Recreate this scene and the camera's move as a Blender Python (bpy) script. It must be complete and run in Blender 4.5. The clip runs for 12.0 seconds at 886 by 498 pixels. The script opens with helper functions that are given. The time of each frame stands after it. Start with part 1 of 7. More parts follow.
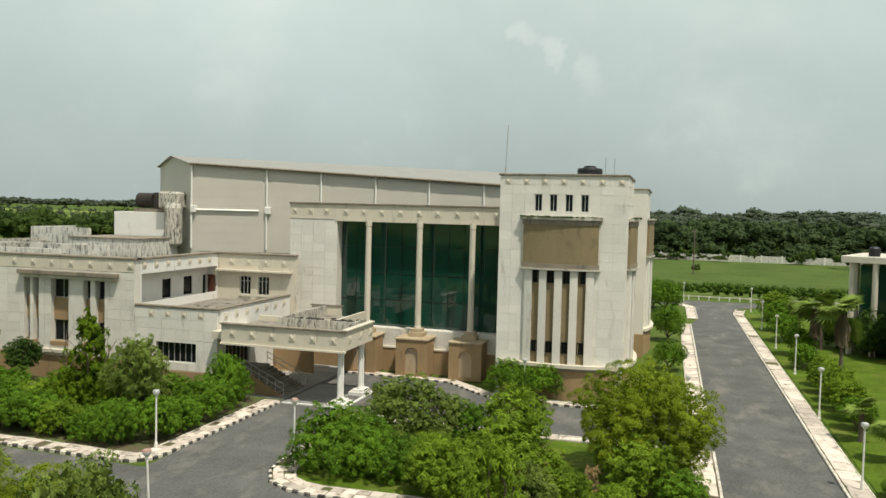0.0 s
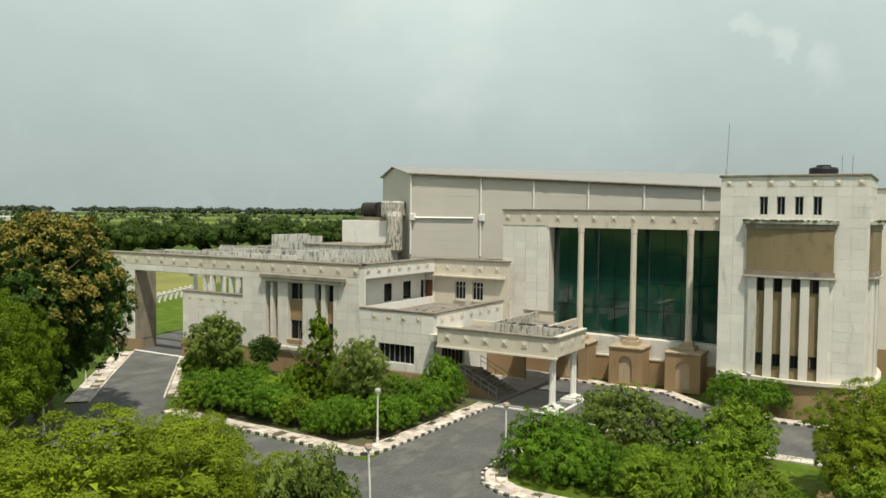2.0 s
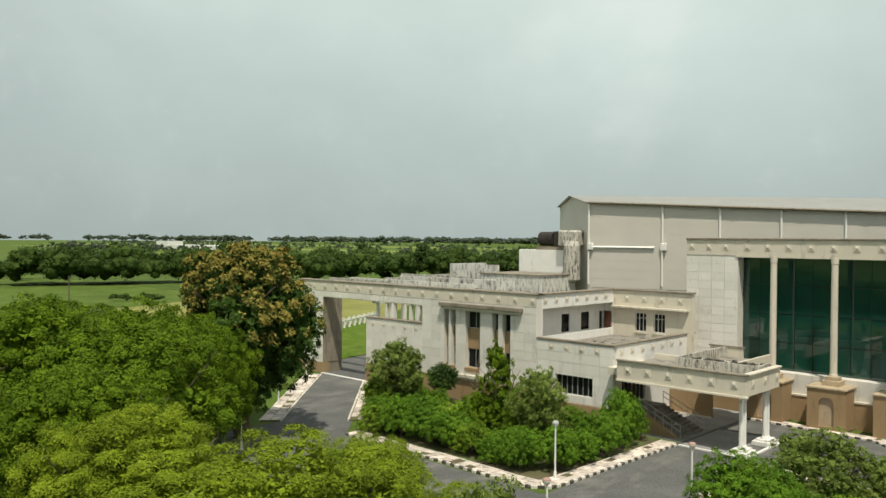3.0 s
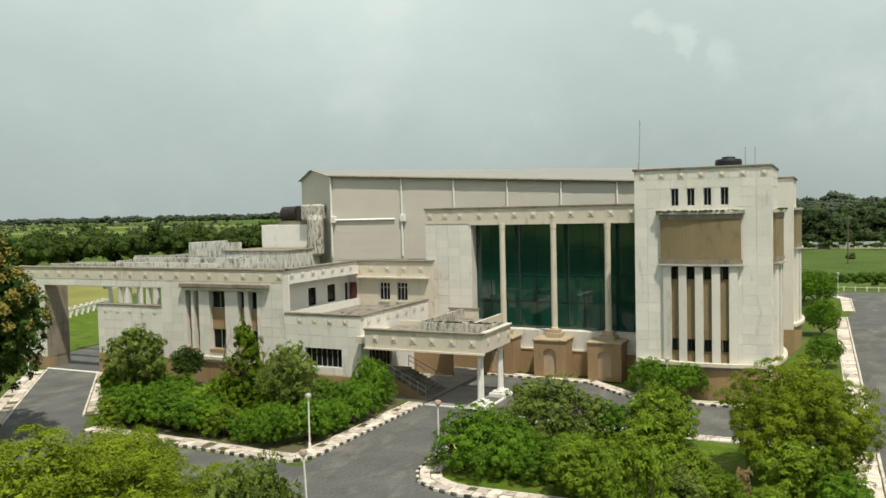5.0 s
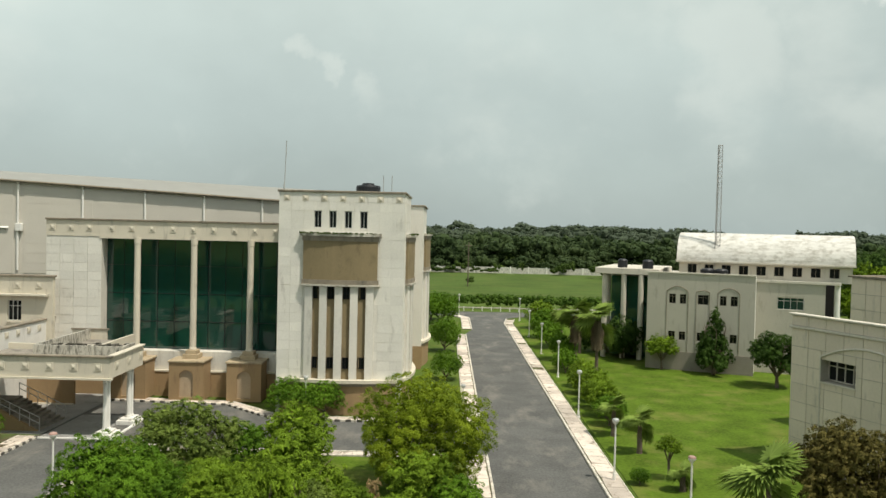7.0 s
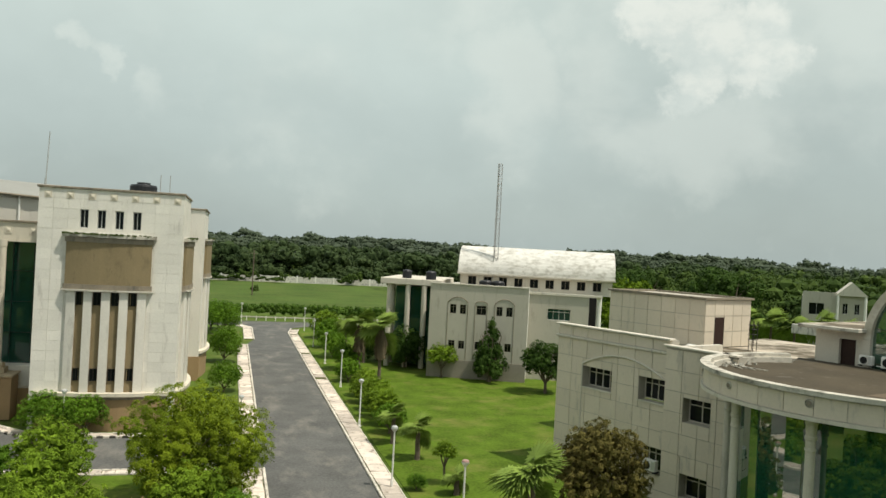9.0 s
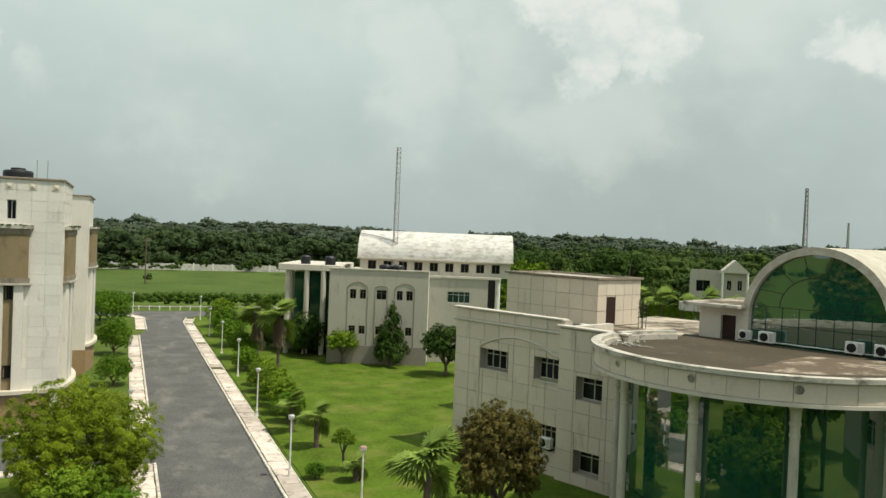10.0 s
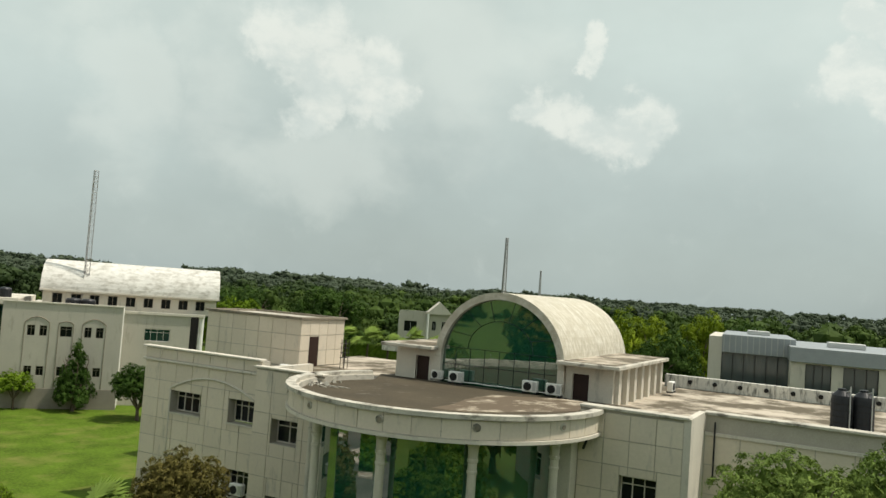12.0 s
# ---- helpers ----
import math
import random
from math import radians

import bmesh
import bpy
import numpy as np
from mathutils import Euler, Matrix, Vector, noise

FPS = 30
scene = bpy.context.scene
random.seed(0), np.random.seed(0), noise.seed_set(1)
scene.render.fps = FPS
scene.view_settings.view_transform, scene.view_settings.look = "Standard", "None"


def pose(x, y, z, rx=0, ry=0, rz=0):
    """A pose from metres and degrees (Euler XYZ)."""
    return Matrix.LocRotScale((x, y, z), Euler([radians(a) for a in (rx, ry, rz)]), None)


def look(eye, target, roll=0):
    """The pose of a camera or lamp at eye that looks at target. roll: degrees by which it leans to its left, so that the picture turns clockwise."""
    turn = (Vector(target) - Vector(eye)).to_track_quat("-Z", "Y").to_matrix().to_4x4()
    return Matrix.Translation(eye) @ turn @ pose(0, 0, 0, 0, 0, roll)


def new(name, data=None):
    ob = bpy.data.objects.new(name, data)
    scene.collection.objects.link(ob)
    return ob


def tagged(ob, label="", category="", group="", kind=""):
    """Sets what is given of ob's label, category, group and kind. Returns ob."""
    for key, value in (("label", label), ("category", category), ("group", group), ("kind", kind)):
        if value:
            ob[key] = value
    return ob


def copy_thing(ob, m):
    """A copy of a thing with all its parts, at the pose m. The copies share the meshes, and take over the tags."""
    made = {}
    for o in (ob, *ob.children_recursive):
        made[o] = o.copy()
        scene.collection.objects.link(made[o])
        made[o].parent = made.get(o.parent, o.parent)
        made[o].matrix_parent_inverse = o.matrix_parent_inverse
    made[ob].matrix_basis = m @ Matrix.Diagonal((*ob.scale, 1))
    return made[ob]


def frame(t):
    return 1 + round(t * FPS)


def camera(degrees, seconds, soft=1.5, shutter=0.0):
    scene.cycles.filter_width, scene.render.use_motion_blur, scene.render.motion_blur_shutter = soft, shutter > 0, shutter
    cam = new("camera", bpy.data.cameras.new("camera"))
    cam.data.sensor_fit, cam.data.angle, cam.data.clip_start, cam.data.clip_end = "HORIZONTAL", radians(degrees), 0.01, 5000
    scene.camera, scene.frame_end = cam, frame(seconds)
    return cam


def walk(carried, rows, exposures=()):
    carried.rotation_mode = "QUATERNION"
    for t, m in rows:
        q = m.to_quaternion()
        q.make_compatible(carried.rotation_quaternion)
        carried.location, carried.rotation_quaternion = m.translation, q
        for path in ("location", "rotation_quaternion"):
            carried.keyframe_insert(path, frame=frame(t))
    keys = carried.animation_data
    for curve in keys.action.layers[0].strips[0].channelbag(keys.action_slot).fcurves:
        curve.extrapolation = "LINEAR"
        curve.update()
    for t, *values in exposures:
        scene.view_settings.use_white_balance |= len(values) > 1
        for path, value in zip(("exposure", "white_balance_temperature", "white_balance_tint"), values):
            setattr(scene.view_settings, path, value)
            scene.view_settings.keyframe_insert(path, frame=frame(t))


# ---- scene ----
cam = camera(57.8, 12.0)
METRES, EYE, TILT, LEAN, TURN = 5.0, 12.5, 0.0, 0.0, 16.8
PATH = [
    (0, (0.693, 0.348, 13.853), (0.149, 2.270, 13.756), 1.44),
    (0.5, (0.704, 0.349, 13.824), (0.148, 2.267, 13.722), 1.67),
    (1, (0.706, 0.338, 13.869), (0.119, 2.246, 13.744), 0.85),
    (1.5, (0.820, 0.354, 13.921), (0.049, 2.195, 13.790), 0.86),
    (2, (0.930, 0.333, 13.931), (-0.101, 2.045, 13.838), 0.61),
    (2.5, (0.797, 0.412, 13.964), (-0.522, 1.914, 13.932), 0.39),
    (2.7, (0.758, 0.413, 13.971), (-0.628, 1.855, 13.950), 0.53),
    (4.3, (0.573, -0.111, 13.979), (-0.532, 1.554, 13.908), -0.50),
    (4.5, (0.621, -0.135, 13.979), (-0.400, 1.583, 13.906), -0.74),
    (5, (0.746, -0.160, 14.001), (-0.106, 1.647, 13.906), -1.34),
    (5.5, (0.798, -0.100, 13.992), (0.125, 1.780, 13.881), -1.12),
    (6, (0.798, 0.028, 14.003), (0.339, 1.972, 13.903), -0.12),
    (6.5, (0.793, 0.093, 13.981), (0.573, 2.080, 13.917), 0.98),
    (7, (0.823, 0.022, 14.007), (0.813, 2.022, 13.959), 1.35),
    (7.5, (0.827, 0.043, 14.014), (1.034, 2.031, 13.976), 0.91),
    (7.7, (0.825, 0.118, 14.047), (1.105, 2.098, 14.017), 0.64),
    (9.3, (1.231, 0.238, 13.833), (1.792, 2.158, 13.830), 3.21),
    (9.5, (1.328, 0.254, 13.868), (1.937, 2.159, 13.847), 3.02),
    (10, (1.560, 0.346, 13.935), (2.297, 2.205, 13.904), 2.30),
    (10.5, (1.893, 0.308, 13.952), (2.759, 2.111, 13.943), 1.80),
    (11, (2.171, 0.198, 13.973), (3.142, 1.946, 14.016), 2.17),
    (11.5, (2.376, 0.154, 14.058), (3.514, 1.796, 14.132), 3.17),
    (12, (2.733, 0.339, 14.046), (4.050, 1.841, 14.149), 4.20),
]
walk(cam, [(t, look(eye, target, roll)) for t, eye, target, roll in PATH], [(0.0, 0.0, 6700, 8.0), (12.0, 0.0, 6700, 8.0)])

# ---- world, sun, exposure ----
SUN_AZ, SUN_EL = -40.0, 65.0     # degrees from +x towards -y, and above the horizon
sun_dir = Vector((math.cos(radians(SUN_EL)) * math.cos(radians(SUN_AZ)), math.cos(radians(SUN_EL)) * math.sin(radians(SUN_AZ)), math.sin(radians(SUN_EL))))
sun = new("sun", bpy.data.lights.new("sun", "SUN"))
sun.data.energy, sun.data.angle, sun.data.color = 4.2, radians(1.5), (1.0, 0.95, 0.86)
sun.matrix_world = look(sun_dir * 200, (0, 0, 0))

world = bpy.data.worlds.new("world")
scene.world = world
world.use_nodes = True
wn, wl = world.node_tree.nodes, world.node_tree.links
wn.clear()


def wnode(kind, **kw):
    n = wn.new(kind)
    for k, v in kw.items():
        n.inputs[k.replace("_", " ")].default_value = v
    return n


w_out = wn.new("ShaderNodeOutputWorld")
w_bg = wn.new("ShaderNodeBackground")
w_sky = wn.new("ShaderNodeTexSky")
w_sky.sky_type, w_sky.sun_disc = "NISHITA", False
w_sky.sun_elevation, w_sky.sun_rotation = radians(SUN_EL), math.atan2(sun_dir.x, sun_dir.y)
w_sky.air_density, w_sky.dust_density, w_sky.ozone_density = 1.2, 2.0, 2.0
w_bg.inputs["Strength"].default_value = 0.1
# a veil of haze, greyer towards the horizon, with thin cloud over it and heaped clouds in the east
w_tc = wn.new("ShaderNodeTexCoord")
w_sep = wn.new("ShaderNodeSeparateXYZ")
wl.new(w_tc.outputs["Generated"], w_sep.inputs["Vector"])
w_grad = wn.new("ShaderNodeValToRGB")
w_grad.color_ramp.interpolation = "EASE"
w_grad.color_ramp.elements[0].position, w_grad.color_ramp.elements[1].position = 0.0, 0.36
w_grad.color_ramp.elements[0].color, w_grad.color_ramp.elements[1].color = (4.3, 5.1, 5.1, 1), (6.8, 7.8, 7.4, 1)
wl.new(w_sep.outputs["Z"], w_grad.inputs["Fac"])
w_map = wn.new("ShaderNodeMapping")
w_map.inputs["Scale"].default_value = (1.0, 1.0, 1.5)
w_map.inputs["Location"].default_value = (0.35, 0.1, 0.22)
wl.new(w_tc.outputs["Generated"], w_map.inputs["Vector"])
w_n1 = wnode("ShaderNodeTexNoise", Scale=5.2, Detail=10.0, Roughness=0.5, Distortion=0.1)
w_n2 = wnode("ShaderNodeTexNoise", Scale=1.7, Detail=6.0, Roughness=0.55)
wl.new(w_map.outputs["Vector"], w_n1.inputs["Vector"])
wl.new(w_map.outputs["Vector"], w_n2.inputs["Vector"])
w_thin = wn.new("ShaderNodeMapRange")
for k, v in (("From Min", 0.35), ("From Max", 0.7), ("To Min", 0.88), ("To Max", 1.15)):
    w_thin.inputs[k].default_value = v
wl.new(w_n2.outputs["Fac"], w_thin.inputs["Value"])
w_sc = wn.new("ShaderNodeVectorMath")
w_sc.operation = "SCALE"
wl.new(w_grad.outputs["Color"], w_sc.inputs[0])
wl.new(w_thin.outputs["Result"], w_sc.inputs["Scale"])
w_veil = wn.new("ShaderNodeMixRGB")
w_fade = wn.new("ShaderNodeMapRange")
w_fade.interpolation_type = "SMOOTHSTEP"
for k, v in (("From Min", 0.34), ("From Max", 0.8), ("To Min", 0.88), ("To Max", 0.6)):
    w_fade.inputs[k].default_value = v
wl.new(w_sep.outputs["Z"], w_fade.inputs["Value"])
wl.new(w_fade.outputs["Result"], w_veil.inputs["Fac"])
wl.new(w_sky.outputs["Color"], w_veil.inputs[1])
wl.new(w_sc.outputs["Vector"], w_veil.inputs[2])
def wmath(op, a, b):
    """A scalar step between two sockets or numbers."""
    n = wn.new("ShaderNodeMath")
    n.operation = op
    for i, v in enumerate((a, b)):
        if isinstance(v, (int, float)):
            n.inputs[i].default_value = v
        else:
            wl.new(v, n.inputs[i])
    return n.outputs[0]


def wstep(v, lo, hi, top=1.0):
    n = wn.new("ShaderNodeMapRange")
    n.interpolation_type = "SMOOTHSTEP"
    for k, x in (("From Min", lo), ("From Max", hi), ("To Min", 0.0), ("To Max", top)):
        n.inputs[k].default_value = x
    wl.new(v, n.inputs["Value"])
    return n.outputs["Result"]


def warped(size, amount):
    """The way of sight, bent by noise, so that round patches get billowing edges."""
    n = wnode("ShaderNodeTexNoise", Scale=size, Detail=6.0, Roughness=0.6)
    wl.new(w_tc.outputs["Generated"], n.inputs["Vector"])
    off, add, nrm = wn.new("ShaderNodeVectorMath"), wn.new("ShaderNodeVectorMath"), wn.new("ShaderNodeVectorMath")
    off.operation, add.operation, nrm.operation = "MULTIPLY_ADD", "ADD", "NORMALIZE"
    off.inputs[1].default_value, off.inputs[2].default_value = (amount,) * 3, (-amount / 2,) * 3
    wl.new(n.outputs["Color"], off.inputs[0])
    wl.new(w_tc.outputs["Generated"], add.inputs[0])
    wl.new(off.outputs[0], add.inputs[1])
    wl.new(add.outputs[0], nrm.inputs[0])
    return nrm.outputs[0]


def patches(way, spots, spread):
    """1 at the middle of the nearest patch of cloud, falling to 0 at its edge. spots: direction and half width in degrees."""
    heap = None
    for x, y, z, half in spots:
        dot = wn.new("ShaderNodeVectorMath")
        dot.operation = "DOT_PRODUCT"
        dot.inputs[1].default_value = Vector((x, y, z)).normalized()
        wl.new(way, dot.inputs[0])
        near = wn.new("ShaderNodeMapRange")
        for k, v in (("From Min", math.cos(radians(half * spread))), ("From Max", 1.0), ("To Min", 0.0), ("To Max", 1.0)):
            near.inputs[k].default_value = v
        wl.new(dot.outputs["Value"], near.inputs["Value"])
        heap = near.outputs["Result"] if heap is None else wmath("MAXIMUM", heap, near.outputs["Result"])
    return heap


CUMULUS = [(0.494, 0.82, 0.287, 2.1), (0.52, 0.817, 0.251, 1.8), (0.454, 0.843, 0.287, 1.6), (0.519, 0.828, 0.211, 1.4), (0.562, 0.788, 0.25, 1.9), (0.586, 0.777, 0.229, 1.3), (0.562, 0.8, 0.21, 1.1), (0.719, 0.656, 0.231, 1.1), (0.737, 0.636, 0.229, 1.4), (0.763, 0.611, 0.21, 1.4), (0.787, 0.58, 0.212, 1.5), (0.888, 0.382, 0.257, 1.4), (0.895, 0.361, 0.262, 1.4), (0.907, 0.345, 0.244, 1.2), (0.885, 0.335, 0.323, 1.2), (0.738, 0.604, 0.3, 0.8)]
VEIL = [(0.659, 0.69, 0.299, 5.2), (0.633, 0.737, 0.237, 3.2), (0.438, 0.871, 0.22, 2.8), (0.506, 0.846, 0.169, 2.8), (0.325, 0.931, 0.167, 2.4), (0.231, 0.935, 0.27, 2.4), (0.57, 0.805, 0.162, 2.4), (0.704, 0.648, 0.289, 2.4), (0.772, 0.618, 0.145, 1.0), (-0.165, 0.967, 0.194, 0.6), (-0.095, 0.982, 0.166, 0.9), (-0.541, 0.81, 0.226, 3.6), (0.083, 0.984, 0.155, 2.8), (0.85, 0.2, 0.45, 9.0), (0.2, -0.9, 0.4, 11.0), (-0.8, -0.4, 0.45, 11.0)]
w_n3 = wnode("ShaderNodeTexNoise", Scale=22.0, Detail=10.0, Roughness=0.62, Distortion=0.3)
wl.new(w_tc.outputs["Generated"], w_n3.inputs["Vector"])
thin = wmath("MULTIPLY", patches(warped(5.0, 0.3), VEIL, 2.3), wstep(w_n1.outputs["Fac"], 0.3, 0.68))
w_mix0 = wn.new("ShaderNodeMixRGB")
w_mix0.inputs[2].default_value = (8.0, 8.6, 8.2, 1)
wl.new(wstep(thin, 0.0, 0.85, 0.36), w_mix0.inputs["Fac"])
wl.new(w_veil.outputs["Color"], w_mix0.inputs[1])
heap = wmath("ADD", patches(warped(10.0, 0.16), CUMULUS, 1.9), wmath("MULTIPLY", wmath("SUBTRACT", w_n3.outputs["Fac"], 0.5), 1.3))
w_tone = wn.new("ShaderNodeMixRGB")
w_tone.inputs[1].default_value, w_tone.inputs[2].default_value = (7.0, 7.7, 7.5, 1), (8.9, 9.2, 8.7, 1)
w_n4 = wnode("ShaderNodeTexNoise", Scale=16.0, Detail=9.0, Roughness=0.6)
wl.new(w_map.outputs["Vector"], w_n4.inputs["Vector"])
wl.new(wmath("MULTIPLY", wstep(heap, 0.2, 0.7), wstep(w_n4.outputs["Fac"], 0.36, 0.62)), w_tone.inputs["Fac"])
w_mix = wn.new("ShaderNodeMixRGB")
wl.new(wstep(heap, 0.05, 0.95, 0.66), w_mix.inputs["Fac"])
wl.new(w_mix0.outputs["Color"], w_mix.inputs[1])
wl.new(w_tone.outputs["Color"], w_mix.inputs[2])
wl.new(w_mix.outputs["Color"], w_bg.inputs["Color"])
wl.new(w_bg.outputs["Background"], w_out.inputs["Surface"])


# ---- materials ----
def material(name, color, rough=0.8, metal=0.0, vary=0.12, scale=1.5, fine=14.0, bump=0.15, dirt=None, dirt_amount=0.0, dirt_scale=(0.6, 0.6, 0.15), piece=0.0, island=0.0, spec=0.3, local=False, edge=0.23):
    """Paint, stone or cloth: a base colour with broad and fine variation, stains, and a fine relief."""
    m = bpy.data.materials.new(name)
    m.use_nodes = True
    nt, ln = m.node_tree.nodes, m.node_tree.links
    bs = nt["Principled BSDF"]
    bs.inputs["Roughness"].default_value, bs.inputs["Metallic"].default_value = rough, metal
    bs.inputs["Specular IOR Level"].default_value = spec
    geo = nt.new("ShaderNodeNewGeometry")
    big, small = nt.new("ShaderNodeTexNoise"), nt.new("ShaderNodeTexNoise")
    big.inputs["Scale"].default_value, big.inputs["Detail"].default_value = scale, 5.0
    small.inputs["Scale"].default_value, small.inputs["Detail"].default_value = fine, 4.0
    ln.new(geo.outputs["Position"], big.inputs["Vector"])
    ln.new(geo.outputs["Position"], small.inputs["Vector"])
    both = nt.new("ShaderNodeMath")
    both.operation = "ADD"
    ln.new(big.outputs["Fac"], both.inputs[0])
    ln.new(small.outputs["Fac"], both.inputs[1])
    span = nt.new("ShaderNodeMapRange")
    span.inputs["From Min"].default_value, span.inputs["From Max"].default_value = 0.65, 1.35
    span.inputs["To Min"].default_value, span.inputs["To Max"].default_value = 1 - vary, 1 + vary
    ln.new(both.outputs[0], span.inputs["Value"])
    last = span.outputs["Result"]
    if piece or island:
        if piece:
            src = nt.new("ShaderNodeObjectInfo").outputs["Random"]
        else:
            src = geo.outputs["Random Per Island"]
        pr = nt.new("ShaderNodeMapRange")
        pr.inputs["To Min"].default_value, pr.inputs["To Max"].default_value = 1 - (piece or island), 1 + (piece or island)
        ln.new(src, pr.inputs["Value"])
        mul = nt.new("ShaderNodeMath")
        mul.operation = "MULTIPLY"
        ln.new(last, mul.inputs[0])
        ln.new(pr.outputs["Result"], mul.inputs[1])
        last = mul.outputs[0]
    tint = nt.new("ShaderNodeVectorMath")
    tint.operation = "SCALE"
    tint.inputs[0].default_value = color[:3]
    ln.new(last, tint.inputs["Scale"])
    col = tint.outputs["Vector"]
    if dirt:
        mp = nt.new("ShaderNodeMapping")
        mp.inputs["Scale"].default_value = dirt_scale
        ln.new(nt.new("ShaderNodeTexCoord").outputs["Object"] if local else geo.outputs["Position"], mp.inputs["Vector"])
        dn = nt.new("ShaderNodeTexNoise")
        dn.inputs["Scale"].default_value, dn.inputs["Detail"].default_value, dn.inputs["Roughness"].default_value = 3.0, 8.0, 0.65
        ln.new(mp.outputs["Vector"], dn.inputs["Vector"])
        dr = nt.new("ShaderNodeMapRange")
        dr.inputs["From Min"].default_value, dr.inputs["From Max"].default_value = 0.735 - edge / 2 - 0.35 * dirt_amount, 0.735 + edge / 2 - 0.35 * dirt_amount
        ln.new(dn.outputs["Fac"], dr.inputs["Value"])
        mx = nt.new("ShaderNodeMixRGB")
        mx.inputs[2].default_value = (*dirt[:3], 1)
        ln.new(dr.outputs["Result"], mx.inputs["Fac"])
        ln.new(col, mx.inputs[1])
        col = mx.outputs["Color"]
    ln.new(col, bs.inputs["Base Color"])
    if bump:
        bp = nt.new("ShaderNodeBump")
        bp.inputs["Strength"].default_value, bp.inputs["Distance"].default_value = bump, 0.03
        ln.new(small.outputs["Fac"], bp.inputs["Height"])
        ln.new(bp.outputs["Normal"], bs.inputs["Normal"])
    return m


def leaf_material(name, dark, light, tip=None, rough=0.65, broad=0.55):
    """Leaves: each leaf takes its own green, between a dark and a light one; thin, so that light comes through."""
    m = bpy.data.materials.new(name)
    m.use_nodes = True
    nt, ln = m.node_tree.nodes, m.node_tree.links
    bs = nt["Principled BSDF"]
    bs.inputs["Roughness"].default_value = rough
    bs.inputs["Specular IOR Level"].default_value = 0.06
    geo = nt.new("ShaderNodeNewGeometry")
    ns = nt.new("ShaderNodeTexNoise")
    ns.inputs["Scale"].default_value, ns.inputs["Detail"].default_value = broad, 3.0
    ln.new(geo.outputs["Position"], ns.inputs["Vector"])
    add = nt.new("ShaderNodeMath")
    add.operation = "MULTIPLY_ADD"
    add.inputs[1].default_value = 0.38
    ln.new(geo.outputs["Random Per Island"], add.inputs[0])
    sub = nt.new("ShaderNodeMapRange")
    sub.inputs["From Min"].default_value, sub.inputs["From Max"].default_value = 0.3, 0.7
    sub.inputs["To Min"].default_value, sub.inputs["To Max"].default_value = 0.0, 0.58
    ln.new(ns.outputs["Fac"], sub.inputs["Value"])
    ln.new(sub.outputs["Result"], add.inputs[2])
    rp = nt.new("ShaderNodeValToRGB")
    rp.color_ramp.elements[0].color, rp.color_ramp.elements[1].color = (*dark, 1), (*light, 1)
    if tip:
        e = rp.color_ramp.elements.new(0.86)
        e.color = (*light, 1)
        rp.color_ramp.elements[2].color = (*tip, 1)
    ln.new(add.outputs[0], rp.inputs["Fac"])
    ln.new(rp.outputs["Color"], bs.inputs["Base Color"])
    tr = nt.new("ShaderNodeBsdfTranslucent")
    ln.new(rp.outputs["Color"], tr.inputs["Color"])
    mix = nt.new("ShaderNodeMixShader")
    mix.inputs["Fac"].default_value = 0.13
    ln.new(bs.outputs["BSDF"], mix.inputs[1])
    ln.new(tr.outputs["BSDF"], mix.inputs[2])
    ln.new(mix.outputs["Shader"], nt["Material Output"].inputs["Surface"])
    return m


def glass_material(name, color, rough=0.03, ior=1.75):
    m = bpy.data.materials.new(name)
    m.use_nodes = True
    nt, ln = m.node_tree.nodes, m.node_tree.links
    bs = nt["Principled BSDF"]
    bs.inputs["Base Color"].default_value = (*color, 1)
    bs.inputs["Roughness"].default_value, bs.inputs["IOR"].default_value = rough, ior
    geo, ns, bp = nt.new("ShaderNodeNewGeometry"), nt.new("ShaderNodeTexNoise"), nt.new("ShaderNodeBump")
    ns.inputs["Scale"].default_value = 0.6
    ln.new(geo.outputs["Position"], ns.inputs["Vector"])
    bp.inputs["Strength"].default_value, bp.inputs["Distance"].default_value = 0.08, 0.05
    ln.new(ns.outputs["Fac"], bp.inputs["Height"])
    ln.new(bp.outputs["Normal"], bs.inputs["Normal"])
    return m


STONE = material("pale_stone", (0.64, 0.605, 0.535), 0.75, vary=0.08, scale=0.5, fine=6, dirt=(0.36, 0.33, 0.28), dirt_amount=0.16, island=0.05)
TILE = material("stone_tile", (0.67, 0.635, 0.565), 0.7, vary=0.07, scale=0.5, fine=8, dirt=(0.38, 0.35, 0.3), dirt_amount=0.14, island=0.06)
SLAB = material("stone_slab", (0.71, 0.68, 0.61), 0.7, vary=0.07, scale=0.5, fine=8, dirt=(0.38, 0.35, 0.3), dirt_amount=0.14, piece=0.06)
CREAM = material("cream_paint", (0.60, 0.545, 0.44), 0.8, vary=0.08, scale=0.7, dirt=(0.3, 0.27, 0.22), dirt_amount=0.18)
TAN = material("tan_paint", (0.315, 0.215, 0.115), 0.85, vary=0.1, scale=0.6, dirt=(0.2, 0.13, 0.08), dirt_amount=0.15)
PANEL = material("olive_tan_paint", (0.232, 0.18, 0.1), 0.85, vary=0.12, scale=0.5, dirt=(0.13, 0.1, 0.06), dirt_amount=0.22, dirt_scale=(0.8, 0.8, 0.25))
TANCAP = material("pale_tan_paint", (0.42, 0.335, 0.22), 0.85, vary=0.12, dirt=(0.2, 0.15, 0.1), dirt_amount=0.25)
MOSS = material("moss", (0.06, 0.085, 0.022), 0.95, vary=0.4, scale=2.0)
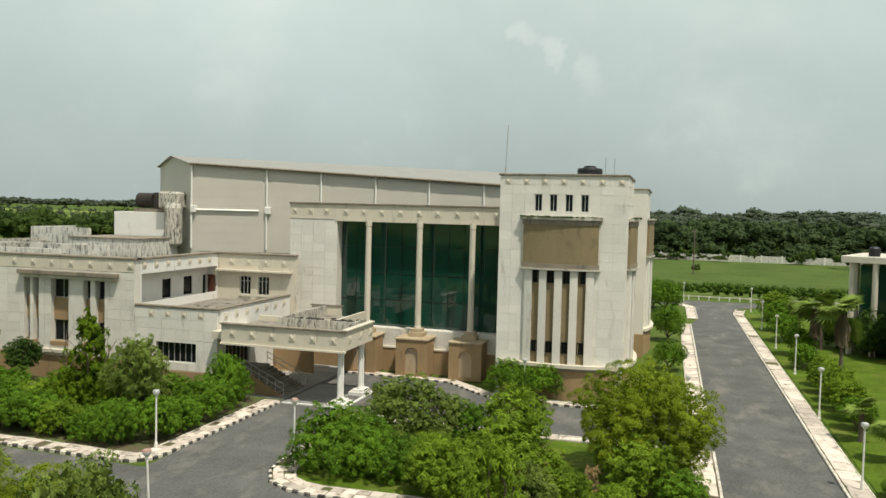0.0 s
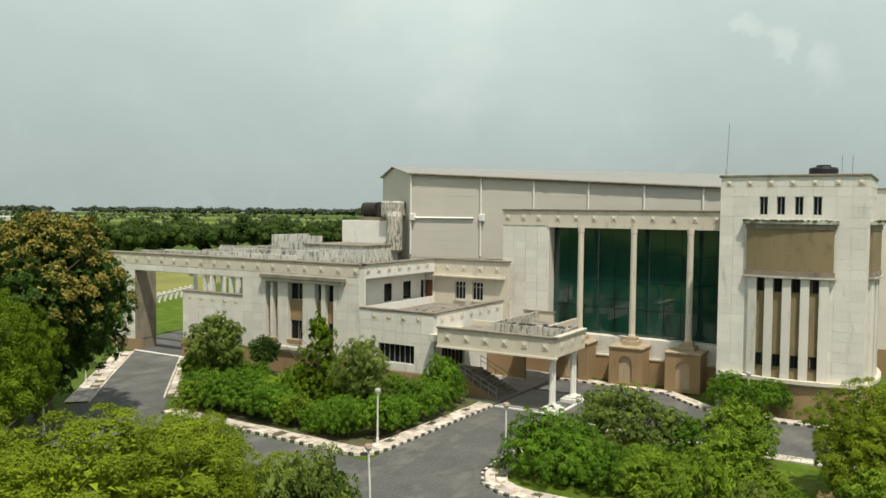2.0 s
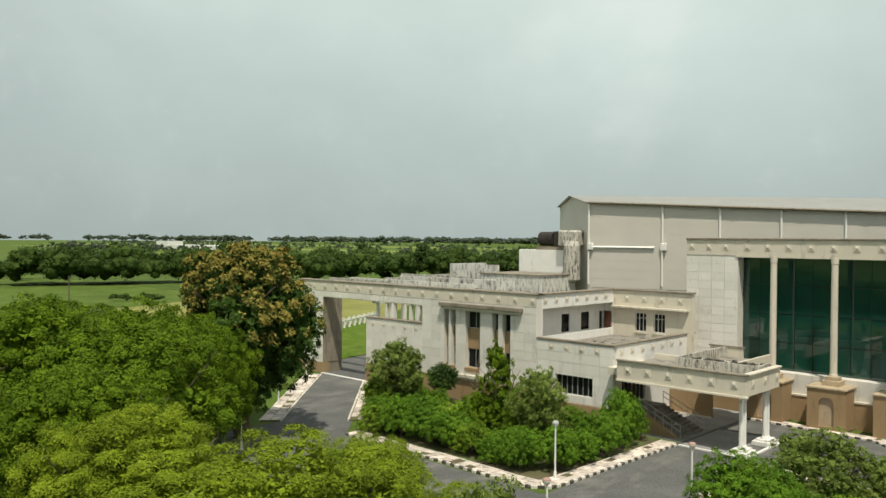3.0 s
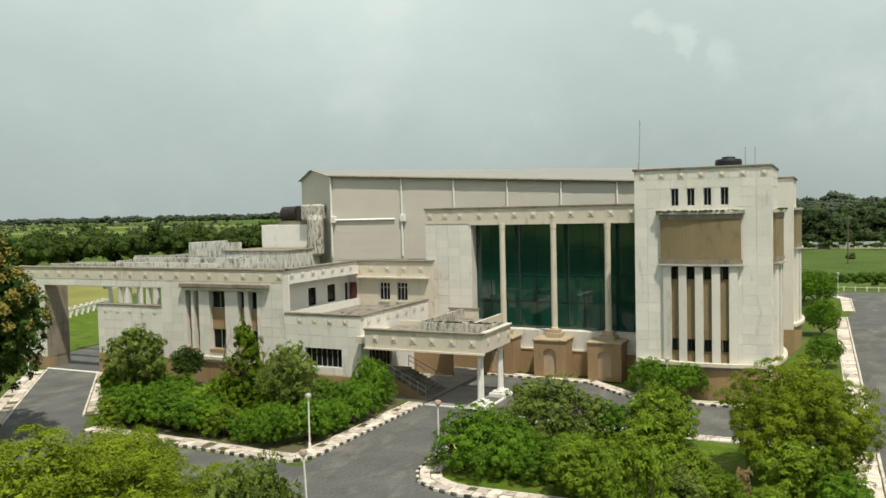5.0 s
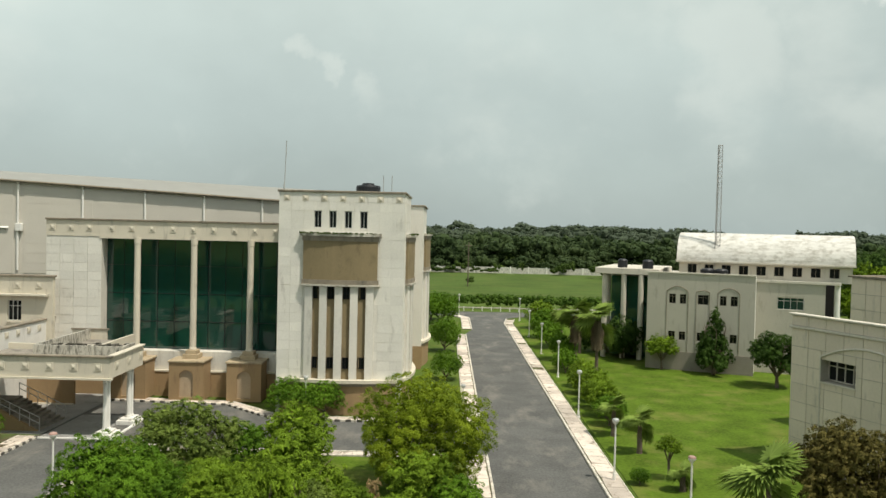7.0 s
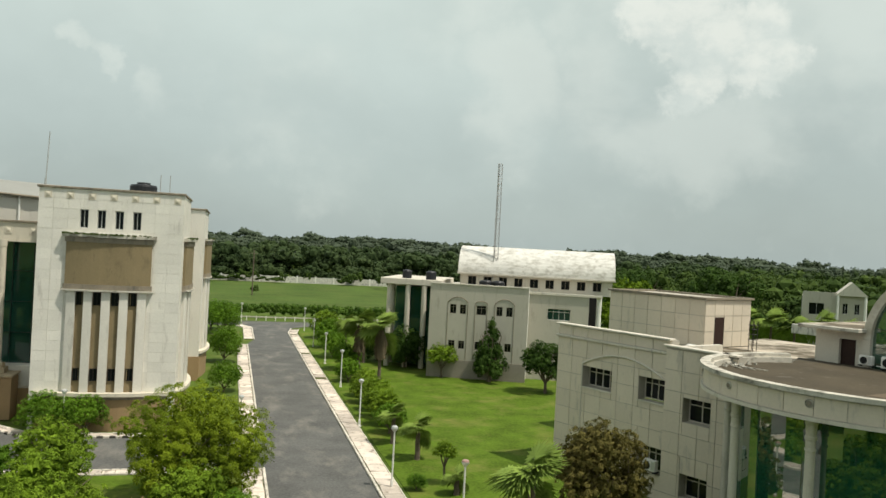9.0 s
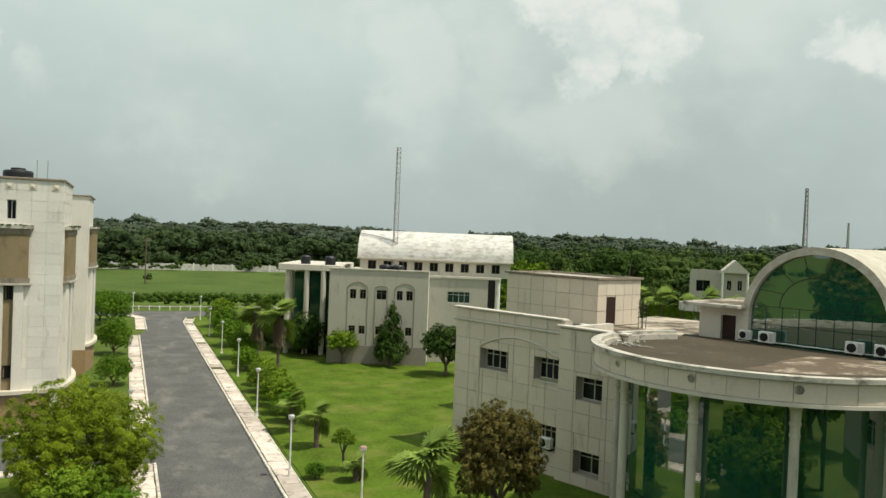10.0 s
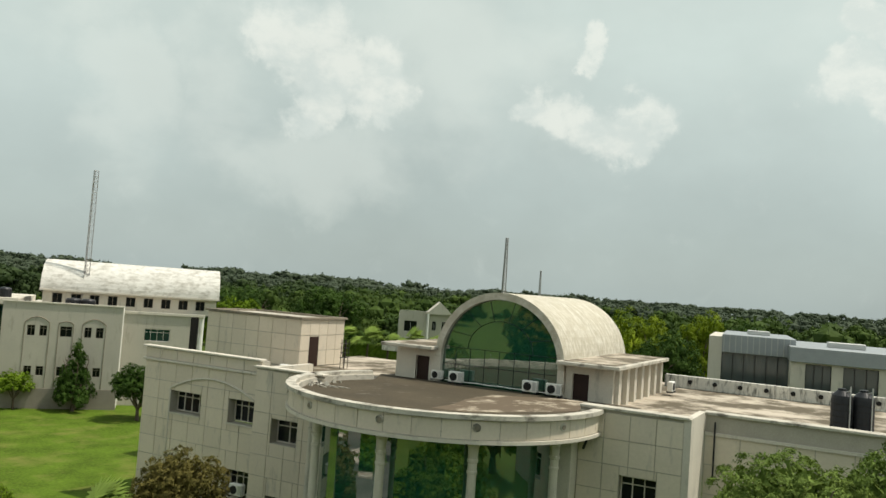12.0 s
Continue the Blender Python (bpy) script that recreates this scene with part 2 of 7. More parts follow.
# Weathered ledges and copings; also carries the shade of gateway reveal and boss holes
TRIM = material("weathered_trim_and_shade", (0.24, 0.205, 0.155), 0.85, vary=0.2, scale=1.2, dirt=(0.09, 0.085, 0.07), dirt_amount=0.3)
GREYSTONE = material("grey_stone_tile", (0.615, 0.54, 0.435), 0.7, vary=0.06, scale=0.4, fine=7, dirt=(0.3, 0.28, 0.24), dirt_amount=0.12, piece=0.05)
JOINT = material("stone_joint", (0.68, 0.65, 0.58), 0.9, vary=0.1)
STAINED = material("stained_render", (0.6, 0.58, 0.52), 0.9, vary=0.15, scale=1.2, dirt=(0.06, 0.06, 0.052), dirt_amount=0.42, dirt_scale=(1.5, 1.5, 0.4), bump=0.4, edge=0.2)
ROOFING = material("weathered_roof", (0.25, 0.225, 0.19), 0.95, vary=0.25, scale=0.8, dirt=(0.07, 0.065, 0.05), dirt_amount=0.4, dirt_scale=(0.5, 0.5, 0.5), bump=0.4)
WORN = material("worn_white_coping", (0.5, 0.465, 0.395), 0.85, vary=0.15, scale=1.0, dirt=(0.17, 0.155, 0.125), dirt_amount=0.44, dirt_scale=(0.35, 0.35, 0.6), edge=0.16, bump=0.3)
MUD = material("brown_roof_felt", (0.066, 0.052, 0.032), 0.95, vary=0.28, scale=0.5, dirt=(0.26, 0.23, 0.19), dirt_amount=0.03, dirt_scale=(0.25, 0.25, 0.3))
SCREED = material("pale_roof_screed", (0.46, 0.40, 0.32), 0.95, vary=0.2, scale=0.3, dirt=(0.11, 0.09, 0.06), dirt_amount=0.7, dirt_scale=(0.1, 0.1, 0.3), edge=0.14)
SHEET = material("painted_sheet", (0.535, 0.5, 0.435), 0.6, vary=0.06, scale=0.4)
METAL = material("galvanised_metal", (0.5, 0.5, 0.48), 0.5, metal=0.6, vary=0.1)
RUST = material("black_rusted_plant", (0.035, 0.03, 0.026), 0.8, vary=0.4, scale=1.5, dirt=(0.3, 0.28, 0.24), dirt_amount=0.08, dirt_scale=(1.5, 1.5, 1.0))
BLACK = material("black_plastic", (0.02, 0.021, 0.024), 0.45, vary=0.15)
# Near-black: carries the shade of interiors, recesses and holes; also real dark parts
DARK = material("shade_and_dark_parts", (0.018, 0.017, 0.016), 0.9, vary=0.1, bump=0)
WOOD = material("brown_door_wood", (0.09, 0.035, 0.02), 0.6, vary=0.2)
DOORWOOD = material("dark_door_wood", (0.03, 0.013, 0.009), 0.6, vary=0.25)
WHITE = material("white_paint", (0.74, 0.72, 0.67), 0.6, vary=0.06, dirt=(0.4, 0.36, 0.3), dirt_amount=0.12)
REDPAINT = material("faded_red_paint", (0.36, 0.23, 0.19), 0.6, vary=0.25)
ASPHALT = material("asphalt", (0.1, 0.099, 0.092), 0.92, vary=0.36, scale=0.35, fine=7, dirt=(0.2, 0.185, 0.16), dirt_amount=0.3, dirt_scale=(0.16, 0.07, 0.1), bump=0.5)
PAVING = material("pink_paving", (0.58, 0.5, 0.425), 0.9, vary=0.18, scale=1.2, dirt=(0.17, 0.14, 0.1), dirt_amount=0.38, dirt_scale=(0.6, 0.6, 0.6), piece=0.28, edge=0.15)
KERB_W = material("kerb_white", (0.6, 0.55, 0.47), 0.85, vary=0.2, scale=2, dirt=(0.2, 0.17, 0.13), dirt_amount=0.3, dirt_scale=(1, 1, 1), piece=0.12)
KERB_B = material("kerb_black", (0.075, 0.07, 0.06), 0.85, vary=0.3, scale=2, dirt=(0.35, 0.31, 0.25), dirt_amount=0.25, dirt_scale=(1, 1, 1), piece=0.4)
GRASS = material("grass", (0.075, 0.115, 0.02), 0.95, vary=0.35, scale=0.12, fine=3.0, dirt=(0.16, 0.17, 0.05), dirt_amount=0.22, dirt_scale=(0.06, 0.06, 0.1), bump=0.6, spec=0.1)
LAWN = material("lawn", (0.076, 0.124, 0.012), 0.95, vary=0.4, scale=0.5, fine=5.0, dirt=(0.17, 0.175, 0.045), dirt_amount=0.32, dirt_scale=(0.1, 0.1, 0.1), bump=0.6, spec=0.1)
SOIL = material("bed_soil", (0.11, 0.085, 0.05), 0.95, vary=0.3, scale=0.8, dirt=(0.08, 0.13, 0.03), dirt_amount=0.5, dirt_scale=(0.3, 0.3, 0.3), bump=0.6)
BARK = material("bark", (0.13, 0.1, 0.075), 0.95, vary=0.25, scale=3, fine=20, bump=0.6)
L_NEEM = leaf_material("neem_leaf", (0.05, 0.085, 0.007), (0.245, 0.315, 0.02), (0.34, 0.39, 0.05))
L_GREEN = leaf_material("green_leaf", (0.026, 0.056, 0.004), (0.17, 0.26, 0.014))
L_LIGHT = leaf_material("light_green_leaf", (0.035, 0.07, 0.007), (0.225, 0.34, 0.028), (0.34, 0.43, 0.07))
L_SHRUB = leaf_material("shrub_leaf", (0.026, 0.066, 0.007), (0.18, 0.33, 0.026))
L_LEAFY = leaf_material("mixed_green_leaf", (0.035, 0.07, 0.012), (0.2, 0.27, 0.06), (0.3, 0.34, 0.1))
L_DARK = leaf_material("dark_leaf", (0.014, 0.034, 0.007), (0.085, 0.15, 0.028))
L_GREY = leaf_material("grey_green_leaf", (0.035, 0.062, 0.01), (0.22, 0.29, 0.06), (0.46, 0.46, 0.25))
L_DRY = leaf_material("dry_leaf", (0.17, 0.13, 0.05), (0.45, 0.31, 0.16))
L_BLOOM = leaf_material("flower_head", (0.15, 0.135, 0.025), (0.31, 0.245, 0.06), (0.4, 0.32, 0.1))
L_BROWN = leaf_material("bronze_leaf", (0.047, 0.048, 0.014), (0.179, 0.148, 0.043))
L_PALM = leaf_material("palm_leaf", (0.085, 0.135, 0.022), (0.29, 0.39, 0.085))
DEAD = leaf_material("dry_palm_leaf", (0.07, 0.055, 0.035), (0.2, 0.16, 0.1))
GLASS = glass_material("green_glass", (0.008, 0.045, 0.032))
GLASS_LT = glass_material("green_reflecting_glass", (0.010, 0.075, 0.042), 0.02, 3.0)
BLOCK_GLASS = glass_material("grey_blue_glass", (0.07, 0.085, 0.085), 0.12, 1.8)
PANE = glass_material("dark_window_glass", (0.010, 0.012, 0.012), 0.08, 1.3)


# ---- mesh helpers ----
def link(name, bm, mat, parent=None, label=""):
    me = bpy.data.meshes.new(name)
    bm.to_mesh(me)
    bm.free()
    for mm in (mat if isinstance(mat, (list, tuple)) else [mat]):
        me.materials.append(mm)
    ob = new(name, me)
    if parent:
        ob.parent = parent
    if label:
        tagged(ob, label)
    return ob


def part(name, bm, mat, parent, label=""):
    """One mesh under a thing or under a part."""
    return link(name, bm, mat, parent, label)


def thing(name, label, category, group="", m=None, kind=""):
    ob = new(name)
    ob.empty_display_size = 0.5
    if m is not None:
        ob.matrix_world = m
    return tagged(ob, label, category, group, kind)


def box(bm, x0, x1, y0, y1, z0, z1, bevel=0.0):
    v = [bm.verts.new(p) for p in ((x0, y0, z0), (x1, y0, z0), (x1, y1, z0), (x0, y1, z0), (x0, y0, z1), (x1, y0, z1), (x1, y1, z1), (x0, y1, z1))]
    fs = [bm.faces.new([v[i] for i in q]) for q in ((3, 2, 1, 0), (4, 5, 6, 7), (0, 1, 5, 4), (1, 2, 6, 5), (2, 3, 7, 6), (3, 0, 4, 7))]
    if bevel:
        es = {e for f in fs for e in f.edges}
        bmesh.ops.bevel(bm, geom=list(es), offset=bevel, segments=1, affect="EDGES")
    return bm


def boxes(*rows, bevel=0.0):
    bm = bmesh.new()
    for r in rows:
        box(bm, *r, bevel=bevel)
    return bm


def tube(bm, x, y, z0, z1, r0, r1=None, n=16, cap=True):
    """An upright tapered round bar."""
    r1 = r0 if r1 is None else r1
    a = [bm.verts.new((x + r0 * math.cos(2 * math.pi * i / n), y + r0 * math.sin(2 * math.pi * i / n), z0)) for i in range(n)]
    b = [bm.verts.new((x + r1 * math.cos(2 * math.pi * i / n), y + r1 * math.sin(2 * math.pi * i / n), z1)) for i in range(n)]
    for i in range(n):
        bm.faces.new((a[i], a[(i + 1) % n], b[(i + 1) % n], b[i]))
    if cap:
        bm.faces.new(list(reversed(a)))
        bm.faces.new(b)
    return bm


def rod(bm, p, q, r, n=8):
    """A round bar between two points."""
    p, q = Vector(p), Vector(q)
    m = (q - p).to_track_quat("Z", "Y").to_matrix()
    ring = [Vector((r * math.cos(2 * math.pi * i / n), r * math.sin(2 * math.pi * i / n), 0)) for i in range(n)]
    a = [bm.verts.new(p + m @ c) for c in ring]
    b = [bm.verts.new(q + m @ c) for c in ring]
    for i in range(n):
        bm.faces.new((a[i], a[(i + 1) % n], b[(i + 1) % n], b[i]))
    bm.faces.new(list(reversed(a)))
    bm.faces.new(b)
    return bm


def polygon(pts, z0, z1):
    """A flat slab over a plan outline (anticlockwise)."""
    bm = bmesh.new()
    lo, hi = [bm.verts.new((x, y, z0)) for x, y in pts], [bm.verts.new((x, y, z1)) for x, y in pts]
    bm.faces.new(hi)
    bm.faces.new(list(reversed(lo)))
    for i in range(len(pts)):
        j = (i + 1) % len(pts)
        bm.faces.new((lo[i], lo[j], hi[j], hi[i]))
    return bm


def lathe(bm, x, y, profile, n=16):
    """A turned shape: rows of radius and height."""
    rings = [[bm.verts.new((x + r * math.cos(2 * math.pi * i / n), y + r * math.sin(2 * math.pi * i / n), z)) for i in range(n)] for r, z in profile]
    for a, b in zip(rings, rings[1:]):
        for i in range(n):
            bm.faces.new((a[i], a[(i + 1) % n], b[(i + 1) % n], b[i]))
    bm.faces.new(list(reversed(rings[0])))
    bm.faces.new(rings[-1])
    return bm


def wall(bm, x0, x1, z0, z1, holes=(), t=0.3, y=0.0):
    """A wall along x with openings (x0, x1, z0, z1) through it; its front at y, its back at y + t."""
    xs = sorted({x0, x1, *[h[0] for h in holes], *[h[1] for h in holes]})
    zs = sorted({z0, z1, *[h[2] for h in holes], *[h[3] for h in holes]})
    xs, zs = [x for x in xs if x0 <= x <= x1], [z for z in zs if z0 <= z <= z1]
    solid = {}
    for i in range(len(xs) - 1):
        for k in range(len(zs) - 1):
            cx, cz = (xs[i] + xs[i + 1]) / 2, (zs[k] + zs[k + 1]) / 2
            solid[i, k] = not any(h[0] < cx < h[1] and h[2] < cz < h[3] for h in holes)
    cache = {}

    def v(i, k, d):
        if (i, k, d) not in cache:
            cache[i, k, d] = bm.verts.new((xs[i], y + d * t, zs[k]))
        return cache[i, k, d]
    for (i, k), s in solid.items():
        if not s:
            continue
        bm.faces.new((v(i, k, 0), v(i + 1, k, 0), v(i + 1, k + 1, 0), v(i, k + 1, 0)))
        bm.faces.new((v(i, k, 1), v(i, k + 1, 1), v(i + 1, k + 1, 1), v(i + 1, k, 1)))
        for di, dk, a, b in ((-1, 0, (i, k + 1), (i, k)), (1, 0, (i + 1, k), (i + 1, k + 1)), (0, -1, (i, k), (i + 1, k)), (0, 1, (i + 1, k + 1), (i, k + 1))):
            if not solid.get((i + di, k + dk), False):
                bm.faces.new((v(*b, 0), v(*a, 0), v(*a, 1), v(*b, 1)))
    return bm


def tiles(bm, x0, x1, z0, z1, holes=(), w=0.9, h=0.6, y=0.0, gap=0.03, proud=0.03):
    """Cladding slabs on a wall's front, cut round its openings, with open joints between them."""
    nx, nz = max(1, round((x1 - x0) / w)), max(1, round((z1 - z0) / h))
    for i in range(nx):
        for k in range(nz):
            cells = [(x0 + (x1 - x0) * i / nx, x0 + (x1 - x0) * (i + 1) / nx, z0 + (z1 - z0) * k / nz, z0 + (z1 - z0) * (k + 1) / nz)]
            for g in holes:
                nxt = []
                for a, b, c, d in cells:
                    if g[0] >= b or g[1] <= a or g[2] >= d or g[3] <= c:
                        nxt.append((a, b, c, d))
                        continue
                    if g[0] > a:
                        nxt.append((a, g[0], c, d))
                    if g[1] < b:
                        nxt.append((g[1], b, c, d))
                    p, q = max(a, g[0]), min(b, g[1])
                    if g[2] > c:
                        nxt.append((p, q, c, g[2]))
                    if g[3] < d:
                        nxt.append((p, q, g[3], d))
                cells = nxt
            for a, b, c, d in cells:
                if b - a > 0.08 and d - c > 0.08:
                    box(bm, a + gap / 2, b - gap / 2, y - proud, y + 0.01, c + gap / 2, d - gap / 2)
    return bm


def turned(bm, m):
    bmesh.ops.transform(bm, matrix=m, verts=bm.verts)
    return bm


def window(parent, x0, x1, z0, z1, y, bars=(2, 1), m=None, frame_mat=None, glass=None, depth=0.06, label=""):
    """A glazed window set in an opening along x: pane, frame and glazing bars."""
    m = m or Matrix()
    pane = part("window", turned(boxes((x0, x1, y, y + 0.02, z0, z1)), m), glass or PANE, parent, label)
    bm = bmesh.new()
    f = 0.045
    for r in ((x0, x0 + f, z0, z1), (x1 - f, x1, z0, z1), (x0, x1, z0, z0 + f), (x0, x1, z1 - f, z1)):
        box(bm, r[0], r[1], y - depth, y - 0.003, r[2], r[3])
    for i in range(1, bars[0]):
        x = x0 + (x1 - x0) * i / bars[0]
        box(bm, x - 0.02, x + 0.02, y - depth + 0.004, y - 0.003, z0, z1)
    for k in range(1, bars[1]):
        z = z0 + (z1 - z0) * (0.72 if bars[1] == 2 else k / bars[1])
        box(bm, x0, x1, y - depth + 0.008, y - 0.003, z - 0.02, z + 0.02)
    part("frame", turned(bm, m), frame_mat or METAL, pane)
    return pane


def rosette(bm, x, z, y, s=0.25, p=0.06):
    """A square boss with a pyramid on it, on a wall's front at y."""
    box(bm, x - s, x + s, y - 0.04, y + 0.01, z - s, z + s)
    a = [bm.verts.new((x + i * s * 0.7, y - 0.045, z + k * s * 0.7)) for i, k in ((-1, -1), (1, -1), (1, 1), (-1, 1))]
    tip = bm.verts.new((x, y - 0.045 - p, z))
    for i in range(4):
        bm.faces.new((a[i], a[(i + 1) % 4], tip))
    return bm

# ---- ground, roads, pavements ----
g = bmesh.new()
bmesh.ops.create_grid(g, x_segments=60, y_segments=60, size=2600)
tagged(link("ground", g, GRASS), "flat green countryside of grass and fields", "ground", kind="structure")


def slab(name, pts, z, mat, label, category):
    return tagged(link(name, polygon(pts, z - 0.3, z), mat), label, category, kind="structure")


slab("road", [(3.6, -40), (9.7, -40), (9.7, 122), (10.6, 128), (13, 131), (60, 131), (60, 138.0), (-30, 138.0), (-30, 131), (3.0, 131), (4.6, 128), (4.6, 113), (3.6, 108)], 0.03, ASPHALT, "grey asphalt road running out to a field", "road")
slab("road_forecourt", [(-43, 24), (3.58, 24), (3.58, 35.0), (-15.5, 35.0), (-18.2, 36.0), (-19.1, 38.5), (-19.1, 50.2), (-14, 49.6), (3.58, 49.6), (3.58, 57.4), (-11.0, 57.4), (-16.0, 61.7), (-25.4, 62.5), (-25.4, 36.0), (-43, 36.6)], 0.028, ASPHALT, "grey asphalt drive up to the porch", "road")
slab("road_gate", [(-43.01, 24), (-43.01, 36.6), (-46.4, 40.0), (-58.6, 52.0), (-58.4, 70), (-73.4, 70), (-70.6, 56.6), (-64.5, 51), (-50, 36), (-50, 24)], 0.026, ASPHALT, "grey asphalt drive through the gateway", "road")
FIELD = material("field_grass", (0.062, 0.1, 0.02), 0.95, vary=0.35, scale=0.06, fine=1.2, dirt=(0.1, 0.12, 0.03), dirt_amount=0.4, dirt_scale=(0.04, 0.09, 0.1), bump=0.6, spec=0.1)
slab("lawn", [(11.3, 20), (60, 20), (60, 128), (11.3, 128)], 0.04, LAWN, "bright green mown lawn beside the road", "lawn")
slab("lawn_island", [(-18.0, 36.6), (2.2, 36.6), (2.2, 48.6), (-17.6, 48.6)], 0.06, LAWN, "green grass island planted with shrubs", "lawn")
slab("lawn_verge", [(-1.6, 58.6), (2.2, 58.6), (2.2, 128), (-1.6, 128)], 0.06, GRASS, "rough grass verge beside the auditorium", "lawn")
slab("bed", [(-42.5, 37.6), (-26.8, 37.6), (-26.8, 51.9), (-57.5, 51.9)], 0.06, SOIL, "planted bed of earth and weeds", "garden bed")
slab("field", [(-160, 158), (200, 158), (220, 258), (-160, 262)], 0.05, FIELD, "open bright green field beyond the hedge", "field")
slab("field_far", [(-420, 105), (-82, 105), (-82, 190), (-420, 205)], 0.05, FIELD, "open green fields beyond the trees", "field")
FALLOW = material("fallow_field", (0.20, 0.20, 0.06), 0.95, vary=0.25, scale=0.1, spec=0.1)
slab("lawn_gate", [(-70.8, 56.6), (-73.6, 70.2), (-75, 90), (-101, 92), (-92, 69)], 0.09, LAWN, "green lawn behind the gateway", "lawn")
slab("field_fallow", [(-93, 68), (-103, 94), (-128, 128), (-172, 120), (-150, 66)], 0.07, FALLOW, "yellowed fallow field behind the gateway", "field")

rng = random.Random(4)
_kerb = {}


def kerb_stone(parent, p, q, mat, h=0.17, w=0.16):
    """One kerb stone from p to q; alike stones share a mesh."""
    p, q = Vector(p), Vector(q)
    L = round((q - p).length, 2)
    key = (L, mat.name, h, w)
    if key not in _kerb:
        bm = boxes((0.015, L - 0.015, -w / 2, w / 2, -0.1, h), bevel=0.025)
        me = bpy.data.meshes.new("kerb_stone")
        bm.to_mesh(me)
        bm.free()
        me.materials.append(mat)
        _kerb[key] = me
    ob = new("kerb_stone", _kerb[key])
    ob.parent = parent
    d = q - p
    ob.matrix_world = Matrix.Translation((p.x, p.y, rng.uniform(-0.012, 0.012))) @ Matrix.Rotation(math.atan2(d.y, d.x) + rng.uniform(-0.012, 0.012), 4, "Z")
    return ob


_slabs = {}


def paving_slab(parent, c, ang, w, d, z):
    key = (round(w, 2), round(d, 2))
    if key not in _slabs:
        bm = boxes((-w / 2 + 0.02, w / 2 - 0.02, -d / 2 + 0.02, d / 2 - 0.02, -0.06, 0.0), bevel=0.012)
        me = bpy.data.meshes.new("paving_slab")
        bm.to_mesh(me)
        bm.free()
        me.materials.append(PAVING)
        _slabs[key] = me
    ob = new("paving_slab", _slabs[key])
    ob.parent = parent
    ob.matrix_world = Matrix.Translation((c[0], c[1], z + rng.uniform(-0.012, 0.022))) @ Matrix.Rotation(ang + rng.uniform(-0.05, 0.05), 4, "Z") @ Matrix.Rotation(rng.uniform(-0.03, 0.03), 4, "X")


def footway(name, line, width, label, stone=0.6, two=False, slab_len=0.8, back=True, across=2):
    """A paved strip to the left of a line of kerb stones (seen along it): base, slabs in rows, kerb stones."""
    left, right = [], []
    pts = [Vector((x, y, 0)) for x, y in line]
    for i, p in enumerate(pts):
        d = (pts[min(i + 1, len(pts) - 1)] - pts[max(i - 1, 0)]).normalized()
        n = Vector((-d.y, d.x, 0))
        right.append(p + n * 0.06)
        left.append(p + n * width)
    base = polygon([(p.x, p.y) for p in right] + [(p.x, p.y) for p in reversed(left)], -0.2, 0.10)
    top = tagged(link(name, base, SOIL), label, "pavement", kind="structure")
    n_st = 0
    for a, b in zip(pts, pts[1:]):
        d = b - a
        n = max(1, round(d.length / stone))
        for i in range(n):
            n_st += 1
            kerb_stone(top, a + d * i / n, a + d * (i + 1) / n, KERB_B if two and n_st % 2 else KERB_W)
        u = d.normalized()
        nn = Vector((-u.y, u.x, 0))
        m = max(1, round(d.length / slab_len))
        for i in range(m):
            for k in range(across):
                if rng.random() < (0.09 if two else 0.035):
                    continue
                w = (width - 0.16) / across
                c = a + d * (i + 0.5) / m + nn * (0.12 + w * (k + 0.5))
                paving_slab(top, c, math.atan2(u.y, u.x), d.length / m, w, 0.14)
    if back:
        for a, b in zip(left, left[1:]):
            d = b - a
            n = max(1, round(d.length / 1.2))
            for i in range(n):
                kerb_stone(top, a + d * i / n, a + d * (i + 1) / n, KERB_W, 0.15, 0.1)
    return top


footway("pavement_bed", [(-43.4, 36.9), (-40.0, 36.7), (-34, 36.6), (-28.4, 36.3), (-26.6, 36.4), (-25.7, 37.2), (-25.5, 38.6), (-25.4, 44), (-25.25, 51.3)], 1.25, "broken pink paving with a black and white kerb round the shrub bed", 0.38, True, 0.7)
footway("pavement_island", [(-19.1, 50.0), (-19.1, 39.0), (-18.9, 37.6), (-18.1, 36.1), (-16.8, 35.3), (-15.4, 35.0), (-10, 35.1), (2.2, 35.1)], 1.3, "pink paving with a black and white kerb round the island", 0.38, True, 0.7)
footway("pavement_island_back", [(2.2, 49.5), (-4, 49.5), (-14, 49.4), (-19.0, 50.0)], 0.8, "narrow pale paving along the back of the island", 0.5, False, 0.7, True, 1)
footway("pavement_tower", [(-25.3, 62.4), (-16.0, 61.8), (-12.6, 58.6), (-11, 57.5), (2.2, 57.5)], 1.0, "stone paving with a black and white kerb at the foot of the auditorium", 0.4, True, 0.8)
footway("pavement_road_right", [(10.5, 127), (9.72, 121), (9.72, 100), (9.72, 60), (9.72, 20)], 1.25, "pale pink paving along the road beside the lawn", 1.1, False, 1.5, True, 1)
footway("pavement_road_left", [(3.58, 58.2), (3.58, 107)], 1.25, "pale pink paving along the road beside the verge", 1.1, False, 1.5, True, 1)
footway("pavement_road_corner", [(4.58, 113), (4.58, 127.5), (3.2, 130.9)], 1.3, "pale pink paving at the corner of the cross road", 1.1, False, 1.5, True, 1)
footway("pavement_island_road", [(3.58, 35.2), (3.58, 49.4)], 1.25, "pale pink paving along the road beside the island", 1.1, False, 1.5, True, 1)
footway("pavement_gate_left", [(-50, 36), (-57, 43.2), (-64.4, 51.0)], 1.6, "pink paving beside the gateway drive", 0.6, False, 0.9)
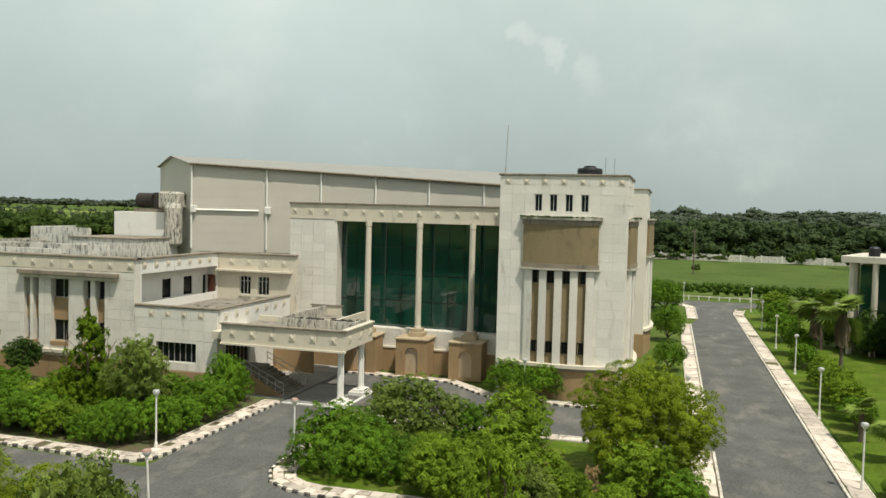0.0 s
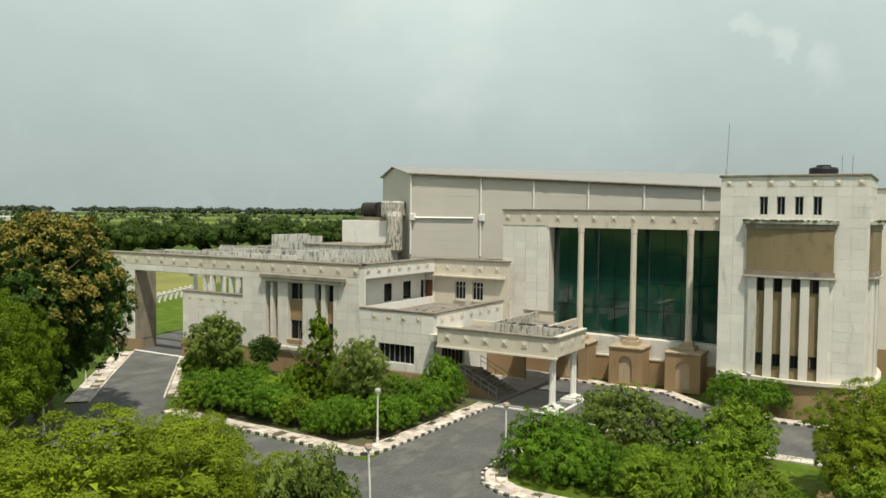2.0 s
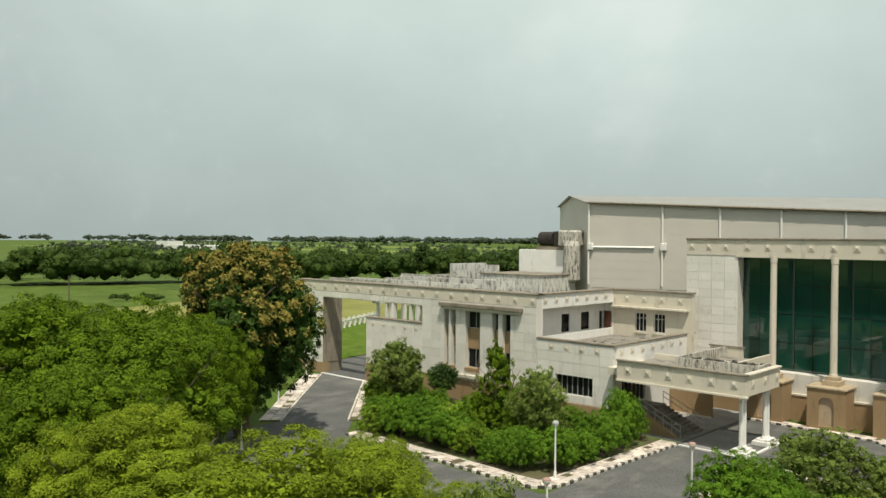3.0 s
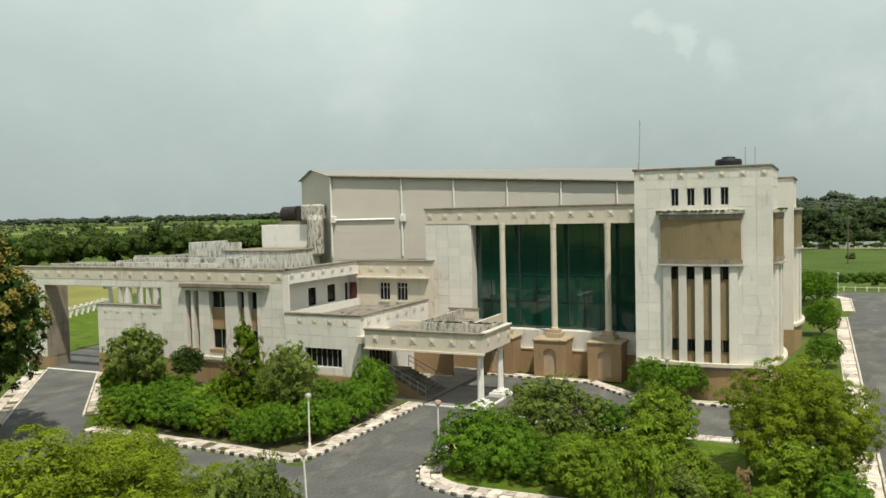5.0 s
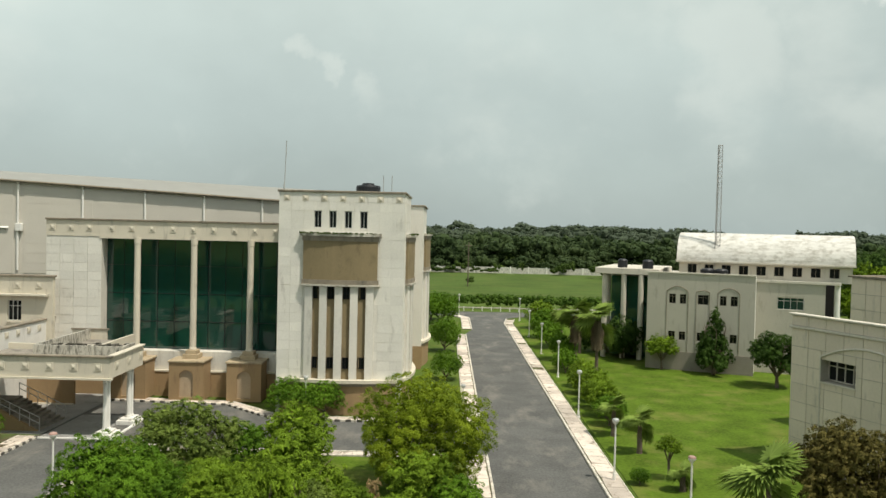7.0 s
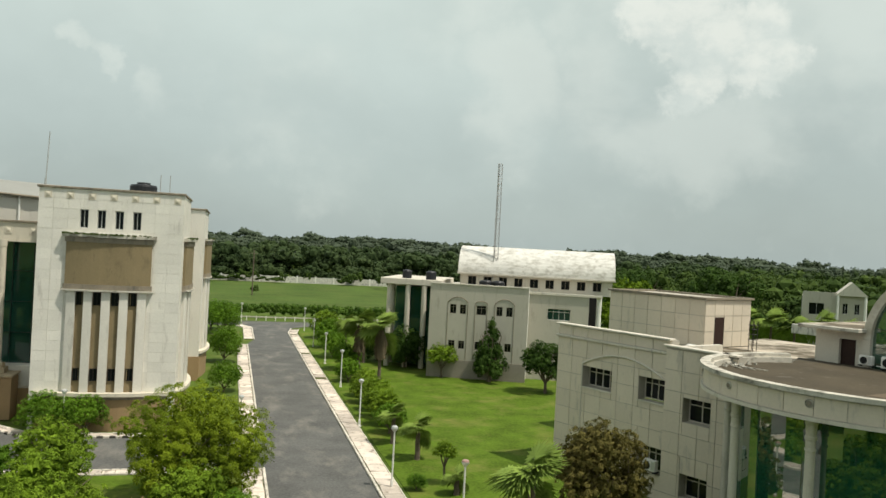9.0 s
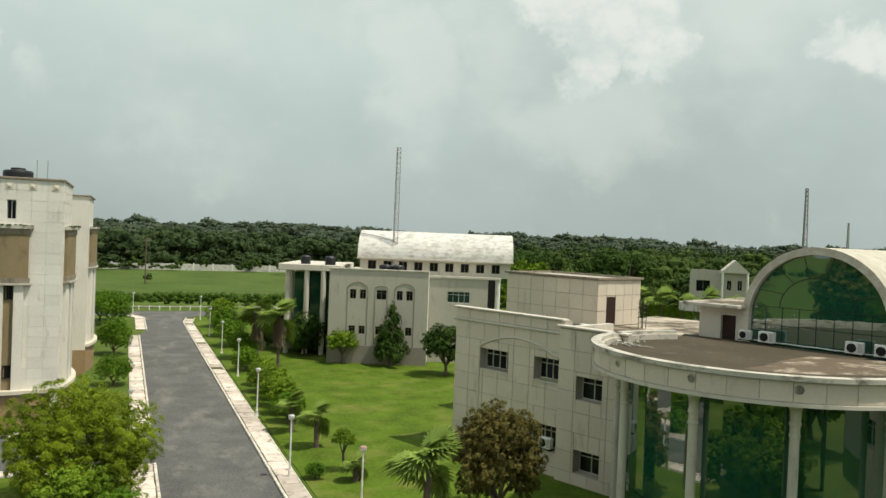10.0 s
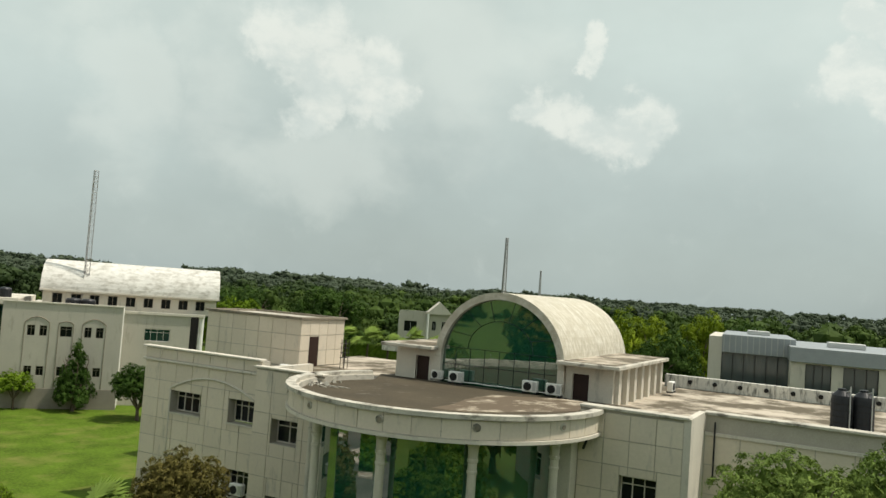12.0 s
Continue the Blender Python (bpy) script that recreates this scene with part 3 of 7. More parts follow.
footway("pavement_gate_right", [(-58.4, 51.5), (-46.6, 39.8)], 1.3, "pink paving along the shrub bed", 0.6, False, 0.9)

# ---- auditorium building ----
hall = thing("auditorium_building", "large pale stone-clad auditorium with tan bands and green glass", "building")
TX0, TX1, TY, TZ = -11.8, -2.38, 60.0, 16.6
WX0, WY, WZ = -31.7, 65.0, 14.1
LX0, LX1, LY, LZ = -69.6, -38.0, 52.0, 9.5


def stuff(name, bm, mat, parent, label=""):
    return tagged(part(name, bm, mat, parent, label), kind="stuff")


def face(x, y, deg):
    """A frame for a wall: local x along it, local -y out of it."""
    return pose(x, y, 0, 0, 0, deg)


_tile = {}


def lay_tiles(parent, m, x0, x1, z0, z1, holes=(), w=0.95, h=0.9, gap=0.035, mat=None, proud=0.03):
    """Cladding slabs, each an object of its own, cut round openings."""
    bm = tiles(bmesh.new(), x0, x1, z0, z1, holes, w, h, 0.0, gap, proud)
    bm.verts.ensure_lookup_table()
    for k in range(0, len(bm.verts), 8):
        co = [v.co for v in bm.verts[k:k + 8]]
        a, b = Vector(map(min, zip(*co))), Vector(map(max, zip(*co)))
        s = (*(round(v, 2) for v in b - a), (mat or GREYSTONE).name)
        if s not in _tile:
            c = boxes((-s[0] / 2, s[0] / 2, -s[1] / 2, s[1] / 2, -s[2] / 2, s[2] / 2))
            me = bpy.data.meshes.new("stone_slab")
            c.to_mesh(me)
            c.free()
            me.materials.append(mat or GREYSTONE)
            _tile[s] = me
        ob = new("stone_slab", _tile[s])
        ob.parent = parent
        ob.matrix_local = m @ Matrix.Translation((a + b) / 2 + Vector((0, rng.uniform(-0.006, 0.004), 0)))
    bm.free()


def coping(parent, m, x0, x1, z, over=0.12, h=0.16, depth=0.45, mat=None):
    part("coping", turned(boxes((x0, x1, -over, depth, z, z + h), bevel=0.03), m), mat or TRIM, parent)


def rosettes(parent, m, xs, z, s=0.24):
    for x in xs:
        part("rosette", turned(rosette(bmesh.new(), x, z, 0.0, s), m), CREAM, parent)


def bow(bm, x0, x1, z0, z1, rise, half, off=0.0, back=0.3, n=10):
    """A strip of wall bowed out in plan: y = -rise at the middle, 0 at +-half; off pushes it out further."""
    cols = []
    for i in range(n + 1):
        x = x0 + (x1 - x0) * i / n
        y = -rise * max(0.0, 1 - (x / half) ** 2) - off
        cols.append([bm.verts.new(p) for p in ((x, y, z0), (x, y, z1), (x, back, z1), (x, back, z0))])
    for a, b in zip(cols, cols[1:]):
        for k in range(4):
            bm.faces.new((a[k], b[k], b[(k + 1) % 4], a[(k + 1) % 4]))
    bm.faces.new(list(reversed(cols[0])))
    bm.faces.new(cols[-1])
    bmesh.ops.recalc_face_normals(bm, faces=bm.faces)
    return bm


def tower_bay(parent, m, windows_above=True):
    """The bowed bay of a tower: tan panel between ledges, white fins, tan strips with small windows, tan foot."""
    R, Hf = 0.55, 3.3
    part("panel", turned(bow(bmesh.new(), -2.78, 2.78, 10.05, 13.0, R, Hf, 0.06, 0.2), m), PANEL, parent, "olive-tan painted bowed panel")
    part("moulding", turned(bow(bmesh.new(), -2.86, 2.86, 12.98, 13.34, R, Hf, 0.12, 0.2), m), TRIM, parent)
    led = part("ledge", turned(bow(bmesh.new(), -3.05, 3.05, 13.34, 13.56, R, Hf, 0.26, 0.2), m), WORN, parent, "weathered ledge with moss")
    bm = bmesh.new()
    for _ in range(70):
        x, w = rng.uniform(-3.0, 3.0), rng.uniform(0.03, 0.12)
        y = -R * max(0.0, 1 - (x / Hf) ** 2) - rng.uniform(0.1, 0.3)
        box(bm, x - w, x + w, y - 0.05, y + 0.05, 13.5, 13.57 + rng.uniform(0.0, 0.08))
    part("moss", turned(bm, m), MOSS, led, "green moss along the ledge")
    part("ledge", turned(bow(bmesh.new(), -2.98, 2.98, 9.62, 9.74, R, Hf, 0.22, 0.2), m), WORN, parent)
    part("ledge", turned(bow(bmesh.new(), -2.88, 2.88, 9.74, 10.09, R, Hf, 0.12, 0.2), m), TRIM, parent)
    for a, b in ((-2.6, -2.02), (-1.47, -0.92), (-0.32, 0.24), (0.83, 1.38), (1.98, 2.55)):
        part("fin", turned(bow(bmesh.new(), a, b, 2.66, 9.62, R, Hf, 0.03, 0.3, 3), m), TILE, parent)
    for a, b in ((-2.02, -1.47), (-0.92, -0.32), (0.24, 0.83), (1.38, 1.98)):
        part("strip", turned(bow(bmesh.new(), a, b, 2.66, 9.62, R, Hf, -0.22, 0.3, 2), m), PANEL, parent)
        mid = (a + b) / 2
        y = -R * (1 - (mid / Hf) ** 2) + 0.2
        window(parent, a + 0.06, b - 0.06, 8.66, 9.55, y, (2, 1), m, DARK)
        window(parent, a + 0.06, b - 0.06, 3.45, 4.3, y, (2, 1), m, DARK)
    part("sill", turned(bow(bmesh.new(), -4.4, 4.4, 2.42, 2.66, 0.75, 4.6, 0.12, 0.3, 14), m), CREAM, parent)
    part("sill", turned(bow(bmesh.new(), -4.3, 4.3, 2.2, 2.42, 0.65, 4.6, 0.05, 0.3, 14), m), TRIM, parent)
    part("plinth", turned(bow(bmesh.new(), -4.3, 4.3, 0, 2.2, 0.6, 4.6, 0.0, 0.3, 14), m), TAN, parent, "tan painted bowed plinth")


MF = face(-7.12, TY, 0)
top_wins = [(x, x + 0.55, 13.95, 15.22) for x in (-2.04, -0.92, 0.24, 1.4)]
part("tower_wall", turned(wall(bmesh.new(), TX0 + 7.12, TX1 + 7.12, 0, TZ, top_wins, 0.4), MF), JOINT, hall)
lay_tiles(hall, MF, TX0 + 7.12, TX1 + 7.12, 2.66, TZ, top_wins + [(-2.6, 2.55, 2.6, 13.5)], 0.98, 0.7, 0.018, SLAB, 0.02)
for a, b, c, d in top_wins:
    window(hall, a, b, c, d, 0.2, (2, 1), MF, METAL)
tower_bay(hall, MF)
rosettes(hall, MF, [-4.1, -2.7, -1.3, 0.1, 1.5, 2.9, 4.3], 16.15)
coping(hall, MF, TX0 + 7.0, TX1 + 7.24, TZ - 0.02)
MR = face(TX1, 64.9, 90)
part("tower_wall", turned(wall(bmesh.new(), -4.48, 4.3, 0, TZ, [], 0.4), MR), JOINT, hall)
stuff("cladding", turned(tiles(bmesh.new(), -4.88, 4.3, 2.66, TZ, [(-2.6, 2.55, 2.6, 13.5)], 0.98, 0.7), MR), TILE, hall)
tower_bay(hall, MR)
coping(hall, MR, -4.85, 4.4, TZ - 0.02)
part("tower_wall", boxes((TX0, TX0 + 0.4, TY + 0.41, 69, 0, TZ)), STONE, hall)
coping(hall, face(TX0 + 0.38, 64.7, 90), -4.2, 4.2, TZ - 0.02, 0.02, 0.16, 0.45)
part("tower_roof", boxes((TX0 + 0.41, TX1 - 0.41, TY + 0.41, 69.2, 16.0, 16.15)), ROOFING, hall)
part("tower_wall", boxes((TX0 + 0.41, -4.0, 69.21, 80, 0, 15.2)), STONE, hall)
# second tower behind
M2 = face(-1.55, 85.6, 90)
part("tower_wall", boxes((-9.0, -1.56, 80, 91, 0, 16.25)), TILE, hall)
part("coping", boxes((-9.1, -1.4, 79.88, 91.1, 16.25, 16.4), bevel=0.03), TRIM, hall)
tower_bay(hall, M2)
part("plinth", boxes((-9.0, -1.5, 79.9, 80.0, 0, 2.3)), TAN, hall)

# glazed front
reveal = [(-27.2, TX0 - 0.02, 3.62, 12.8)]
part("wing_wall", wall(bmesh.new(), WX0, TX0 - 0.02, 0, WZ, reveal, 1.5, WY), STONE, hall)
lay_tiles(hall, pose(0, WY, 0), WX0, -27.2, 2.1, 12.8, [], 1.1, 0.72, 0.025, SLAB)
part("frieze", boxes((WX0 - 0.0, TX0 - 0.03, WY - 0.07, WY + 0.02, 12.82, WZ)), CREAM, hall, "cream frieze over the glass front")
rosettes(hall, pose(0, WY - 0.07, 0), [-31.2, -29.7, -28.2, -26.4, -24.75, -23.1, -21.4, -19.75, -18.1, -16.4, -14.75, -13.1], 13.52)
coping(hall, pose(0, WY - 0.07, 0), WX0 - 0.05, TX0 - 0.02, WZ, depth=1.6)
part("fillet", boxes((-27.35, TX0 - 0.03, WY - 0.1, WY + 0.3, 12.68, 12.83)), CREAM, hall)
gx = [-27.2 + (TX0 + 27.18) * i / 11 for i in range(12)]
gz = [3.62, 5.9, 8.2, 10.5, 12.8]
glaze = part("curtain_glazing", boxes(*[(x - 0.01, x + 0.01, WY + 1.12, WY + 1.22, 3.62, 12.8) for x in gx], *[(gx[0], gx[-1], WY + 1.13, WY + 1.21, z - 0.015, z + 0.015) for z in gz[:-1]]), BLACK, hall, "dark mullions of the green glass front")
for i in range(11):
    for k in range(4):
        bm = boxes((-(gx[i + 1] - gx[i]) / 2 + 0.012, (gx[i + 1] - gx[i]) / 2 - 0.012, 0, 0.02, -(gz[k + 1] - gz[k]) / 2 + 0.02, (gz[k + 1] - gz[k]) / 2 - 0.02))
        turned(bm, Matrix.Translation(((gx[i] + gx[i + 1]) / 2, WY + 1.16, (gz[k] + gz[k + 1]) / 2)) @ Matrix.Rotation(rng.uniform(-0.006, 0.006), 4, "X") @ Matrix.Rotation(rng.uniform(-0.006, 0.006), 4, "Z"))
        part("glass_pane", bm, GLASS, glaze)
# Near-black sheet in place of the unlit room behind the panes
part("interior_shade_backing", boxes((-27.3, TX0, WY + 1.6, WY + 1.7, 0, 14)), DARK, hall)
part("plinth", boxes((WX0, TX0 - 0.02, WY - 0.3, WY - 0.002, 0, 2.0)), TAN, hall, "tan plinth below the glass")
part("ledge", boxes((-27.2, TX0 - 0.02, WY - 0.36, WY - 0.003, 2.0, 2.12)), CREAM, hall)


def arch_front(bm, x0, x1, z0, z1, ax, az0, spring, t=0.18, n=10):
    """A wall front with a round-arched niche of half width ax in it; front at y 0."""
    cx = (x0 + x1) / 2
    arc = [(cx + ax * math.cos(math.pi * i / n), spring + ax * math.sin(math.pi * i / n)) for i in range(n + 1)]
    top = [(x1 + (x0 - x1) * i / n, z1) for i in range(n + 1)]

    def quad(*p):
        bm.faces.new([bm.verts.new((x, y, z)) for x, y, z in p])
    quad((x0, 0, z0), (cx - ax, 0, z0), (cx - ax, 0, spring), (x0, 0, z1))
    quad((cx + ax, 0, z0), (x1, 0, z0), (x1, 0, z1), (cx + ax, 0, spring))
    quad((cx - ax, 0, z0), (cx + ax, 0, z0), (cx + ax, 0, az0), (cx - ax, 0, az0))
    for (a, b), (c, d) in zip(zip(arc, arc[1:]), zip(top, top[1:])):
        quad((a[0], 0, a[1]), (c[0], 0, c[1]), (d[0], 0, d[1]), (b[0], 0, b[1]))
        quad((a[0], 0, a[1]), (b[0], 0, b[1]), (b[0], t, b[1]), (a[0], t, a[1]))
    for s in (-1, 1):
        quad((cx + s * ax, 0, az0), (cx + s * ax, 0, spring), (cx + s * ax, t, spring), (cx + s * ax, t, az0))
    quad((cx - ax, 0, az0), (cx + ax, 0, az0), (cx + ax, t, az0), (cx - ax, t, az0))
    bmesh.ops.remove_doubles(bm, verts=bm.verts, dist=0.001)
    bmesh.ops.recalc_face_normals(bm, faces=bm.faces)
    return bm


NICHE = material("niche_plaster", (0.42, 0.32, 0.215), 0.85, vary=0.1, dirt=(0.25, 0.17, 0.1), dirt_amount=0.2)
for cx in (-24.0, -19.45, -14.9):
    y0 = 62.7
    ped = part("pedestal", turned(arch_front(bmesh.new(), cx - 1.36, cx + 1.36, 0.1, 3.1, 0.55, 0.35, 1.95), pose(0, y0, 0)), TAN, hall, "tan pedestal with an arched niche")
    for sx in (cx - 1.36, cx + 1.2):
        part("side", boxes((sx, sx + 0.16, y0 + 0.002, WY - 0.31, 0.1, 3.1)), TAN, ped)
    part("niche", boxes((cx - 1.15, cx + 1.15, y0 + 0.17, y0 + 0.25, 0.2, 3.0)), NICHE, ped)
    part("cap", boxes((cx - 1.44, cx + 1.44, y0 - 0.09, WY - 0.02, 3.1, 3.24), bevel=0.02), TANCAP, ped)
    col = part("column", lathe(bmesh.new(), cx, 64.3, [(0.3, 3.9), (0.3, 4.0), (0.26, 4.1), (0.25, 8.0), (0.24, 12.3), (0.27, 12.33), (0.27, 12.8)]), CREAM, hall, "slender cream round column")
    part("base", boxes((cx - 0.62, cx + 0.62, 63.7, 64.9, 3.24, 3.6), (cx - 0.45, cx + 0.45, 63.86, 64.74, 3.6, 3.9), bevel=0.02), TANCAP, col)

# fan-shaped hall behind: sloping eaves, ridge, downpipes
A, B, C, APEX, RIDGE = (-45.1, 70.0, 17.87), (-10.5, 79.4, 16.25), (-53.5, 77.0, 17.78), (-49.4, 73.5, 18.72), (-12.0, 93.0, 18.1)


def skin(name, quads, mat, label="", t=0.0):
    bm = bmesh.new()
    for q in quads:
        bm.faces.new([bm.verts.new(p) for p in q])
    bmesh.ops.remove_doubles(bm, verts=bm.verts, dist=0.001)
    return part(name, bm, mat, hall, label)


part("hall_wall", boxes((-52.5, -10.6, 79.6, 105, 0, 16.0)), SHEET, hall)
skin("hall_wall", [((A[0], A[1], 0), (B[0], B[1], 0), B, A), ((C[0], C[1], 0), (A[0], A[1], 0), A, APEX, C), ((C[0], 105, 0), (C[0], C[1], 0), C, (C[0], 105, 17.0))], SHEET, "pale panelled hall wall")
ROOFSHEET = material("pale_roof_sheet", (0.27, 0.262, 0.235), 0.5, vary=0.08, scale=0.5)
up = 0.08
skin("hall_roof", [((A[0] + 0.1, A[1] - 0.45, A[2] + up - 0.1), (B[0], B[1] - 0.45, B[2] + up - 0.1), (RIDGE[0], RIDGE[1], RIDGE[2] + up), (APEX[0] - 0.3, APEX[1] - 0.25, APEX[2] + up)),
                   ((C[0] - 0.35, C[1] - 0.2, C[2] + up - 0.1), (APEX[0] - 0.3, APEX[1] - 0.25, APEX[2] + up), (RIDGE[0], RIDGE[1], RIDGE[2] + up), (-52, 105, 16.5))], ROOFSHEET, "pale metal roof with sloping eaves")


def on_front(s, out=0.0, z=0.0):
    """A point on the hall's front wall, s of the way along."""
    d = Vector((B[0] - A[0], B[1] - A[1], 0))
    n = Vector((d.y, -d.x, 0)).normalized()
    return Vector((A[0], A[1], z)) + d * s + n * out


bm = bmesh.new()
rod(bm, on_front(0, 0.4, A[2] - 0.05), on_front(1, 0.4, B[2] - 0.05), 0.11)
part("gutter", bm, TRIM, hall)
for k, px in enumerate((-46.39, -37.79, -31.97, -26.37, -21.08, -15.86)):
    # where the line of sight from the path's middle crosses the front wall
    e = Vector((0.62, -0.08))
    d = Vector((px, 72.0)) - e
    w = Vector((B[0] - A[0], B[1] - A[1]))
    a = Vector((A[0], A[1])) - e
    s = (a.x * d.y - a.y * d.x) / (d.x * w.y - d.y * w.x)
    s = max(s, 0.004)
    zt = A[2] + (B[2] - A[2]) * s
    bm = rod(bmesh.new(), on_front(s, 0.12, 9.5), on_front(s, 0.12, zt - 0.05), 0.1)
    rod(bm, on_front(s, 0.12, zt - 0.3), on_front(s, 0.42, zt - 0.1), 0.08)
    part("downpipe", bm, WHITE, hall)
bm = rod(bmesh.new(), on_front(0.012, 0.12, 13.28), on_front(0.19, 0.12, 13.28), 0.12, 4)
part("string_course", bm, WHITE, hall)
for s in (0.01, 0.215):
    p = on_front(s, 0.15, 13.3)
    part("rain_head", boxes((p.x - 0.28, p.x + 0.28, p.y - 0.2, p.y + 0.2, 13.0, 13.7), bevel=0.04), WHITE, hall)
# wall bays: shallow panels between the downpipes, with horizontal joints
for s0, s1 in ((0.015, 0.20), (0.225, 0.385), (0.40, 0.545), (0.56, 0.69), (0.705, 0.82), (0.835, 0.95)):
    bm = bmesh.new()
    for k in range(9):
        z0 = 9.2 + 0.9 * k
        z1 = min(z0 + 0.888, A[2] + (B[2] - A[2]) * s1 - 0.25)
        if z1 - z0 < 0.2:
            continue
        p = [on_front(s0, 0.0, z0), on_front(s1, 0.0, z0), on_front(s1, 0.035, z0), on_front(s0, 0.035, z0)]
        lo = [bm.verts.new(v) for v in p]
        hi = [bm.verts.new((v.x, v.y, z1)) for v in p]
        bm.faces.new(hi)
        bm.faces.new(list(reversed(lo)))
        for i in range(4):
            bm.faces.new((lo[i], lo[(i + 1) % 4], hi[(i + 1) % 4], hi[i]))
    bmesh.ops.recalc_face_normals(bm, faces=bm.faces)
    stuff("wall_panel", bm, SHEET, hall)

# left block with the gateway
ML = pose(0, LY, 0)
slots = [(-48.15, -47.6), (-47.3, -46.75), (-45.6, -43.95), (-42.6, -41.95), (-41.5, -40.65)]
holes = [(a, b, 2.6, 7.75) for a, b in slots] + [(-65.45, -58.6, -1, 7.9), (-58.6, -50.9, 6.25, 7.9)]
part("left_wall", wall(bmesh.new(), LX0, LX1, 0, LZ, holes, 0.7, LY), STONE, hall)
stuff("cladding", turned(tiles(bmesh.new(), LX0, LX1, 1.9, LZ - 0.05, holes + [(LX0, LX1, 8.55, 10)], 1.15, 0.72), ML), TILE, hall, "pale stone cladding slabs")
part("frieze", boxes((LX0 - 0.01, LX1, LY - 0.05, LY + 0.02, 8.56, LZ)), CREAM, hall)
rosettes(hall, pose(0, LY - 0.05, 0), [-68.6 + 1.78 * i for i in range(18)], 9.05, 0.23)
coping(hall, ML, LX0 - 0.1, LX1 + 0.12, LZ, depth=0.75)
part("hood", boxes((-48.45, -39.3, LY - 0.5, LY - 0.04, 8.08, 8.42), bevel=0.04), TRIM, hall, "weathered concrete hood")
part("hood", boxes((-48.25, -39.5, LY - 0.32, LY - 0.045, 7.86, 8.08)), CREAM, hall)
for a, b in slots:
    part("spandrel", boxes((a, b, LY + 0.35, LY + 0.6, 4.55, 6.3)), TAN, hall)
    window(hall, a, b, 6.3, 7.75, LY + 0.5, (2 if b - a > 1 else 1, 1), None, METAL)
    window(hall, a, b, 2.9, 4.55, LY + 0.5, (2 if b - a > 1 else 1, 1), None, METAL)
    part("sill", boxes((a - 0.02, b + 0.02, LY - 0.1, LY + 0.6, 2.6, 2.9)), TAN, hall)
part("ledge", boxes((-46.2, -43.3, LY - 0.35, LY - 0.005, 2.05, 2.3), (-45.9, -43.6, LY - 0.2, LY - 0.005, 1.8, 2.05)), CREAM, hall)
part("plinth", boxes((-58.6, LX1 + 0.02, LY - 0.12, LY - 0.003, 0, 1.85)), TAN, hall, "tan painted plinth")
part("plinth", boxes((LX0 - 0.05, -65.4, LY - 0.05, LY + 0.75, 0, 1.1)), TAN, hall)
rosettes(hall, ML, [-57.6, -56.1, -54.6, -53.1, -51.7], 5.72, 0.23)
part("coping", boxes((-58.7, -50.85, LY - 0.1, LY + 0.6, 6.25, 6.39), bevel=0.03), TRIM, hall)
part("gate_side", boxes((-58.55, -58.25, LY + 0.71, 62, 0, 4.4)), STONE, hall)
for y in (53.2, 55.0, 56.8, 58.6, 60.4, 61.8):
    part("gate_post", boxes((-58.56, -58.24, y, y + 0.3, 4.41, 7.6), bevel=0.02), WHITE, hall)
part("gate_beam", boxes((-58.6, -58.2, LY + 0.71, 62.1, 7.6, 8.0)), WHITE, hall)
part("threshold", boxes((-65.4, -58.65, 51.75, 52.05, 0, 0.07)), WHITE, hall)
# Left gateway reveal: its shade is put into the dark TRIM colour
part("gate_side", boxes((-66.2, -65.45, LY + 0.71, 54.5, 0, 7.85), (-65.449, -65.40, LY + 0.02, 54.5, 1.1, 7.85)), TRIM, hall, "gateway side with its shade given as a dark colour")
bm = boxes((-61.5, -51.5, 57.0, 57.4, 7.3, 7.9))
for i in range(9):
    box(bm, -61.5 + i * 1.22, -61.2 + i * 1.22, 57.05, 57.35, 0.0 if i == 0 else 5.2, 7.3)
part("pergola", bm, WHITE, hall, "white concrete pergola frame behind the wall")
part("back_wall", boxes((-58.19, -50.91, 57.05, 57.35, 0, 5.15)), ROOFING, hall)
part("low_roof", boxes((-58.19, -50.91, LY + 0.61, 57.04, 5.0, 5.3)), ROOFING, hall)
part("core_wall", boxes((-50.9, -39.4, LY + 0.71, 63.4, 0, 8.7), (-39.399, -38.11, LY + 0.71, 63.4, 0, 5.48), (-39.399, -38.11, LY + 0.71, 63.4, 8.41, 8.7)), ROOFING, hall, "weathered flat roof")
# right-hand side of the left block: loggia over the terrace
MS = face(LX1, 57.75, 90)
side_holes = [(-4.9, 5.7, 6.15, 8.4)]
part("side_wall", turned(wall(bmesh.new(), -5.05, 5.75, 0, LZ, side_holes, 0.098), MS), WHITE, hall)
inner = [(-0.95, 0.25, 6.1, 7.65), (2.0, 3.3, 6.1, 7.65), (4.9, 5.55, 5.52, 7.6)]
part("loggia_wall", turned(wall(bmesh.new(), -5.0, 5.62, 5.5, 8.4, inner, 0.25, 0.95), MS), WHITE, hall)
for a, b, c, d in inner[:2]:
    window(hall, a, b, c, d, 1.1, (1, 1), MS, DARK)
part("door", turned(boxes((4.9, 5.55, 1.1, 1.16, 5.52, 7.6)), MS), DARK, hall)
part("loggia_end", boxes((-39.4, -38.41, 63.401, 63.7, 5.0, 8.7)), WHITE, hall)
part("door", boxes((-38.85, -38.15, 63.3, 63.36, 5.52, 7.6)), WOOD, hall, "dark brown door left ajar")
rosettes(hall, MS, [-4.6 + 1.5 * i for i in range(7)], 9.05, 0.23)
coping(hall, MS, -5.6, 5.75, LZ)
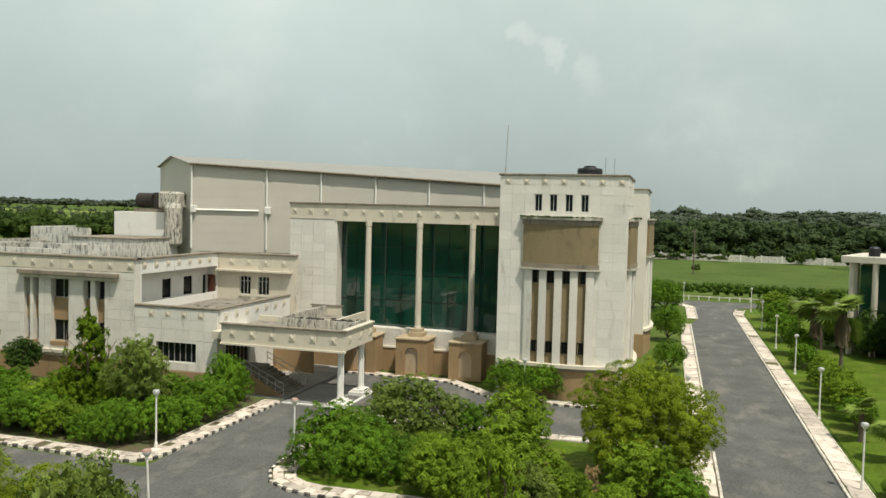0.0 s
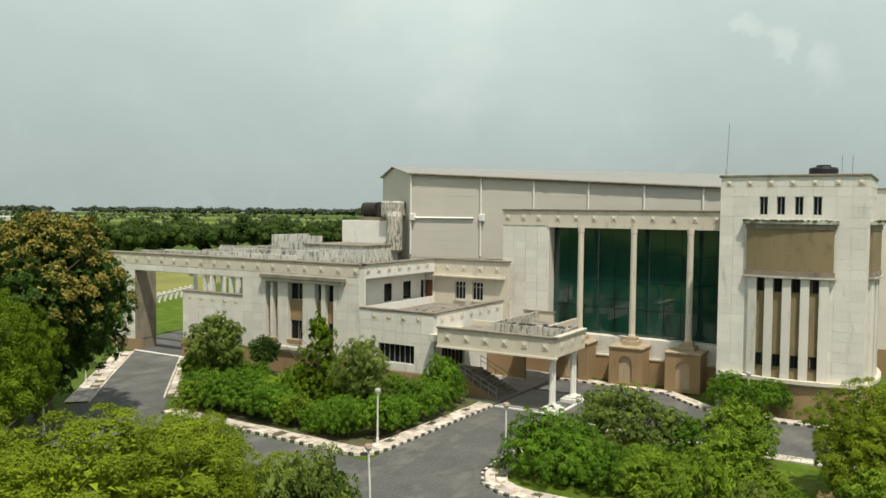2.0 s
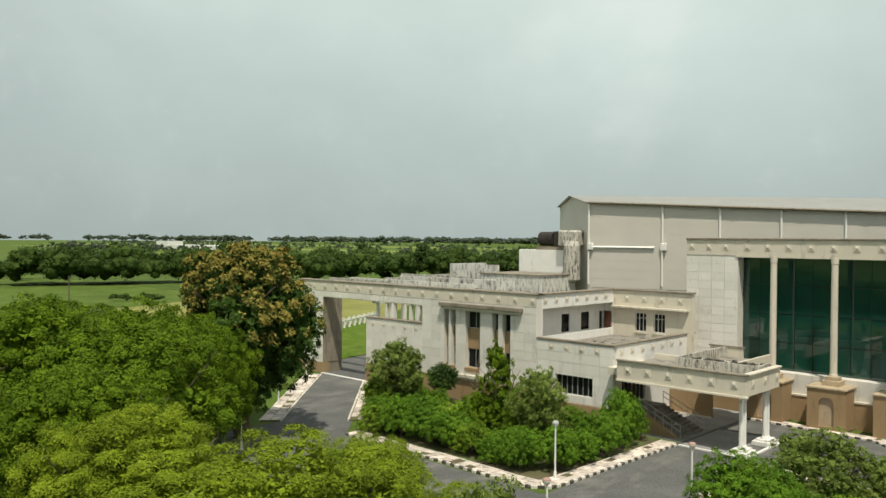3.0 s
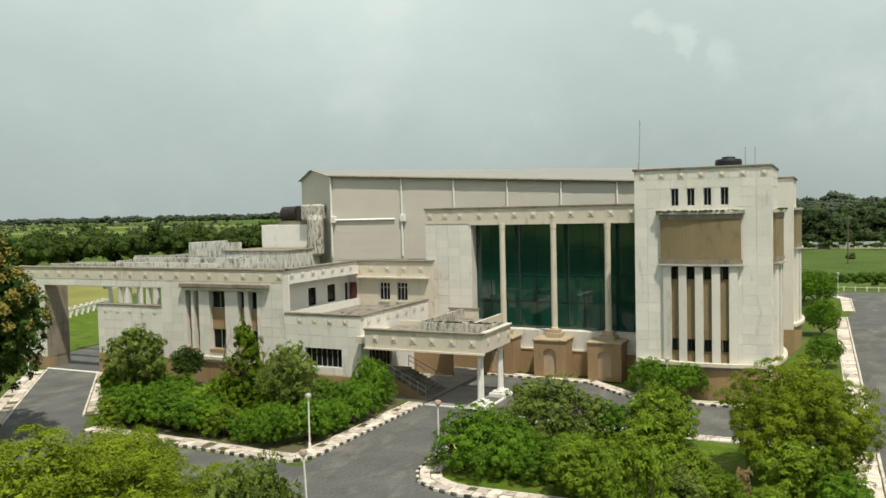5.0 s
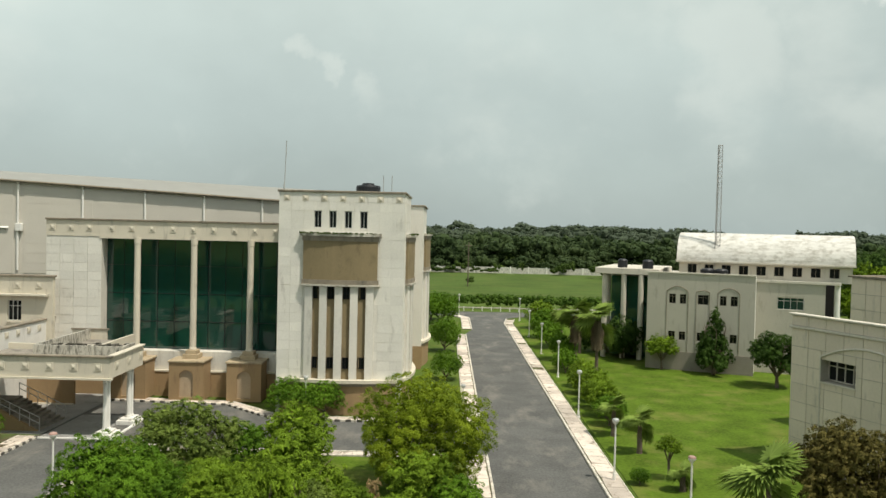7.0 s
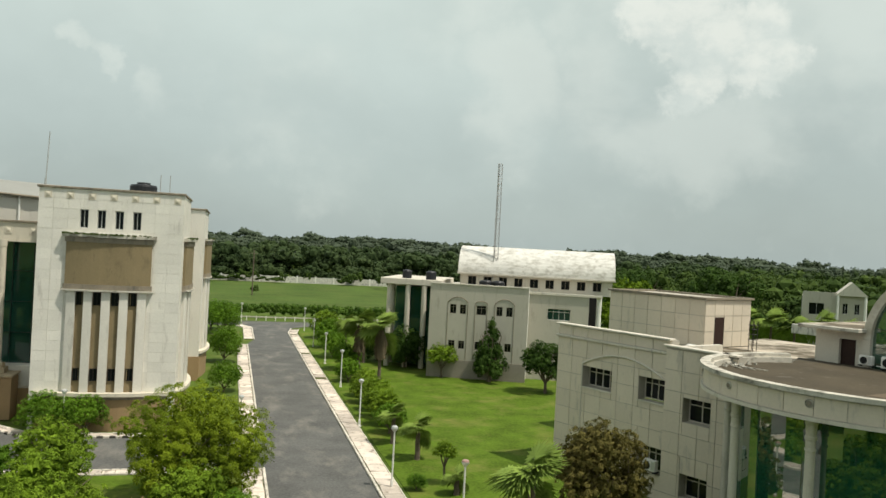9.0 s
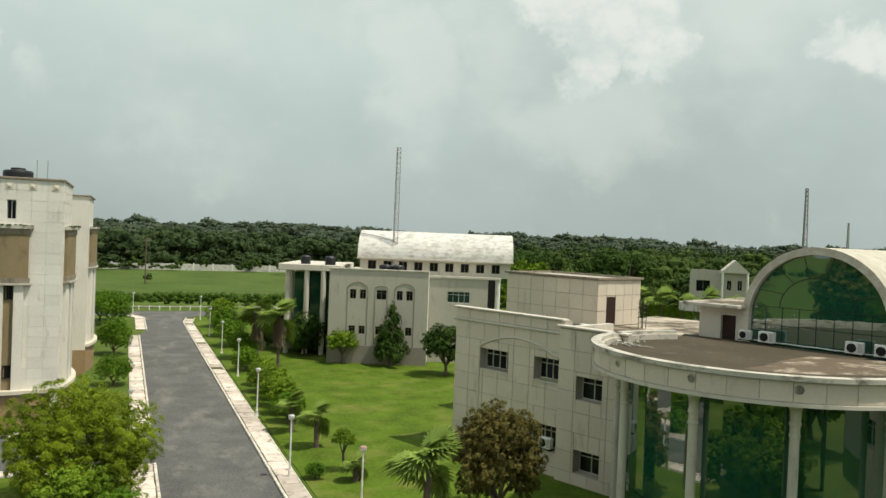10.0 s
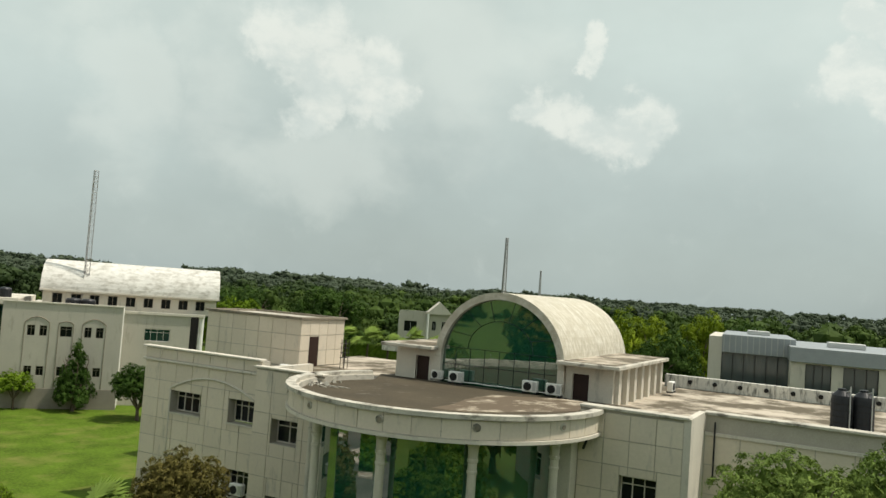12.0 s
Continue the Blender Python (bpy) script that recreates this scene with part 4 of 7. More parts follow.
# wall at the back of the terrace
MB = pose(0, 63.5, 0)
bw = [(-35.8, -34.7, 5.75, 7.62), (-34.0, -32.9, 5.75, 7.62)]
part("terrace_wall", wall(bmesh.new(), LX1 - 0.4, -30.4, 0, LZ, bw, 0.4, 63.5), CREAM, hall)
for a, b, c, d in bw:
    window(hall, a, b, c + 0.25, d, 63.7, (3, 2), None, WHITE)
    part("sill", boxes((a - 0.05, b + 0.05, 63.4, 63.6, c + 0.1, c + 0.22)), CREAM, hall)
part("ledge", boxes((LX1, -30.7, 63.05, 63.498, 8.0, 8.15)), CREAM, hall)
rosettes(hall, MB, [-36.6, -34.9, -33.2, -31.5], 8.85, 0.24)
coping(hall, MB, LX1, -30.3, LZ)
# lower block and its terrace
lw = [(-36.1, -32.7, 2.05, 3.5)]
MLB = pose(0, LY + 0.02, 0)
part("lower_wall", wall(bmesh.new(), LX1 + 0.01, -30.9, 0, 6.1, lw, 0.3, LY + 0.02), STONE, hall)
lay_tiles(hall, MLB, LX1 + 0.01, -30.9, 1.45, 6.0, lw, 1.15, 0.72, 0.025, SLAB)
win = window(hall, -36.1, -32.7, 2.05, 3.5, LY + 0.25, (7, 1), None, METAL)
rosettes(hall, MLB, [-36.5, -35.1, -33.7, -32.3], 5.6, 0.25)
part("coping", boxes((LX1 + 0.05, -30.75, LY - 0.08, LY + 0.35, 6.1, 6.24), bevel=0.03), TRIM, hall)
part("plinth", boxes((LX1, -30.85, LY - 0.1, LY + 0.015, 0, 1.4)), TAN, hall)
MLS = face(-30.9, 58.5, 90)
ent = [(-5.3, -1.8, 1.6, 3.8)]
part("lower_side_wall", turned(wall(bmesh.new(), -6.15, 6.45, 0, 6.1, ent, 0.3), MLS), WHITE, hall)
rosettes(hall, MLS, [-5.4 + 1.55 * i for i in range(8)], 5.6, 0.23)
coping(hall, MLS, -6.2, 6.45, 6.1, 0.08, 0.14, 0.38)
window(hall, -5.3, -1.8, 1.6, 3.8, 0.2, (6, 1), MLS, METAL)
part("terrace_floor", boxes((LX1, -31.2, LY + 0.33, 63.45, 5.2, 5.5)), ROOFING, hall, "weathered terrace floor with debris")
bm = bmesh.new()
for i in range(40):
    x, y, s = rng.uniform(-36.8, -31.4), rng.uniform(53, 62.5), rng.uniform(0.08, 0.3)
    box(bm, x, x + s, y, y + s * rng.uniform(0.5, 2), 5.5, 5.5 + s * 0.5)
tagged(link("rubble", bm, ROOFING), "scattered grey rubble on the terrace floor", "rubble", kind="stuff")

# porch
porch = part("porch", boxes((-30.9, -20.78, 51.221, 56.379, 4.2, 4.7)), CREAM, hall, "cream porch roof slab with a deep fascia")
part("fascia", boxes((-30.0, -20.55, 51.0, 51.22, 3.95, 5.3)), CREAM, porch)
part("fascia", boxes((-20.77, -20.55, 51.221, 56.6, 3.95, 5.3)), CREAM, porch)
part("fascia", boxes((-30.0, -20.78, 56.38, 56.6, 3.95, 5.3)), CREAM, porch)
part("coping", boxes((-30.05, -20.42, 50.88, 51.3, 5.3, 5.42), bevel=0.02), TRIM, porch)
part("coping", boxes((-20.85, -20.42, 51.31, 56.7, 5.3, 5.42), bevel=0.02), CREAM, porch)
part("lip", boxes((-30.05, -20.42, 50.88, 51.21, 3.87, 3.99)), CREAM, porch)
rosettes(porch, pose(0, 51.0, 0), [-29.1 + 1.56 * i for i in range(6)], 4.7, 0.24)
rosettes(porch, face(-20.55, 54.1, 90), [-2.0, 0.0, 2.0], 4.7, 0.23)
GRIMY = material("black_streaked_render", (0.5, 0.47, 0.4), 0.9, vary=0.2, scale=1.5, dirt=(0.045, 0.043, 0.036), dirt_amount=0.52, dirt_scale=(1.8, 1.8, 0.5), bump=0.4, edge=0.2)
bm = boxes((-27.0, -21.0, 54.0, 54.15, 4.7, 5.58), (-21.15, -21.0, 54.16, 56.3, 4.7, 5.56), (-27.0, -26.85, 54.16, 62.4, 4.7, 5.62))
for i in range(4):
    box(bm, -27.02 + i * 1.95, -26.87 + i * 1.95, 53.95, 54.2, 4.7, 5.62)
part("roof_parapet", bm, GRIMY, porch, "black-stained parapet on the porch roof")
SOOT = material("mouldy_roof_debris", (0.075, 0.07, 0.055), 0.95, vary=0.4, scale=1.5, dirt=(0.26, 0.24, 0.2), dirt_amount=0.3, dirt_scale=(0.9, 0.9, 0.9), bump=0.6)
bm = boxes((-26.84, -21.16, 54.16, 56.36, 4.7, 5.3))
for _ in range(90):
    x, y, w = rng.uniform(-26.7, -21.4), rng.uniform(54.3, 56.0), rng.uniform(0.06, 0.3)
    box(bm, x, x + w, y, y + w, 5.3, 5.3 + w * rng.uniform(0.4, 1.0))
part("roof_debris", bm, SOOT, porch, "dark mouldy debris lying on the porch roof")
part("roof_gravel", boxes((-30.0, -27.05, 51.25, 56.36, 4.7, 4.9), (-27.04, -20.8, 51.25, 53.9, 4.7, 4.9)), ROOFING, porch)
part("roof_link", boxes((-26.84, -23.6, 56.61, 62.4, 4.2, 4.8)), ROOFING, hall)
part("link_parapet", boxes((-28.3, -25.6, 62.41, 62.6, 4.2, 5.55), (-23.6, -23.42, 56.61, 62.4, 4.2, 5.3)), CREAM, hall)
part("coping", boxes((-28.4, -25.5, 62.35, 62.66, 5.55, 5.65)), TRIM, hall)
PROFILE = [(0.2, 0.45), (0.2, 0.55), (0.15, 0.6), (0.145, 2.0), (0.135, 3.5), (0.17, 3.54), (0.17, 3.6), (0.14, 3.64), (0.2, 3.8), (0.2, 3.95)]
for cy in (51.65, 55.5):
    base = part("column_base", boxes((-21.75, -20.5, cy - 0.55, cy + 1.05, 0, 0.3), (-21.55, -20.7, cy - 0.4, cy + 0.9, 0.3, 0.45), bevel=0.02), WHITE, hall)
    for dy in (0.05, 0.5):
        part("column", lathe(bmesh.new(), -21.1, cy + dy, PROFILE, 14), WHITE, base, "white round porch column")
CONCRETE = material("grey_concrete", (0.27, 0.265, 0.25), 0.9, vary=0.2, scale=0.5, dirt=(0.13, 0.12, 0.11), dirt_amount=0.25, dirt_scale=(0.3, 0.3, 0.3))
tagged(link("porch_floor", boxes((-25.2, -21.7, 51.2, 57.6, -0.1, 0.05)), CONCRETE), "grey concrete strip under the porch", "floor", kind="structure")
part("kerb_line", boxes((-25.3, -20.4, 51.0, 51.18, 0, 0.1), (-20.55, -20.35, 51.2, 57.2, 0, 0.12)), WHITE, hall)
tagged(link("entrance_paving", boxes((-30.88, -25.45, 52.0, 64.6, -0.1, 0.06)), CONCRETE), "worn grey concrete apron beside the entrance steps", "floor", kind="structure")
part("entrance_wall", boxes((-30.88, -27.3, 60.6, 60.9, 0, 4.15)), TAN, hall, "tan wall beside the entrance steps")
part("ledge", boxes((-30.88, -27.25, 60.45, 60.595, 0, 0.16)), CREAM, hall)
# steps up to the entrance
stairs = thing("entrance_stairs", "dark stone steps with a steel handrail under the porch", "stairs")
for i in range(10):
    part("step", boxes((-30.88, -29.2 + 0.33 * (10 - i), 52.9, 56.3, 0.16 * i, 0.16 * (i + 1)), bevel=0.01), ROOFING, stairs)
part("cheek", boxes((-30.88, -28.9, 52.6, 52.88, 0, 1.62)), TAN, stairs)
bm = bmesh.new()
vs = [bm.verts.new(p) for p in ((-28.9, 52.6, 0), (-25.9, 52.6, 0), (-28.9, 52.6, 1.62), (-28.9, 52.88, 0), (-25.9, 52.88, 0), (-28.9, 52.88, 1.62))]
for q in ((0, 1, 2), (5, 4, 3), (1, 4, 5, 2), (0, 3, 4, 1)):
    bm.faces.new([vs[i] for i in q])
part("cheek", bm, TAN, stairs)
for y in (52.75, 56.4):
    bm = bmesh.new()
    for h in (0.9, 0.5):
        rod(bm, (-29.2, y, 1.6 + h), (-25.9, y, 0.05 + h), 0.03)
    for i in range(6):
        x = -29.2 + 3.3 * i / 5
        z = 1.6 - 1.55 * i / 5
        rod(bm, (x, y, z - 0.05), (x, y, z + 0.9), 0.025)
    part("handrail", bm, METAL, stairs, "grey steel handrail")

# things on the roofs
tank = thing("roof_water_tank", "low black plastic water tank on the tower roof", "water tank")
part("tank", lathe(bmesh.new(), -5.4, 62.5, [(0.92, 16.15), (0.95, 16.3), (0.95, 17.15), (0.9, 17.28), (0.5, 17.34), (0.45, 17.4)], 24), BLACK, tank)
part("lid", lathe(bmesh.new(), -5.4, 62.5, [(0.47, 17.4), (0.47, 17.46), (0.15, 17.5)], 16), BLACK, tank)
tagged(link("lightning_rod", rod(rod(bmesh.new(), (-11.5, 60.3, 16.7), (-11.38, 60.3, 20.4), 0.035), (-11.5, 60.3, 16.7), (-11.5, 60.3, 17.2), 0.07), METAL), "thin grey lightning rod on the tower corner", "antenna")
for x in (-4.15, -3.5):
    tagged(link("aerial_pole", rod(bmesh.new(), (x, 61.5, 16.1), (x, 61.5, 18.05), 0.03), METAL), "short thin steel pole on the tower roof", "pole")
part("roof_wall", boxes((-54.3, -46.5, 64, 70, 8.5, 10.4), bevel=0.03), STAINED, hall, "pale render streaked with black mould")
part("coping", boxes((-54.4, -46.4, 63.9, 70.05, 10.4, 10.5)), TRIM, hall)
part("roof_wall", boxes((-54.2, -48.3, 70.3, 75, 8.5, 12.9), bevel=0.02), WHITE, hall)
part("roof_wall", boxes((-61.5, -54.5, 67, 67.3, 8.0, 11.2), (-61.5, -61.2, 67.31, 73, 8.0, 11.2)), STAINED, hall)
part("roof_wall", boxes((-69, -50.5, 58.5, 58.8, 8.4, 9.6)), STAINED, hall)
part("roof_wall", boxes((-64, -48.0, 61.5, 61.8, 8.5, 9.9), (-52, -51.7, 61.81, 64, 8.5, 9.9)), STAINED, hall)
plant = thing("ventilation_plant", "black rusted ventilation plant with a stained duct", "ventilation unit")
bm = turned(tube(bmesh.new(), 0, 0, -0.9, 0.9, 0.75, n=20), Matrix.Translation((-50.9, 71.2, 14.1)) @ Matrix.Rotation(radians(90), 4, "Y"))
part("fan_casing", bm, RUST, plant)
part("motor", boxes((-49.9, -49.0, 70.7, 71.6, 13.2, 14.9), bevel=0.08), RUST, plant)
part("stand", boxes((-52.0, -47.4, 70.5, 72.2, 12.9, 13.25)), TRIM, plant)
part("elbow", boxes((-48.6, -46.2, 69.6, 71.2, 13.3, 15.0), bevel=0.2), GRIMY, plant)
bm = lathe(bmesh.new(), -46.6, 69.4, [(0.55, 9.6), (0.85, 9.9), (0.85, 13.4), (0.6, 13.9)], 14)
part("duct", bm, GRIMY, plant, "vertical duct black with mould")

bm = bmesh.new()
for x0, x1, y0, y1, z1 in ((-68.5, -58.8, 55.2, 55.4, 9.7), (-66.0, -56.0, 63.6, 63.85, 10.0), (-57.2, -57.0, 58.9, 63.5, 9.9), (-63.6, -63.4, 58.9, 61.4, 9.75), (-60.4, -60.2, 61.9, 66.9, 10.1)):
    box(bm, x0, x1, y0, y1, 8.4, z1)
part("roof_wall", bm, GRIMY, hall, "low stained walls of roof gutters")
bm = bmesh.new()
for i in range(130):
    x, y, s = rng.uniform(-56.5, -47.0), rng.uniform(54.0, 63.0), rng.uniform(0.1, 0.55)
    box(bm, x, x + s, y, y + s * rng.uniform(0.5, 1.5), 8.7, 8.7 + s * rng.uniform(0.4, 1.3) * (0.4 + 0.6 * (x + 56.5) / 9.5))
tagged(link("roof_rubble", bm, GRIMY), "heap of broken stained masonry on the flat roof", "rubble", kind="stuff")

# ---- round-fronted building beside the lawn ----
T21 = Matrix(((0.4296, 1.1208, 0, 30.08), (-1.1208, 0.4296, 0, 31.34), (0, 0, 1.2, -2.8), (0, 0, 0, 1)))
lab = thing("laboratory_building", "pale stone-clad building with a glazed round front and barrel vault", "building", m=T21)
PALE = material("pale_grey_render", (0.57, 0.525, 0.445), 0.8, vary=0.1, scale=0.6, dirt=(0.3, 0.28, 0.24), dirt_amount=0.2)
TRIM2 = material("grey_joint", (0.40, 0.365, 0.305), 0.9, vary=0.1)
V0 = -0.5
MW = pose(0, V0, 0)
wh = [(-14.7, -12.65, 6.96, 8.04), (-10.88, -9.15, 6.96, 8.1), (-14.7, -12.75, 3.55, 4.75), (-10.8, -9.15, 3.55, 4.78)]
wing = part("wing_wall", wall(bmesh.new(), -16.65, -9.0, 0, 10.06, wh, 0.55, V0), TRIM2, lab, "wing wall clad in pale grey stone slabs")
lay_tiles(wing, MW, -16.65, -9.0, 0, 9.4, wh, 1.11, 0.95)
lay_tiles(wing, MW, -16.65, -9.0, 9.53, 10.04, [], 1.11, 0.6)
part("string_course", boxes((-16.75, -9.0, V0 - 0.14, V0, 9.4, 9.52), bevel=0.02), PALE, lab)
part("coping", boxes((-16.78, -9.0, V0 - 0.16, V0 + 0.3, 10.06, 10.16), bevel=0.02), PALE, lab)
for a, b, c, d in wh:
    wn_ = window(lab, a + 0.02, b - 0.02, c + 0.05, d - 0.02, V0 + 0.5, (4, 2), None, PALE)
    part("sill", boxes((a - 0.05, b + 0.05, V0 - 0.1, V0 - 0.04, c - 0.07, c)), PALE, wn_)
# arched label moulding over the upper windows
bm = bmesh.new()
ac, aw, az, rise = -12.0, 2.72, 8.15, 0.72
arc = [(ac + aw * (i / 12 - 1), az + rise * (1 - (i / 12 - 1) ** 2)) for i in range(25)]
for (xa, za), (xb, zb) in zip(arc, arc[1:]):
    rod(bm, (xa, V0 - 0.05, za), (xb, V0 - 0.05, zb), 0.06, 6)
rod(bm, (ac - aw, V0 - 0.05, 0.5), (ac - aw, V0 - 0.05, az), 0.04, 6)
part("arch_moulding", bm, PALE, lab, "arched moulding over paired windows")
part("end_wall", boxes((-16.65, -16.3, V0 + 0.56, 5.5, 0, 9.2)), PALE, lab)
part("coping", boxes((-16.78, -16.25, V0 + 0.51, 5.6, 9.2, 9.3)), WORN, lab)
part("wing_roof", boxes((-16.29, -9.0, V0 + 0.56, 19, 8.6, 8.85)), SCREED, lab, "pale weathered flat roof")
# projecting part next to the round front
V1 = -0.75
ph = [(-8.0, -6.5, 6.44, 7.56), (-8.0, -6.5, 2.95, 4.05)]
pier = part("pier_wall", wall(bmesh.new(), -9.1, -5.2, 0, 9.8, ph, 0.6, V1), TRIM2, lab, "projecting wall clad in grey stone slabs")
lay_tiles(pier, pose(0, V1, 0), -9.1, -5.2, 0, 9.72, ph, 1.1, 0.95)
part("coping", boxes((-9.2, -5.2, V1 - 0.14, V1 + 0.3, 9.8, 9.9), bevel=0.02), PALE, lab)
part("pier_return", boxes((-9.1, -8.8, V1 + 0.61, 3.2, 8.85, 9.8)), PALE, lab)
for a, b, c, d in ph:
    window(lab, a + 0.02, b - 0.02, c + 0.02, d - 0.02, V1 + 0.5, (2, 2), None, PALE)
# stair tower on the roof
box_ = part("stair_tower", boxes((-20.8, -13.45, 8.0, 12.5, 8.6, 11.72)), TRIM2, lab, "stair tower clad in pale slabs on the roof")
lay_tiles(box_, pose(0, 8.0, 0), -20.8, -13.45, 8.9, 11.68, [], 1.05, 0.87)
MX = pose(-13.45, 10.25, 0, 0, 0, 90)
lay_tiles(box_, MX, -2.25, 2.25, 8.9, 11.68, [(-1.28, -0.4, 8.8, 10.66)], 0.9, 0.87)
part("coping", boxes((-20.95, -13.3, 7.85, 8.15, 11.72, 11.84), (-20.95, -13.3, 12.35, 12.65, 11.72, 11.84), (-13.6, -13.3, 8.16, 12.34, 11.72, 11.84), (-20.95, -20.65, 8.16, 12.34, 11.72, 11.84)), TRIM, box_)
part("door", turned(boxes((-1.28, -0.4, -0.02, 0.0, 8.86, 10.66)), MX), DOORWOOD, box_, "brown wooden roof door")
rebar = thing("reinforcing_cage", "rusty upright reinforcing cage on the roof", "rebar", m=T21)
for x, y in ((-12.1, 10.4), (-11.8, 10.4), (-12.1, 10.75), (-11.8, 10.75)):
    part("bar", rod(bmesh.new(), (x, y, 8.84), (x + 0.03, y, 10.6), 0.02, 6), RUST, rebar)
for z in (9.5, 9.8, 10.1, 10.35):
    part("tie", boxes((-12.15, -11.75, 10.35, 10.8, z, z + 0.02)), RUST, rebar)
# roofs and right-hand part
part("roof", polygon([(-8.99, 2.0), (-5.2, V1 + 0.61), (6.9, 0.8), (10.25, 0.8), (10.25, 3.8), (30, 3.8), (30, 22), (-8.99, 22)], 9.0, 9.24), SCREED, lab, "pale screed roof with dark stains")
V2 = 0.4
rh = [(7.98, 9.4, 6.4, 7.5), (7.98, 9.4, 2.9, 4.0)]
rw = part("right_wall", wall(bmesh.new(), 6.3, 10.3, 0, 9.9, rh, 0.35, V2), TRIM2, lab)
lay_tiles(rw, pose(0, V2, 0), 6.3, 10.3, 0, 9.8, rh, 1.1, 0.95)
part("coping", boxes((6.3, 10.5, V2 - 0.14, V2 + 0.45, 9.9, 10.02), bevel=0.02), WORN, lab)
for a, b, c, d in rh:
    window(lab, a + 0.02, b - 0.02, c + 0.02, d - 0.02, V2 + 0.3, (3, 2), None, PALE)
part("corner_pier", boxes((10.3, 10.56, V2 - 0.05, 3.39, 0, 9.96)), PALE, lab)
rw2 = part("far_wall", wall(bmesh.new(), 10.57, 30, 0, 9.85, [], 0.35, 3.4), TRIM2, lab)
lay_tiles(rw2, pose(0, 3.4, 0), 10.57, 24, 0.9, 9.05, [], 1.4, 1.15)
part("string_course", boxes((10.57, 30, 3.3, 3.4, 9.05, 9.17)), PALE, lab)
part("coping", boxes((10.5, 30, 3.26, 3.85, 9.85, 9.97), bevel=0.02), WORN, lab)
bm = rod(rod(bmesh.new(), (10.95, 3.3, 9.6), (10.95, 3.3, 7.2), 0.035, 6), (6.9, 0.2, 9.3), (6.55, 0.25, 8.3), 0.05, 6)
part("rain_pipe", bm, BLACK, lab)
part("back_parapet", boxes((5.5, 30, 19.4, 19.7, 9.24, 10.0), bevel=0.03), STAINED, lab, "stained parapet at the roof's back, round holes drawn as near-black discs")
# Holes are closed near-black discs, with the shade inside put into their colour
for i in range(9):
    shade_disc = tube(bmesh.new(), 0, 0, -0.05, 0.05, 0.13, n=16)
    turned(shade_disc, Matrix.Translation((7.0 + i * 1.42, 19.37, 9.66)) @ Matrix.Rotation(radians(90), 4, "X"))
    part("hole_shade_disc", shade_disc, DARK, lab)
part("back_parapet", boxes((-16, -6.2, 21.4, 21.7, 9.24, 9.9), bevel=0.03), STAINED, lab)

# glazed drum, columns and canopy
DU, DV = 0.6, -0.1


def ring(bm, r0, r1, z0, z1, a0, a1, n=40):
    """Part of a round wall between two radii and two angles."""
    cols = []
    for i in range(n + 1):
        a = radians(a0 + (a1 - a0) * i / n)
        c, s = math.cos(a), math.sin(a)
        cols.append([bm.verts.new((DU + r * c, DV + r * s, z)) for r, z in ((r0, z0), (r1, z0), (r1, z1), (r0, z1))])
    for a, b in zip(cols, cols[1:]):
        for k in range(4):
            bm.faces.new((a[k], b[k], b[(k + 1) % 4], a[(k + 1) % 4]))
    bm.faces.new(list(reversed(cols[0])))
    bm.faces.new(cols[-1])
    bmesh.ops.recalc_face_normals(bm, faces=bm.faces)
    return bm


A0, A1 = -208, 8
part("canopy", ring(bmesh.new(), 6.15, 6.5, 9.02, 9.74, A0, A1), WORN, lab, "round pale canopy over the glazed front")
part("rim", ring(bmesh.new(), 6.28, 6.68, 9.74, 9.9, A0, A1), WORN, lab, "pale rim worn along its edge")
part("soffit", ring(bmesh.new(), 4.5, 6.62, 8.9, 9.02, A0, A1), PALE, lab)
for i in range(24):
    a = A0 + (A1 - A0) * (i + 0.5) / 24
    w = (A1 - A0) / 24 / 2 - 0.13
    part("fascia_slab", ring(bmesh.new(), 6.49, 6.53, 9.05, 9.7, a - w, a + w, 4), GREYSTONE, lab)
for a in (-173, -143, -113.2, -83.2, -53.4, -22.5):
    m = Matrix.Translation((DU, DV, 9.46)) @ Matrix.Rotation(radians(a), 4, "Z") @ Matrix.Translation((6.56, 0, 0)) @ Matrix.Rotation(radians(90), 4, "Y")
    part("boss", turned(lathe(bmesh.new(), 0, 0, [(0.15, -0.05), (0.15, 0.0), (0.12, 0.015), (0.115, -0.005), (0.04, 0.02)], 14), m), WORN, lab)
    # Dark middle disc stands in for the shade of the boss's hole
    part("boss", turned(lathe(bmesh.new(), 0, 0, [(0.085, 0.0), (0.085, 0.03), (0.05, 0.035)], 10), m), TRIM, lab)
bm = bmesh.new()
vs = [bm.verts.new((DU + 6.16 * math.cos(radians(A0 + (A1 - A0) * i / 40)), DV + 6.16 * math.sin(radians(A0 + (A1 - A0) * i / 40)), 9.5)) for i in range(41)]
vs += [bm.verts.new((7.4, 6.0, 9.42)), bm.verts.new((-6.4, 6.0, 9.42))]
bm.faces.new(vs)
part("drum_roof", bm, MUD, lab, "brown felt roof over the round front")
PATCHED = material("worn_roof_patch", (0.42, 0.36, 0.275), 0.95, vary=0.2, scale=0.6, dirt=(0.12, 0.09, 0.06), dirt_amount=0.86, dirt_scale=(0.22, 0.3, 0.3), edge=0.15)
worn = [(1.5, -2.9), (2.6, -2.6), (3.7, -1.7), (4.8, -0.2), (5.7, 1.4), (5.9, 3.2), (5.4, 4.6), (4.6, 5.2), (3.2, 4.5), (2.2, 3.6), (1.2, 2.9), (1.3, 0.6), (1.4, -1.2)]
